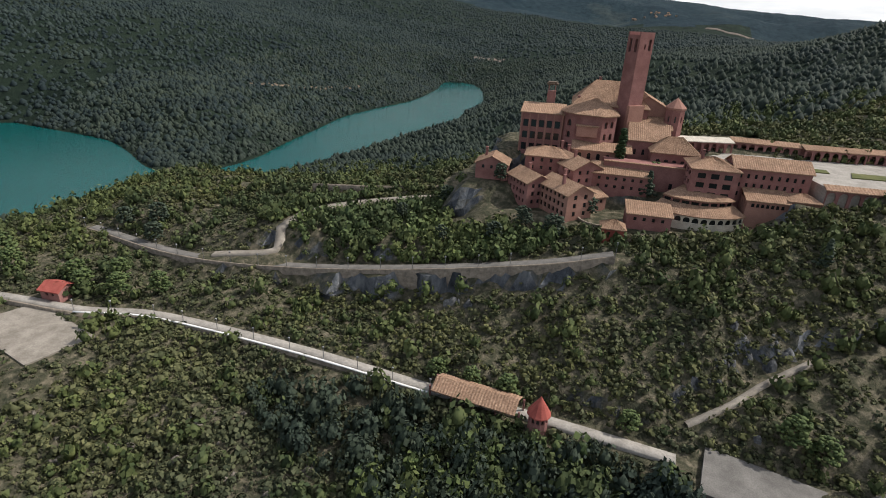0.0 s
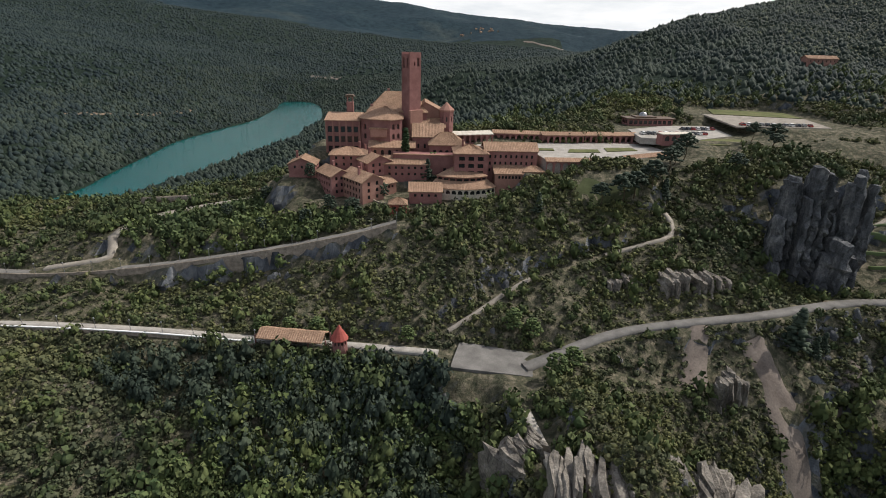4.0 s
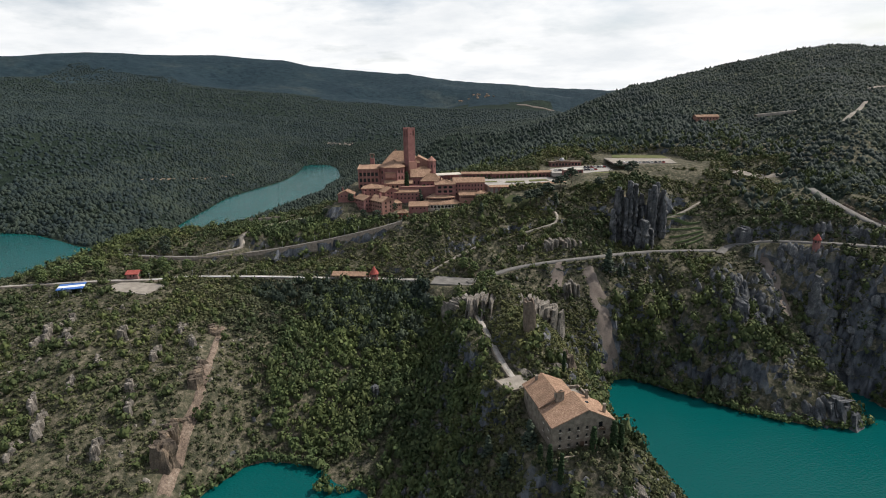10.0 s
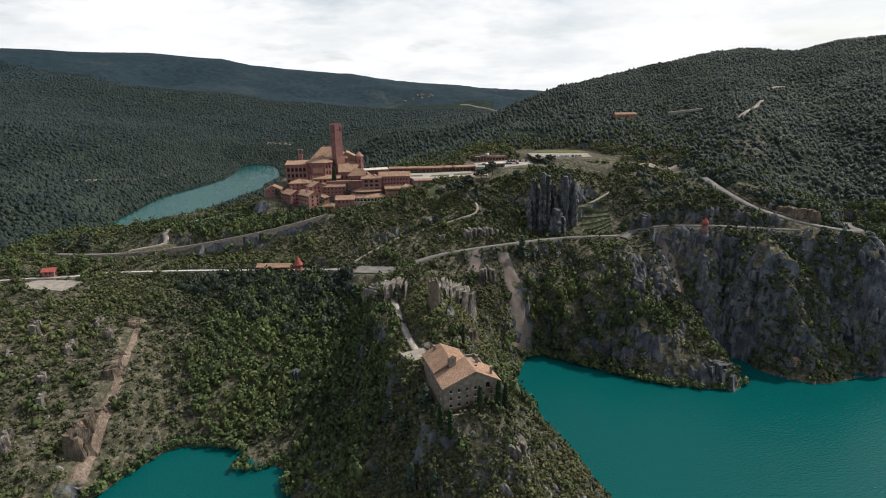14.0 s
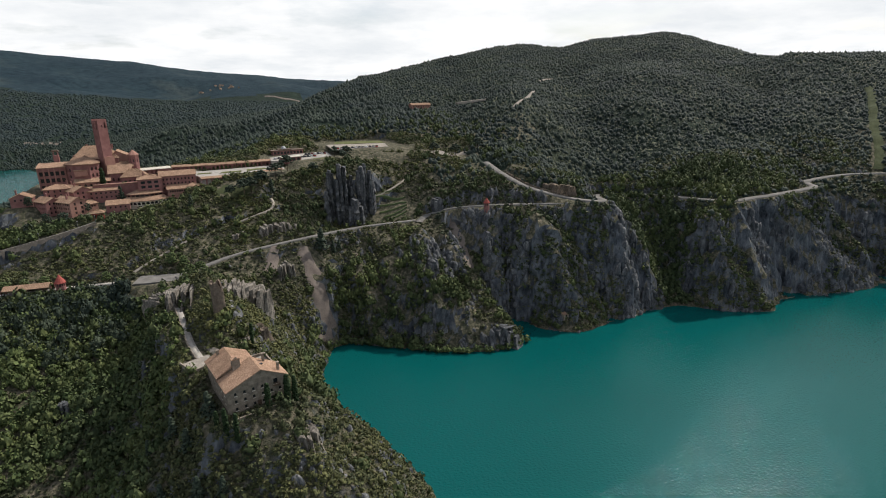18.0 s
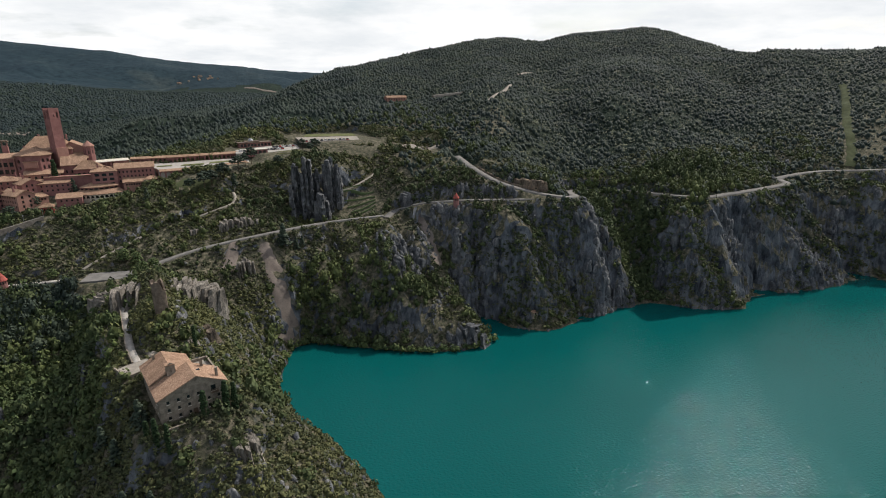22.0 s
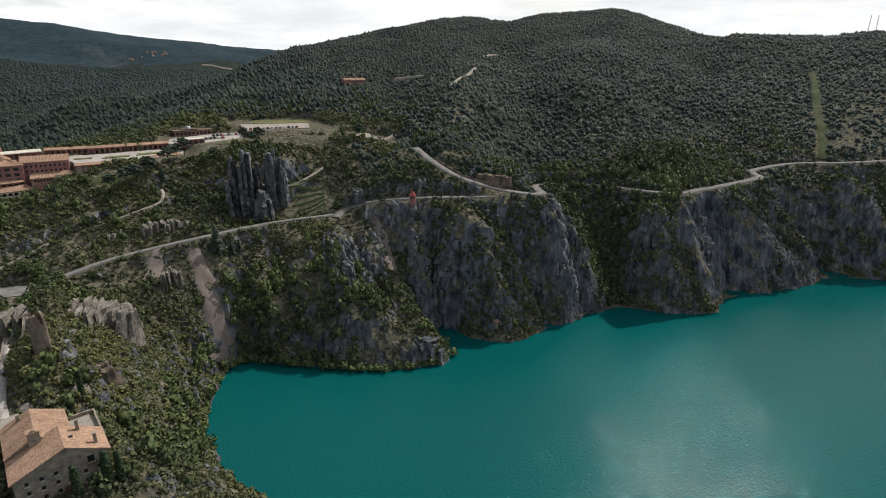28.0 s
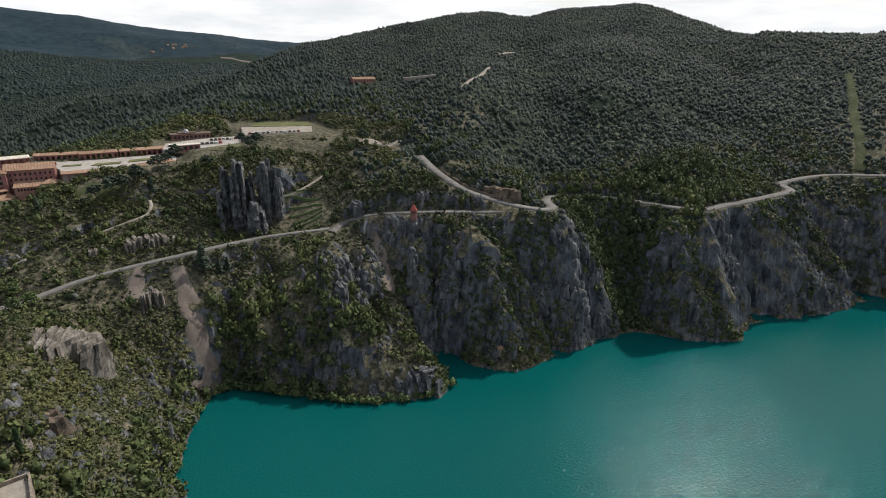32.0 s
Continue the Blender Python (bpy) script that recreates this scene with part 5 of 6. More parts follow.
wall_along("cutting_wall", HILL_ROAD[1:4], 3.4, -1.0, 1.2, 1.6, CLIFF_OCHRE, "rough rock cutting beside the road")
# arches as flat dark plates, colour alone gives the shade of their hollows
for k in range(4):
    b = at_sanctuary("blind_arch", 60, "arch on the retaining wall, its inner shade painted as a dark plate", "arch")
    b.matrix_world = pose(*at_place(97 + 5.2 * k, -44.3 + 2.0 * k, 54.5 + 1.1 * k), 0, 0, 21)
    bm = bmesh.new()
    v = [bm.verts.new((x, -0.05, z)) for x, z in [(-1.6, 0), (1.6, 0)] + [(1.6 * math.cos(math.pi * j / 8), 1.8 + 1.6 * math.sin(math.pi * j / 8)) for j in range(9)]]
    bm.faces.new(v)
    bmesh.ops.solidify(bm, geom=bm.faces[:], thickness=0.4)
    part("arch_shade", bm, SHADOW, b)


def lookout(x, y, z, r, high, tip, label, n=8):
    t = thing("lookout_turret", (x, y, z), 10, label, "turret")
    p = hexagon(r, 0.2, n)
    for k in range(n):
        a, b = p[k], p[(k + 1) % n]
        L = math.dist(a, b)
        wall_part(t, a, b, -5, high, [(L * 0.25, L * 0.75, high - 1.9, high - 0.6, False)], BRICK, pane=SHADOW)
    spire(p, high, tip, BRICK_RED, t, 1.2)
    return t


lookout(365, -89, 66.3, 1.8, 2.8, 6.2, "small brick lookout with a pointed red roof by the road")
lookout(121, -99.5, 45.4, 2.2, 4.2, 8.6, "round brick turret with a red conical roof", 12)
shed = thing("covered_walkway", (106, -97, 45.3), -2, "covered walkway with a clay-tiled roof", "shelter")
for k in range(5):
    for y in (-2.4, 2.2):
        part("post", box(-11 + 5.4 * k, -10.6 + 5.4 * k, y, y + 0.4, -1, 2.9), BRICK, shed)
part("back_wall", box(-9, 9, 2.6, 3.0, -2, 2.9), STONE, shed)
gable_roof(shed, -9.5, 9.5, -3.0, 3.0, 3.0, 4.4, "u")
store = thing("storehouse", (-24, -101, 45), 8, "small red-painted storehouse among the trees", "house")
four_walls(store, -3.2, 3.2, -3, 3, -2, 3.6, BRICK, front=windows(6.4, 1, 2, 0.9, 1.2, 1.6, 3), gable=("u", 0, 5.0))
gable_roof(store, -3.2, 3.2, -3, 3, 3.6, 5.0, "u", mat=BRICK_RED)
barn = thing("boat_shed", (-44, -126, 44.5), 22, "low shed with a blue and white sheet roof", "shed")
for k in range(3):
    part("post", box(-6 + 5.6 * k, -5.7 + 5.6 * k, -3.2, -2.9, -1, 3.0), METAL, barn)
    part("post", box(-6 + 5.6 * k, -5.7 + 5.6 * k, 2.9, 3.2, -1, 3.8), METAL, barn)
part("back_wall", box(-6, 6, 3.2, 3.4, -1, 3.8), WHITE, barn)
for k, m in enumerate((BLUE, WHITE, BLUE)):
    bm = bmesh.new()
    slope(bm, (-6.5, -3.6 + 2.5 * k, 3.0 + 0.35 * k), (6.5, -3.6 + 2.5 * k, 3.0 + 0.35 * k), (6.5, -1.1 + 2.5 * k, 3.35 + 0.35 * k), (-6.5, -1.1 + 2.5 * k, 3.35 + 0.35 * k))
    part("roof_sheet", bm, m, barn)
hut = thing("boat_hut", (391, -149, 6.5), 10, "tiny stone hut with a pale roof on the cliff", "hut")
four_walls(hut, -1.8, 1.8, -1.4, 1.4, -4, 2.2, STONE, front=[(1.2, 2.2, 0.0, 1.8, False)])
shed_roof(hut, -1.8, 1.8, -1.4, 1.4, 2.3, 2.9, 0.3)
villa = thing("farmhouse", (424, 242, 122), 10, "long low farmhouse on the wooded hill", "house")
four_walls(villa, -13, 13, -4, 4, -5, 4, BRICK_PINK, front=windows(26, 1, 7, 1.0, 1.3, 1.2, 3), gable=("u", 0, 6))
gable_roof(villa, -13, 13, -4, 4, 4, 6, "u")
def hill_track(line, half):
    pts = [(x, y, float(land(np.array([x]), np.array([y]))[0]) + 0.6) for x, y in line]
    ribbon("road", pts, half, GRAVEL, "pale gravel track climbing the wooded hill", 0.8, 3.0)


hill_track(((470, 80), (487, 99), (516, 137), (543, 172)), 1.5)
hill_track(((613, 282), (638, 308), (659, 323)), 1.4)
ribbon("road", ((455, 196, 128), (505, 196, 133), (548, 204, 139.5), (560, 216, 142)), 3.0, GRAVEL, "pale track on the wooded hill", 0.6, 2.5)

# lamp posts along the walkway and the retaining wall


def lamp_post():
    t = thing("lamp_post", (0, 0, 0), 0, "slim dark metal lamp post on the wall", "lamp post", "lamp posts along the walks")
    bm = bmesh.new()
    bmesh.ops.create_cone(bm, segments=6, radius1=0.11, radius2=0.07, depth=4.0, cap_ends=True)
    bmesh.ops.translate(bm, verts=bm.verts, vec=(0, 0, 2.0))
    part("pole", bm, METAL, t)
    part("lantern", box(-0.22, 0.22, -0.22, 0.22, 4.0, 4.5, 0.05), METAL, t)
    return t


post = lamp_post()
_spots = [tuple(p) for line, side in ((LOWER_ROAD[2:6], -2.3), (VIADUCT, -2.3)) for p in along(line, 9.0, side)[::1]]
_last, _count = None, 0
for x, y, z in _spots:
    if _last is None or math.hypot(x - _last[0], y - _last[1]) > 8.4:
        _last = (x, y)
        if _count == 0:
            post.matrix_world = pose(x, y, z + 0.2)
        else:
            copy_thing(post, pose(x, y, z + 0.2))
        _count += 1


# parked cars
def car(paint):
    t = thing("car", (0, 0, 0), 0, "parked %s car on the pale car park" % paint[0], "car", "cars in the car park")
    bm = bmesh.new()
    prof = ((-2.1, 0.35), (2.1, 0.35), (2.15, 0.75), (1.2, 0.95), (-2.1, 1.0))
    lo, hi = [bm.verts.new((x, -0.85, z)) for x, z in prof], [bm.verts.new((x, 0.85, z)) for x, z in prof]
    bm.faces.new(lo)
    bm.faces.new(hi[::-1])
    for k in range(5):
        e = (k + 1) % 5
        bm.faces.new((lo[e], lo[k], hi[k], hi[e]))
    part("body", bm, paint[1], t)
    bm = bmesh.new()
    for x, y, z in ((-1.9, 0.8, 0.98), (1.1, 0.8, 0.94), (0.5, 0.65, 1.45), (-1.5, 0.65, 1.48)):
        bm.verts.new((x, y, z))
        bm.verts.new((x, -y, z))
    bmesh.ops.convex_hull(bm, input=bm.verts)
    cab = part("cabin", bm, GLASS, t)
    part("car_roof", box(-1.45, 0.45, -0.63, 0.63, 1.46, 1.52), paint[1], t)
    for x in (-1.35, 1.35):
        for y in (-0.86, 0.68):
            bm = bmesh.new()
            bmesh.ops.create_cone(bm, segments=10, radius1=0.32, radius2=0.32, depth=0.2, cap_ends=True)
            bmesh.ops.rotate(bm, verts=bm.verts, matrix=Matrix.Rotation(radians(90), 3, "X"))
            bmesh.ops.translate(bm, verts=bm.verts, vec=(x, y + 0.09, 0.32))
            part("wheel", bm, RUBBER, t)
    return t


DARK_PAINT = surface("dark_car_paint", (0.03, 0.035, 0.05), (0.05, 0.055, 0.07), 0.5, 6, 0.25, 0.0)
RED_PAINT = surface("red_car_paint", (0.3, 0.02, 0.02), (0.36, 0.03, 0.03), 0.5, 6, 0.25, 0.0)
paints = [car(p) for p in (("white", WHITE), ("dark", DARK_PAINT), ("silver", METAL), ("red", RED_PAINT))]
_crng = random.Random(8)
_bays = [(240 + 3.1 * k, 76 + 0.55 * k, 86.85, 104) for k in range(12)] + [(268 + 2.9 * k, 98 + 0.6 * k, 86.85, 98) for k in range(7)] + [(296 + 3.4 * k, 89 + 0.35 * k, 91.7, 92) for k in range(12)]
for k, (x, y, z, a) in enumerate(_bays):
    kind = paints[k if k < 4 else _crng.choice((0, 0, 0, 1, 2, 3))]
    m = pose(*at_place(x, y, z), 0, 0, a + _crng.uniform(-4, 4))
    if k < 4:
        kind.matrix_world = m
    else:
        copy_thing(kind, m)

# ---- the walled lawn below the front houses ----
lawn = at_sanctuary("garden_terrace", 65.2, "small green lawn behind a curved rubble wall", "terrace", -8, -52)
part("lawn", prism(hexagon(7.2, 0.3, 14), -5, -0.2), LAWN, lawn)
bm = bmesh.new()
ring = [[bm.verts.new((q * math.cos(a), q * math.sin(a), z)) for a in (radians(190 + 11 * k) for k in range(17))] for q, z in ((7.2, 0.9), (7.8, 0.9), (8.0, -7), (7.2, -7))]
for p, q in zip(ring, ring[1:] + ring[:1]):
    for k in range(16):
        bm.faces.new((p[k], p[k + 1], q[k + 1], q[k]))
part("curved_wall", bm, STONE, lawn)
plate("lawn", ((262, 52), (288, 54), (290, 72), (268, 70)), 86.6, LAWN, "bright lawn beside the car park", "lawn", 3)

# ---- two slim masts on the skyline ----
for x, y in ((1112, 98), (1122, 94)):
    z = float(land(np.array([x]), np.array([y]))[0])
    mast = thing("antenna_mast", (x, y, z), 20, "slim grey antenna mast on the wooded skyline", "mast", "masts on the ridge")
    for k in range(3):
        a = 2.094 * k
        bm = bmesh.new()
        lo = [bm.verts.new((0.9 * math.cos(a) + dx, 0.9 * math.sin(a) + dy, -2)) for dx, dy in ((-0.15, -0.15), (0.15, -0.15), (0.15, 0.15), (-0.15, 0.15))]
        hi = [bm.verts.new((0.25 * math.cos(a) + dx, 0.25 * math.sin(a) + dy, 22)) for dx, dy in ((-0.1, -0.1), (0.1, -0.1), (0.1, 0.1), (-0.1, 0.1))]
        for i in range(4):
            bm.faces.new((lo[i], lo[(i + 1) % 4], hi[(i + 1) % 4], hi[i]))
        part("mast_leg", bm, METAL, mast)
    for k in range(6):
        q = 0.9 - 0.1 * k
        part("cross_brace", box(-q, q, -0.08, 0.08, 2 + 3.4 * k, 2.16 + 3.4 * k), METAL, mast)
    part("aerial", box(-0.6, 0.6, -0.2, 0.2, 18, 21.5, 0.05), WHITE, mast)

OCHRE_RUBBLE = cliff_material("ochre_rubble", (0.07, 0.056, 0.046), (0.20, 0.152, 0.118), (0.35, 0.285, 0.225))
# ---- rock: free-standing columns, crags and shards ----
rock_rng = random.Random(17)


def crag(name, at, w, d, h, label, mat=CLIFF, turn=0.0, columns=9, lean=0.0, seed=1, group="", loose=False):
    """A rock face of upright weathered columns, each a tapering, knobbly prism of its own height."""
    r = random.Random(seed)
    t = thing(name, at, turn, label, "rock", group)
    for k in range(columns):
        u = (k + 0.5) / columns
        x = (u - 0.5) * w + r.uniform(-0.3, 0.3) * w / columns
        y = r.uniform(-0.5, 0.5) * d * (0.5 if loose else 0.8)
        rad = (w / columns) * (r.uniform(0.75, 1.15) if loose else r.uniform(0.95, 1.7))
        top = h * (0.62 + 0.38 * math.sin(math.pi * (0.15 + 0.7 * u))) * (r.uniform(0.66, 1.06) if loose else r.uniform(0.82, 1.04))
        bm = bmesh.new()
        n, m, rows = 8, max(5, int(top / 1.5)), []
        squeeze = [r.uniform(0.75, 1.25) for _ in range(n)]
        for j in range(m + 1):
            f = j / m
            q = rad * (1.3 - 0.55 * f ** 2.6) * r.uniform(0.86, 1.14)
            cx, cy = lean * f * top * 0.1 + r.uniform(-0.12, 0.12) * rad, r.uniform(-0.12, 0.12) * rad
            rows.append([bm.verts.new((x + cx + q * squeeze[i] * math.cos(2 * math.pi * i / n) * r.uniform(0.72, 1.25), y + cy + q * d / w * columns * 0.42 * squeeze[(i + 3) % n] * math.sin(2 * math.pi * i / n) * r.uniform(0.72, 1.25), -6 + (top + 6) * f + r.uniform(-0.5, 0.5))) for i in range(n)])
        for j in range(m):
            for i in range(n):
                e = (i + 1) % n
                bm.faces.new((rows[j][i], rows[j][e], rows[j + 1][e], rows[j + 1][i]))
        tip = bm.verts.new((x + r.uniform(-0.5, 0.5) * rad, y, top + rad * r.uniform(-0.1, 0.5)))
        for i in range(n):
            bm.faces.new((rows[m][i], rows[m][(i + 1) % n], tip))
        part("rock_column", bm, mat, t)
    return t


crag("rock_face", (275, -42, 53), 20, 12, 40, "tall grey limestone crag of upright weathered columns", turn=4, columns=15, seed=4, loose=True)
crag("rock_face", (294, -39, 58), 13, 7, 36, "slim grey limestone pinnacles beside the crag", turn=14, columns=7, seed=9, loose=True)
crag("rock_face", (284, -52, 50), 8, 7, 22, "fallen limestone buttress at the foot of the crag", turn=0, columns=6, seed=12)
crag("rock_face", (194, -152, 46), 34, 12, 11, "grey limestone bluff behind the ruined tower", CLIFF_PALE, turn=-6, columns=34, seed=21)
crag("rock_face", (213, -150, 38), 16, 7, 15, "grey limestone bluff above the bay", CLIFF_PALE, turn=-30, columns=14, seed=22)
crag("rock_face", (172, -138, 42), 12, 7, 8, "grey limestone bluff beside the chapel path", CLIFF_PALE, turn=40, columns=14, seed=23)
crag("rock_face", (205, -212, 46), 16, 7, 7, "pale limestone outcrop above the chapel", CLIFF_PALE, 20, 16, seed=24)
crag("rock_face", (212, -196, 43), 16, 5, 9, "ochre limestone rib under the ruined tower", CLIFF_OCHRE, -60, 16, seed=25)
crag("rock_face", (232, -102, 34), 9, 5, 14, "grey limestone fins between two screes", CLIFF_PALE, turn=10, columns=12, seed=26)
crag("rock_face", (231, -67, 52), 22, 7, 11, "pale broken limestone face above the road", CLIFF_PALE, 10, 26, seed=27)
crag("rock_face", (212, -65, 52), 16, 5, 7, "low pale limestone steps above the road", CLIFF_PALE, 4, 18, seed=41)
crag("rock_face", (349, -157, -3), 14, 7, 14, "steep grey limestone slab at the water's edge", turn=-24, columns=9, lean=-3, seed=28)
crag("rock_face", (316, -118, 24), 5, 9, 22, "narrow limestone rib on the wooded spur", turn=6, columns=3, seed=29)
crag("rock_face", (357, -110, 24), 5, 8, 32, "tall limestone rib beside the gully", turn=6, columns=3, seed=30)
crag("rock_face", (417, -86, 71), 30, 5, 6.5, "low rock face cut above the hairpin", CLIFF_OCHRE, -50, 16, seed=31)
crag("rock_face", (342, -60, 56), 10, 6, 13, "rounded limestone outcrop above the road bend", CLIFF, 30, 11, seed=32)
crag("rock_face", (50, -152, 30), 12, 4, 8, "ochre limestone rib falling to the inlet", CLIFF_OCHRE, -50, 12, seed=33)
crag("rock_face", (58, -180, 23), 22, 4, 9, "ochre limestone rib falling to the inlet", CLIFF_OCHRE, -76, 18, seed=34)
crag("rock_face", (62, -212, 12), 26, 4, 10, "ochre limestone rib falling to the inlet", CLIFF_OCHRE, -82, 20, seed=35)
crag("rock_face", (135, -172, 8), 5, 4, 11, "slim limestone pinnacles in the green gully", CLIFF, 0, 6, seed=38, loose=True)
crag("rock_face", (224, -262, 30), 12, 7, 12, "sunlit limestone outcrop below the chapel", CLIFF_PALE, 20, 14, seed=39)


def screes(name, line, half, label, mat=SCREE, category="scree", even=0.55, lift=0.45):
    """A tongue of loose stones lying on the slope."""
    pts = smooth_line([(*at_place(x, y)[:2], 0) for x, y in line], 2.5)
    d = np.gradient(pts[:, :2], axis=0)
    d /= np.linalg.norm(d, axis=1)[:, None]
    n, v, f = len(pts), [], []
    for k in range(7):
        o = (k / 6 - 0.5) * 2 * half * (even + (1 - even) * np.linspace(0, 1, n)) * (1 + 0.10 * np.sin(np.arange(n) * 1.3 + k))
        x, y = pts[:, 0] - d[:, 1] * o, pts[:, 1] + d[:, 0] * o
        v.append(np.c_[x, y, land(x, y) + (lift if 0 < k < 6 else -0.3)])
    for k in range(6):
        for q in range(n - 1):
            f.append((k * n + q, (k + 1) * n + q, (k + 1) * n + q + 1, k * n + q + 1)[::-1])
    return tagged(new(name, fill(name, np.concatenate(v), f, mat)), label, category, kind="structure")


screes("scree", ((243, -88), (247, -100), (250, -113), (251, -126)), 6.5, "brown scree tongue below the road")
screes("scree", ((229, -82), (226, -92), (222, -103)), 4.5, "brown scree tongue below the road")
screes("scree", ((343, -76), (345, -92), (344, -108), (346, -116)), 4.2, "grey scree in the narrow gully")
screes("scree", ((276, -86), (270, -94), (266, -100)), 3.5, "patch of bare brown soil")

screes("eroded_bank", ((-345, 385), (-330, 425), (-316, 470), (-300, 540), (-292, 600)), 5.0, "bare reddish bank above the far shore", CLIFF_OCHRE, "bank", 0.9, 0.9)
screes("fire_break", ((905, 34), (892, 20), (840, -18), (782, -60), (740, -94), (713, -113)), 4.2, "grassy fire break cut straight through the wood", ROUGH_GRASS, "clearing", 1.0, 0.9)
screes("clearing", ((360, 52), (378, 33), (394, 12)), 6.5, "pale gravel clearing between the trees", GRAVEL, "clearing", 1.0, 0.4)
screes("field", ((330, 2560), (420, 2530), (520, 2520)), 14, "pale stubble field in the far valley", SCREE, "field", 1.0, 3.0)
screes("field", ((-260, 1075), (-225, 1085), (-190, 1080)), 14, "bare ochre patch among the far woods", SCREE, "field", 1.0, 1.5)
screes("bare_slope", ((196, 2), (208, -4), (222, -8)), 8, "dry brown grass slope below the arches", ROUGH_GRASS, "slope", 1.0, 0.25)
for k in range(6):
    y0 = -30.0 - 4.2 * k
    xs = np.linspace(299 + 1.2 * k, 325 - 0.8 * k, 6)
    ys = y0 + 1.6 * np.sin(np.linspace(0, 2.4, 6) + k)
    wall_along("hedge", tuple(zip(xs, ys, land(xs, ys))), 0, -1.5, 1.0, 0.9, GREEN, "low green hedge row on a planted terrace")
screes("bare_rib", ((53, -148), (57, -165), (62, -185), (65, -205), (67, -222), (69, -234)), 2.7, "bare ochre gully of broken rock falling to the inlet", OCHRE_RUBBLE, "scree", 0.45, 0.6)
fin_rng = random.Random(77)
for k in range(30):
    x, y = fin_rng.uniform(-30, 58), fin_rng.uniform(-262, -150)
    z = float(land(np.array([x]), np.array([y]))[0])
    if z > 4 and x < 50 - (y + 150) * -0.12 + 8:
        crag("rock_face", (x, y, z - 1), fin_rng.uniform(7, 15), 3.0, fin_rng.uniform(2.5, 6.0), "jagged pale limestone fins among scrub", CLIFF_PALE, fin_rng.uniform(-78, -50), 10, seed=200 + k, loose=True)

# ---- vegetation ----
rng = np.random.RandomState(11)
_t = (1 + 5 ** 0.5) / 2
ICO_V = np.array([(-1, _t, 0), (1, _t, 0), (-1, -_t, 0), (1, -_t, 0), (0, -1, _t), (0, 1, _t), (0, -1, -_t), (0, 1, -_t), (_t, 0, -1), (_t, 0, 1), (-_t, 0, -1), (-_t, 0, 1)]) / (1 + _t * _t) ** 0.5
ICO_F = np.array([(0, 11, 5), (0, 5, 1), (0, 1, 7), (0, 7, 10), (0, 10, 11), (1, 5, 9), (5, 11, 4), (11, 10, 2), (10, 7, 6), (7, 1, 8), (3, 9, 4), (3, 4, 2), (3, 2, 6), (3, 6, 8), (3, 8, 9), (4, 9, 5), (2, 4, 11), (6, 2, 10), (8, 6, 7), (9, 8, 1)])

OCT_V = np.array([(1, 0.2, 0), (-0.2, 1, 0.1), (-1, -0.2, 0), (0.2, -1, -0.1), (0.1, 0, 1), (0, 0, -1)])
OCT_F = np.array([(0, 1, 4), (1, 2, 4), (2, 3, 4), (3, 0, 4), (1, 0, 5), (2, 1, 5), (3, 2, 5), (0, 3, 5)])


def bush(tufts, size, tall=1.0, seed=0, core=0.6):
    """A crown about 1 in radius on z = 0: a rough dark heart and many leaf tufts that stand off it at all angles."""
    r = np.random.RandomState(seed)
    v, f = [], []
    if core:
        c = OCT_V * (core * (0.85 + 0.5 * r.rand(6)))[:, None]
        c[:, 2] = c[:, 2] * tall + 0.62 * tall
        v.append(c)
        f.append(OCT_F)
    k = 6 if core else 0
    for _ in range(tufts):
        d = r.normal(size=3)
        d[2] = abs(d[2]) * 1.1 - 0.25
        d /= np.linalg.norm(d)
        p = d * (0.72 + 0.34 * r.rand()) * (1, 1, tall) + (0, 0, 0.58 * tall)
        nrm = d + r.normal(size=3) * 0.42
        nrm /= np.linalg.norm(nrm)
        a = np.cross(nrm, r.normal(size=3))
        a /= np.linalg.norm(a)
        b = np.cross(nrm, a)
        s = size * (0.6 + 0.8 * r.rand())
        q = np.array([p + a * s * r.uniform(0.7, 1.2), p + b * s * r.uniform(0.5, 1.1), p - a * s * r.uniform(0.7, 1.2), p - b * s * r.uniform(0.5, 1.1)]) 
        q[0] += nrm * s * 0.3 * r.rand()
        q[2] -= nrm * s * 0.3 * r.rand()
        v.append(q)
        f.append(np.array([(0, 1, 2), (0, 2, 3)]) + k)
        k += 4
    return np.concatenate(v), np.concatenate(f)


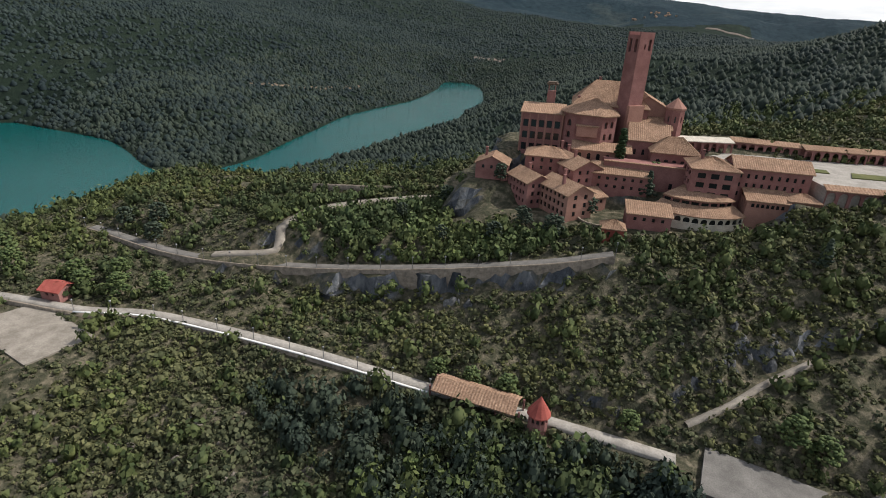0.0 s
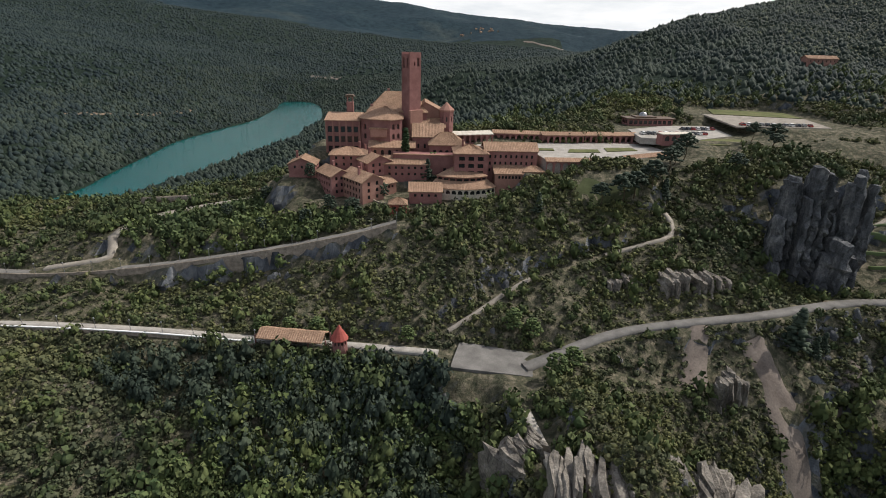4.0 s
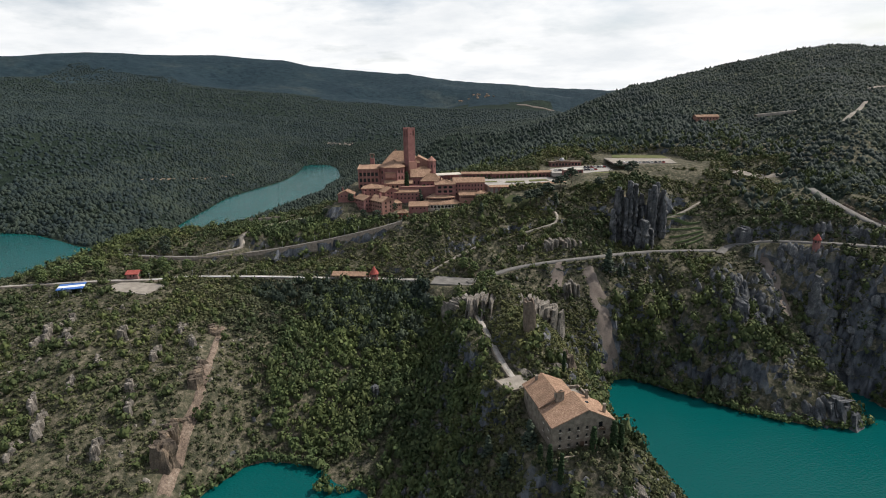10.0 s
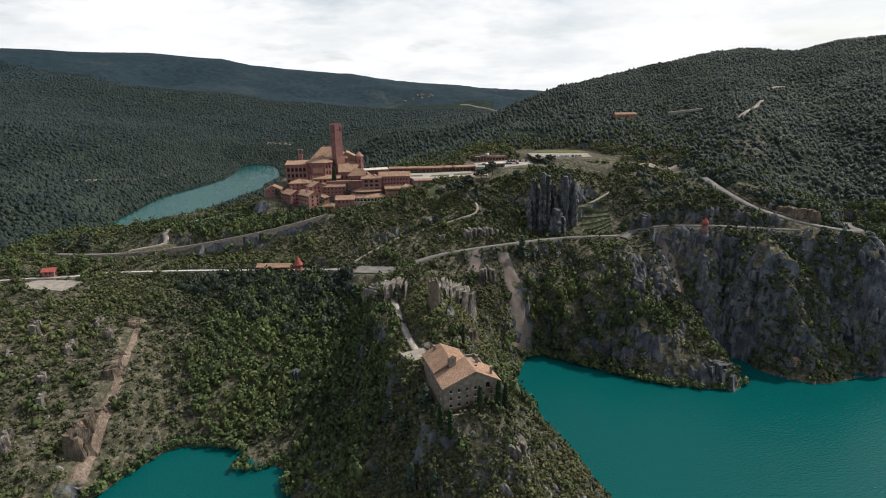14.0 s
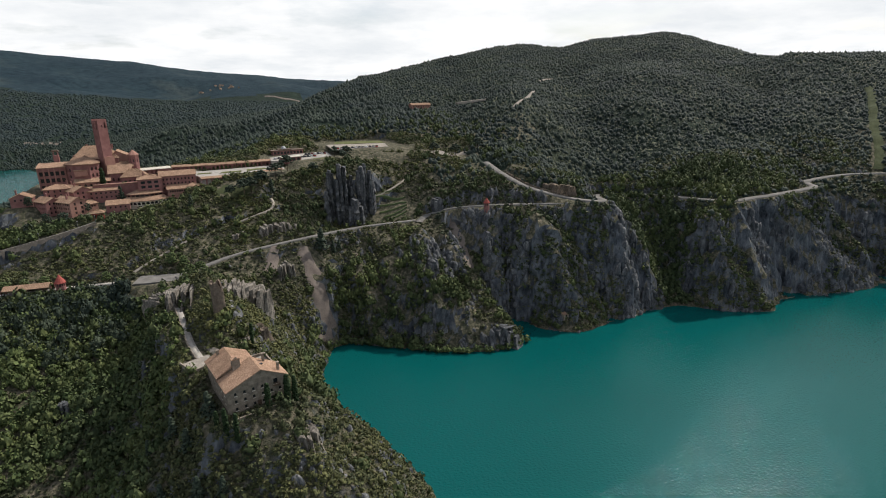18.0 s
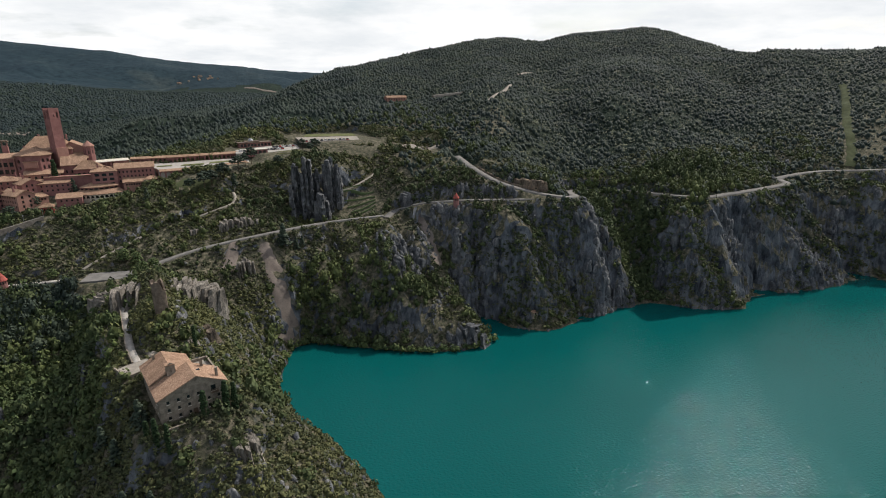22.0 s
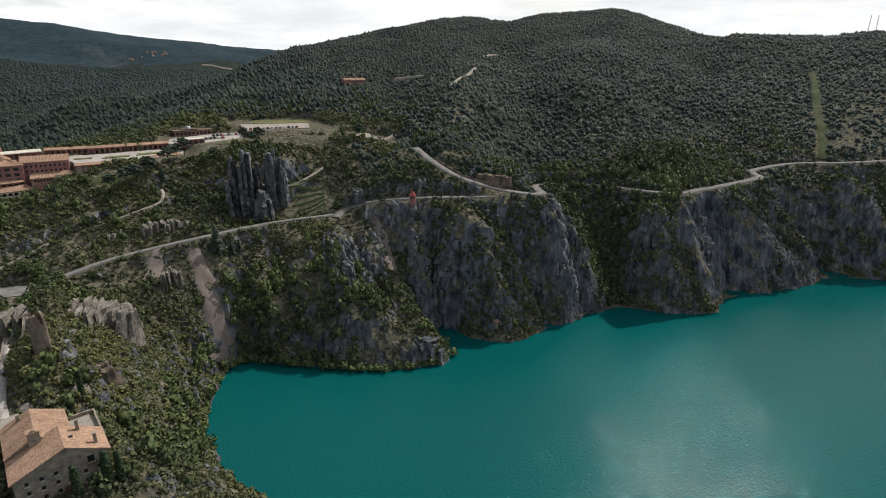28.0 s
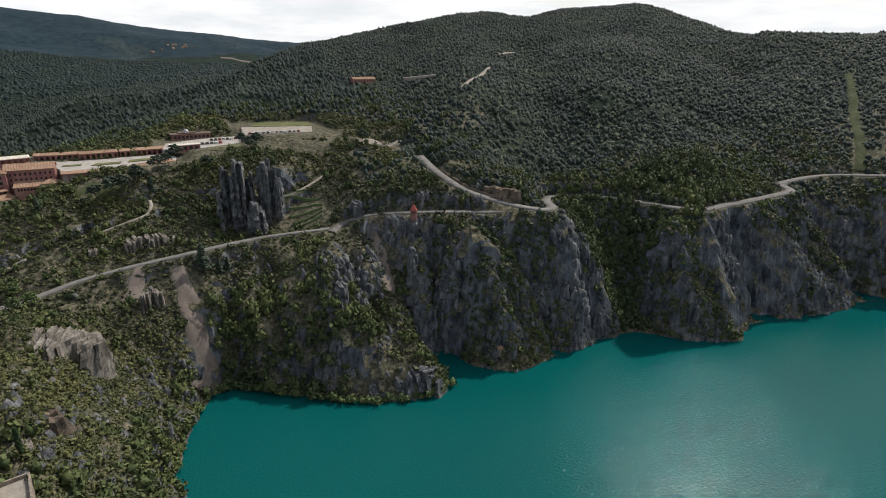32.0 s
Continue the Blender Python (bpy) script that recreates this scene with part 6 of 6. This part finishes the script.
def scattered(x0, x1, y0, y1, density, lo, hi, keep=None, steep=0.9, clear=0.6, patchy=True, least=0.0):
    """Places for plants in a stretch of the plan, off roads, water, level places and sheer rock."""
    k = int((x1 - x0) * (y1 - y0) * density)
    x, y = rng.uniform(x0, x1, k), rng.uniform(y0, y1, k)
    z = land(x, y)
    e = 2.5
    gx, gy = (land(x + e, y) - land(x - e, y)) / (2 * e), (land(x, y + e) - land(x, y - e)) / (2 * e)
    slope = np.hypot(gx, gy)
    ok = (z > 0.5) & (slope < steep * (0.65 + 0.7 * rng.rand(k)))
    ok &= slope >= least
    if patchy:
        ok &= (slope < 0.9) | (waves(x, y, 13, 61, 3) + 0.8 * rng.rand(k) > -0.15)
    ok &= waves(x, y, 26, 21, 3) + 1.2 * rng.rand(k) > -0.25
    for pts, half in ROAD_PATHS:
        idx = np.nonzero(ok & (x > pts[:, 0].min() - 8) & (x < pts[:, 0].max() + 8) & (y > pts[:, 1].min() - 8) & (y < pts[:, 1].max() + 8))[0]
        for q in range(0, len(idx), 20000):
            ii = idx[q:q + 20000]
            d = np.hypot(x[ii, None] - pts[None, :, 0], y[ii, None] - pts[None, :, 1]).min(1)
            ok[ii[d < half + clear + 1.0]] = False
    for px, py, hx, hy, turn, _ in LEVELS + BARE:
        c, s = math.cos(radians(turn)), math.sin(radians(turn))
        u, v = (x - px) * c + (y - py) * s, -(x - px) * s + (y - py) * c
        ok &= (np.abs(u) > hx) | (np.abs(v) > hy)
    if keep is not None:
        ok &= keep(x, y)
    x, y, z = x[ok], y[ok], z[ok]
    dx, dy, dz = pushed(x, y)
    x, y, z = x + dx, y + dy, z + dz
    return np.c_[x, y, z, lo + (hi - lo) * rng.rand(len(x)) ** 2.0]


def thicket(name, places, kinds, mat, label, category, tall=(0.8, 1.3), squash=0.12, round_=False):
    """One object of kind stuff: a plant of one of the kinds at every place."""
    pick, vs, fs, base = rng.randint(len(kinds), size=len(places)), [], [], 0
    for n, (tv, tf) in enumerate(kinds):
        p = places[pick == n]
        if len(p) == 0:
            continue
        a = rng.uniform(0, 6.283, len(p))
        c, s = np.cos(a), np.sin(a)
        w = p[:, 3] * rng.uniform(0.85, 1.2, len(p))
        h = p[:, 3] * rng.uniform(tall[0], tall[1], len(p))
        x = (tv[None, :, 0] * c[:, None] - tv[None, :, 1] * s[:, None]) * p[:, 3:4] + p[:, 0:1]
        y = (tv[None, :, 0] * s[:, None] + tv[None, :, 1] * c[:, None]) * w[:, None] + p[:, 1:2]
        z = tv[None, :, 2] * h[:, None] + p[:, 2:3] - squash * h[:, None]
        vs.append(np.stack([x, y, z], -1).reshape(-1, 3))
        fs.append((tf[None] + (np.arange(len(p)) * len(tv))[:, None, None] + base).reshape(-1, 3))
        base += len(p) * len(tv)
    ob = new(name, fill(name, np.concatenate(vs), np.concatenate(fs), mat, round_))
    return tagged(ob, label, category, kind="stuff")


def blob(cx, cy, rx, ry):
    return lambda x, y: ((x - cx) / rx) ** 2 + ((y - cy) / ry) ** 2 < 1


def any_of(*tests):
    return lambda x, y: np.any([t(x, y) for t in tests], axis=0)


def but(test):
    return lambda x, y: ~test(x, y)


def shard(seed, tall):
    """A broken block of rock: an uneven six-sided prism with a slanting top."""
    r = np.random.RandomState(seed)
    a = np.arange(6) * 1.047 + r.uniform(-0.35, 0.35, 6)
    w = r.uniform(0.55, 1.2, 6)
    tilt = r.normal(size=2) * 0.35
    v = [np.c_[w * np.cos(a) * q, w * np.sin(a) * q * 0.75, z + (w * np.cos(a) * tilt[0] + w * np.sin(a) * tilt[1]) * (k > 0) + r.uniform(-0.1, 0.1, 6)] for k, (q, z) in enumerate(((1.25, -0.7), (1.05, 0.35 * tall), (0.62, 0.8 * tall)))]
    v.append(np.array([(r.uniform(-0.2, 0.2), r.uniform(-0.2, 0.2), 0.86 * tall)]))
    f = []
    for k in (0, 6):
        for i in range(6):
            j = (i + 1) % 6
            f += [(k + i, k + j, k + 6 + j), (k + i, k + 6 + j, k + 6 + i)]
    f += [(12 + i, 12 + (i + 1) % 6, 18) for i in range(6)]
    return np.concatenate(v), np.array(f)


def steep_spots(x0, x1, y0, y1, density, lo, hi, least):
    k = int((x1 - x0) * (y1 - y0) * density)
    x, y = rng.uniform(x0, x1, k), rng.uniform(y0, y1, k)
    z, e = land(x, y), 2.5
    s = np.hypot((land(x + e, y) - land(x - e, y)) / (2 * e), (land(x, y + e) - land(x, y - e)) / (2 * e))
    ok = (z > -0.5) & (s > least * rng.uniform(0.8, 1.25, k)) & (waves(x, y, 17, 33, 3) > 0.15)
    for pts, half in ROAD_PATHS:
        ok &= np.hypot(x[:, None] - pts[None, ::2, 0], y[:, None] - pts[None, ::2, 1]).min(1) > half + 2.0
    x, y, z = x[ok], y[ok], z[ok]
    dx, dy, dz = pushed(x, y)
    return np.c_[x + dx, y + dy, z + dz, lo + (hi - lo) * rng.rand(len(x)) ** 2]


thicket("rock_outcrops", scattered(-110, 84, -300, -105, 0.035, 0.5, 2.0, lambda x, y: waves(x, y, 24, 71, 3) > 0.05, 3.0), [shard(k, 0.9) for k in range(8)], CLIFF_PALE, "pale weathered limestone outcrops on the western spur", "rocks", (0.5, 1.2), 0.3)
thicket("rock_outcrops", steep_spots(84, 300, -300, -60, 0.16, 0.6, 2.2, 0.7), [shard(k, 1.1) for k in range(8)], CLIFF, "weathered grey limestone breaking out of the slope", "rocks", (0.6, 1.4), 0.35)


# ---- single trees: trunk, limbs and a crown of leaf tufts ----
tree_rng = random.Random(23)


def tapered(p, q, r0, r1, sides=6):
    bm = bmesh.new()
    p, q = Vector(p), Vector(q)
    m = (q - p).to_track_quat("Z", "Y").to_matrix()
    rows = [[bm.verts.new(c + m @ Vector((r * math.cos(6.283 * k / sides), r * math.sin(6.283 * k / sides), 0))) for k in range(sides)] for c, r in ((p, r0), ((p + q) / 2 + Vector((0.06, -0.05, 0)), (r0 + r1) / 2), (q, r1))]
    for a, b in zip(rows, rows[1:]):
        for k in range(sides):
            bm.faces.new((a[k], a[(k + 1) % sides], b[(k + 1) % sides], b[k]))
    bm.faces.new(rows[-1])
    return bm


def crown_mesh(shape, seed, count):
    """Leaf tufts in a volume: shape gives (radius across, height) for a random number; 1 m high in all."""
    r = np.random.RandomState(seed)
    v, f = [], []
    for k in range(count):
        rad, z = shape(r)
        a = r.uniform(0, 6.283)
        p = np.array((rad * np.cos(a), rad * np.sin(a), z))
        s = r.uniform(0.035, 0.075) * (0.55 if shape is cypress_shape else 1.0)
        t = ICO_V * r.uniform(0.5, 1.3, (12, 1)) * (s * 1.2, s * 1.2, s * 0.8)
        v.append(t + p)
        f.append(ICO_F + 12 * k)
    return np.concatenate(v), np.concatenate(f)


def broad(r):
    z = r.rand() ** 0.8
    return 0.42 * np.sin(np.pi * (0.12 + 0.84 * z)) ** 0.7 * (0.55 + 0.5 * r.rand()) * (0.9 + 0.2 * np.sin(9 * z)), 0.22 + 0.76 * z


def conifer(r):
    z = r.rand() ** 1.3
    return 0.27 * (1.02 - z) * (0.5 + 0.6 * r.rand()) * (0.8 + 0.25 * np.sin(38 * z)), 0.10 + 0.88 * z


def cypress_shape(r):
    z = r.rand()
    return 0.062 * np.sin(np.pi * min(1.0, 0.10 + 0.86 * z)) ** 0.6 * (0.7 + 0.4 * r.rand()), 0.04 + 0.95 * z


def umbrella(r):
    z = r.rand()
    return 0.40 * (1 - z ** 2) ** 0.5 * (0.4 + 0.65 * r.rand()), 0.56 + 0.40 * z * (0.8 + 0.3 * r.rand())


KINDS = {"tree": (broad, GREEN, 150, 0.4, "tree"), "oak": (broad, PINE, 150, 0.35, "tree"), "conifer": (conifer, PINE, 170, 0.8, "tree"), "cypress": (cypress_shape, CYPRESS, 320, 0.85, "tree"), "pine": (umbrella, PINE, 120, 0.66, "tree")}
models = {}


def plant(kind, x, y, high, label, z=None, seed=0):
    """A tree of a kind, its trunk in the ground; later ones share the first one's meshes."""
    name = {"oak": "tree", "pine": "pine_tree", "conifer": "conifer_tree", "cypress": "cypress_tree"}.get(kind, kind)
    x, y, z = at_place(x, y, 0.0 if z is None else z) if z is not None else (*at_place(x, y)[:2], None)
    z = float(land(np.array([x]), np.array([y]))[0]) - 0.25 if z is None else z
    m = pose(x, y, z, 0, 0, tree_rng.uniform(0, 360)) @ Matrix.Diagonal((high * tree_rng.uniform(0.9, 1.15), high * tree_rng.uniform(0.9, 1.15), high, 1))
    key = (kind, seed % 2)
    if key in models:
        ob = copy_thing(models[key], Matrix.Identity(4))
        ob.matrix_basis = m
        return tagged(ob, label, "tree")
    shape, mat, count, stem, cat = KINDS[kind]
    t = new(name)
    v, f = crown_mesh(shape, 90 + seed, count)
    crown = new("crown", fill("crown", v, f, mat))
    crown.parent = t
    part("trunk", tapered((0, 0, 0), (0.01, 0.008, stem), 0.024, 0.008), BARK, t)
    for k in range(3 if kind in ("tree", "oak", "pine") else 0):
        a = 2.1 * k + seed
        part("limb", tapered((0.005, 0.004, stem * (0.6 + 0.1 * k)), (0.2 * math.cos(a), 0.2 * math.sin(a), stem * 1.25), 0.011, 0.004, 5), BARK, t)
    t.matrix_basis = m
    models[key] = t
    return tagged(t, label, cat)


for x, y, z, h in ((216.5, -253.2, 44.6, 10.5), (222.5, -251.6, 43.6, 12.5), (224.8, -250.4, 43.0, 11.5), (204, -258, 41.0, 11), (207, -259.5, 40.5, 10), (201.5, -256, 41.0, 9.5), (213, -216, 52, 8)):
    plant("cypress", x, y, h, "slim dark cypress beside the old chapel", z, int(x))
plant("cypress", 118.5, 32.5, 19, "tall dark cypress before the church tower", 71.5)
for x, y, h in ((199, -249, 9), (192, -251, 8), (195, -265, 9), (187, -242, 8), (202, -268, 7), (184, -258, 7), (178, -236, 8)):
    plant("conifer", x, y, h, "dark conifer on the rocky slope by the chapel", None, int(x))
for x, y, h in ((255, -88, 14), (262, -87, 8), (266, -84, 7), (130.5, 21, 9), (179.5, -25, 8), (232, 3, 9)):
    plant("conifer", x, y, h, "tall dark conifer standing alone", None, int(x))
for x, y, h in ((213, -22, 13), (205, -31, 10), (218, -4, 11), (226, 2, 12), (236, 16, 11), (246, 28, 12), (241, 24, 9), (298, 57, 11), (288, 58, 9), (262, -8, 9), (293, 44, 8), (400, 6, 11), (384, 18, 10), (368, 26, 11)):
    plant("pine", x, y, h, "umbrella-shaped pine above scrub", None, int(x))
for x, y, h in ((172, -87.5, 8), (178, -89, 7), (140, -92, 6), (112, -92, 7), (103, -91.5, 6), (94, -91.5, 6), (132, 32, 9), (183, -108, 8), (188, -104, 7), (148, -104, 6)):
    plant("tree", x, y, h, "yellow-green broadleaf tree beside the lane", None, int(x))
for x, y, h in ((-49, -97, 9), (-58, -104, 10), (-66, -108, 10), (-74, -112, 9), (-60, -92, 9), (-70, -98, 8), (-82, -104, 9), (-20, -96, 8), (-8, -94, 8), (2, -88, 8), (-14, -88, 9), (-28, -92, 8)):
    plant("tree", x, y, h, "rounded green tree beside the lawn and parking place", None, int(x))
for x, y, h in ((381, -92, 6), (408, -111, 7), (420, -113, 6), (366, -95, 6), (350, -76, 6), (336, -74, 6), (103, -13, 8), (112, 4, 7), (92, -8, 7), (78, 12, 7), (66, -18, 6), (84, -16, 7), (58, 10, 7), (44, -2, 6), (-30, -58, 8), (-50, -52, 8), (-40, -44, 9)):
    plant("oak", x, y, h, "dark evergreen oak at the edge of the road", None, int(x))


LUSH = any_of(blob(118, -150, 36, 52), blob(148, -132, 24, 16), blob(484, -100, 24, 52), blob(64, -40, 50, 26), blob(276, -118, 34, 24), blob(246, -146, 10, 26), blob(300, -128, 34, 18), blob(160, -150, 26, 40), blob(166, -205, 20, 62), blob(232, -200, 10, 40))
GARDEN = blob(62, -40, 48, 24)
NEAR = [bush(14, 0.34, 0.85, k) for k in range(8)]
FINE = [bush(30, 0.23, 0.9, 80 + k) for k in range(6)]
NEAR_TREE = [bush(26, 0.28, 1.25, 20 + k) for k in range(5)]
MID = [bush(7, 0.44, 1.05, 40 + k) for k in range(6)]


def far_tree(seed):
    r = np.random.RandomState(seed)
    a = np.arange(5) * 1.2566 + r.uniform(-0.3, 0.3, 5)
    v = [np.c_[w * np.cos(a), w * np.sin(a), z + r.uniform(-0.12, 0.12, 5)] for w, z in ((0.8 + 0.3 * r.rand(5), 0.0), (r.uniform(0.5, 1.0) + 0.3 * r.rand(5), r.uniform(0.6, 0.9)))]
    v.append(np.array([(r.uniform(-0.3, 0.3), r.uniform(-0.3, 0.3), r.uniform(1.35, 1.9))]))
    f = [t for i in range(5) for j in ((i + 1) % 5,) for t in ((i, j, 5 + j), (i, 5 + j, 5 + i), (5 + i, 5 + j, 10))]
    return np.concatenate(v), np.array(f)


def low_shrub(seed):
    r = np.random.RandomState(seed)
    a = np.arange(5) * 1.2566 + r.uniform(-0.4, 0.4, 5)
    w = 0.8 + 0.4 * r.rand(5)
    return np.r_[np.c_[w * np.cos(a), w * np.sin(a), r.uniform(-0.1, 0.25, 5)], [(r.uniform(-0.3, 0.3), r.uniform(-0.3, 0.3), 1.0)]], np.array([(i, (i + 1) % 5, 5) for i in range(5)])


HILL_SCRUB = leaf_material("hill_scrub_leaves", (0.030, 0.040, 0.028), (0.062, 0.073, 0.048))


def hillward(x, y):
    return x > 400 + 45 * waves(x, y, 45, 23, 3) - 0.25 * np.maximum(y, 0)


LOW = [low_shrub(30 + k) for k in range(8)]
FAR = [far_tree(60 + k) for k in range(8)]
thicket("scrub", scattered(-120, 84, -300, -40, 0.34, 0.5, 1.6, but(LUSH), 4.0), NEAR, SCRUB, "patchy olive scrub among pale rocks", "scrub", (0.6, 1.1))
thicket("scrub", scattered(150, 268, -292, -108, 0.26, 0.8, 2.0, but(LUSH), 6.0, 0.6, False), FINE, RIDGE_SCRUB, "thick scrub on the sides of the chapel ridge", "scrub", (0.6, 1.1))
thicket("scrub", scattered(84, 300, -300, -40, 0.30, 0.5, 1.7, but(LUSH), 4.0), NEAR, SCRUB, "dense grey-green scrub on the rocky slopes", "scrub", (0.6, 1.1))
thicket("scrub", scattered(150, 275, -292, -100, 0.6, 0.7, 1.7, None, 9.0, 0.6, False, 0.95), NEAR, RIDGE_SCRUB, "thick scrub clinging to steep rock", "scrub", (0.6, 1.1))
LEDGES = but(any_of(LUSH, lambda x, y: waves(x, y, 30, 87, 3) + 0.35 * waves(x, y, 9, 89, 2) < -0.10))
thicket("rock_outcrops", steep_spots(300, 740, -195, -60, 0.30, 0.8, 2.8, 0.75), [shard(50 + k, 1.0) for k in range(8)], CLIFF, "broken grey limestone blocks standing out of the cliffs", "rocks", (0.7, 1.7), 0.4)
thicket("scrub", scattered(285, 740, -195, -55, 0.62, 0.6, 1.9, LEDGES, 9.0, 0.6, False, 0.8), MID, SCRUB, "tufts of scrub clinging to the cliffs", "scrub", (0.6, 1.1))
thicket("woodland", scattered(300, 740, -190, -50, 0.11, 1.1, 2.6, LEDGES, 9.0, 1.5, False), NEAR_TREE, OAK, "dark evergreen oaks rooted on the cliff ledges", "woodland", (0.8, 1.3))
thicket("scrub", scattered(300, 740, -190, -40, 0.26, 0.6, 1.9, but(LUSH), 0.9), MID, SCRUB, "patchy scrub on the cliffs above the lake", "scrub", (0.6, 1.1))
DRY = leaf_material("dry_shrub_leaves", (0.050, 0.056, 0.028), (0.150, 0.142, 0.074))
SUNNY = any_of(blob(238, -222, 20, 64), blob(214, -150, 26, 26), blob(212, -275, 30, 24))
thicket("scrub", scattered(185, 275, -300, -120, 0.55, 0.45, 1.1, SUNNY, 9.0, 0.6, False), NEAR, DRY, "sun-bleached yellow-green scrub and grass tussocks", "scrub", (0.5, 0.9))
thicket("scrub", scattered(40, 290, -92, 12, 0.24, 0.7, 1.8, but(GARDEN), 9.0, 0.6, False), NEAR, RIDGE_SCRUB, "dense scrub on the slope under the sanctuary", "scrub", (0.6, 1.1))
thicket("woodland", scattered(-110, 300, -290, 10, 0.022, 1.4, 2.7, but(LUSH), 1.0), NEAR_TREE, OAK, "dark evergreen oaks scattered on the slopes", "woodland", (0.9, 1.5))
thicket("woodland", scattered(450, 520, -150, -40, 0.09, 1.0, 2.7, LUSH, 4.0), NEAR_TREE, GREEN, "fresh green trees in the gully under the lane", "woodland", (0.9, 1.4))
thicket("woodland", scattered(0, 205, -270, 30, 0.15, 1.0, 2.7, LUSH, 4.0), NEAR_TREE, GREEN, "fresh green broadleaf trees in the damp gullies", "woodland", (0.9, 1.4))
thicket("woodland", scattered(0, 520, -270, 30, 0.12, 1.0, 2.8, LUSH, 4.0), NEAR_TREE, OAK, "olive-green evergreen oaks filling the gullies", "woodland", (0.9, 1.4))
thicket("woodland", scattered(80, 520, -270, 30, 0.022, 2.4, 4.2, LUSH, 3.0), [bush(46, 0.2, 1.15, 120 + k) for k in range(4)], OAK, "taller evergreen trees standing over the gullies", "woodland", (0.9, 1.5))
DARK_WOOD = any_of(blob(126, -122, 36, 22), blob(84, -112, 30, 9))
thicket("scrub", scattered(10, 178, -150, -99, 0.30, 0.8, 2.2, but(blob(118, -150, 36, 40)), 9.0, 0.6, False), NEAR, SCRUB, "close dark scrub on the slope below the walkway", "scrub", (0.7, 1.2))
thicket("woodland", scattered(50, 170, -150, -98, 0.10, 1.8, 3.6, DARK_WOOD, 4.0, 2.2, False), [bush(50, 0.2, 1.2, 130 + k) for k in range(4)], PINE, "dark evergreen trees crowding below the walkway", "woodland", (1.0, 1.6))
thicket("scrub", scattered(-130, 470, -40, 150, 0.26, 0.8, 2.2, but(any_of(GARDEN, hillward)), 1.6), NEAR, RIDGE_SCRUB, "scrub and low trees round the terraces", "scrub", (0.7, 1.2))
thicket("woodland", scattered(-130, 440, -60, 200, 0.014, 1.6, 2.8, but(GARDEN), 1.0), NEAR_TREE, OAK, "dark pines and oaks on the upper slope", "woodland", (1.0, 1.6))
thicket("woodland", scattered(350, 1300, -140, 660, 0.088, 0.9, 2.6, hillward, 1.5), FAR, FAR_PINE, "dense pine and oak wood covering the hill", "woodland", (0.8, 1.3), round_=True)
thicket("scrub", scattered(420, 1200, -130, 640, 0.12, 0.6, 1.8, None, 1.6), LOW, HILL_SCRUB, "low scrub between the trees of the hill", "scrub", (0.7, 1.3), round_=True)
thicket("woodland", scattered(-430, 420, 130, 1100, 0.034, 1.6, 3.3, None, 1.6), FAR, FAR_PINE, "dense pine wood on the slopes behind the lake", "woodland", (0.9, 1.4), round_=True)
thicket("woodland", scattered(-480, -150, -160, 330, 0.03, 1.6, 3.6, None, 2.0), FAR, FAR_PINE, "pine and oak wood round the arm of the lake", "woodland", (0.8, 1.2), round_=True)
thicket("woodland", scattered(-1300, -230, -200, 1500, 0.019, 2.2, 4.2, None, 1.6), FAR, HAZY_PINE, "pine woods on the slopes beyond the lake", "woodland", (0.7, 1.1), round_=True)
thicket("woodland", scattered(-1900, 900, 1100, 2350, 0.006, 3.2, 6.2, None, 1.6), FAR, HAZY_PINE, "far pine woods in the valley", "woodland", (0.6, 1.0), round_=True)
thicket("woodland", scattered(452, 590, -138, -66, 0.05, 2.0, 4.0, None, 3.0, 1.2, False), [bush(46, 0.2, 1.25, 140 + k) for k in range(4)], OAK, "tall trees hiding the lane at the head of the gully", "woodland", (1.0, 1.6))
thicket("shore_bushes", np.array([(x + tree_rng.uniform(-2.0, 2.0), y + tree_rng.uniform(0.5, 4.0), 0.3, tree_rng.uniform(1.1, 2.6)) for x, y, _ in smooth_line([(a, b, 0) for a, b in INLET[3:10]], 1.5)]), NEAR_TREE, GREEN, "light green trees along the inlet", "bushes", (0.8, 1.3))
thicket("shore_bushes", np.array([(x + tree_rng.uniform(-1.5, 1.5), y + tree_rng.uniform(-1.2, 1.6), 0.4, tree_rng.uniform(1.2, 2.6)) for x, y, _ in smooth_line([(a, b, 0) for a, b in BAY[4:13]], 1.4)]), NEAR_TREE, GREEN, "light green willow bushes along the waterline", "bushes", (0.7, 1.1))
for k in range(16):
    x, y = 116 + tree_rng.uniform(-110, 130), 2860 + tree_rng.uniform(-70, 70)
    z = float(land(np.array([x]), np.array([y]))[0])
    if k == 0:
        cottage = thing("village_house", (x, y, z), 10, "stone house with a clay roof in a far village", "house", "far village")
        part("wall", box(-5, 5, -4, 4, -6, 5), STONE, cottage)
        gable_roof(cottage, -5, 5, -4, 4, 5, 7.5, "u")
    else:
        copy_thing(cottage, pose(x, y, z, 0, 0, tree_rng.uniform(0, 180)))
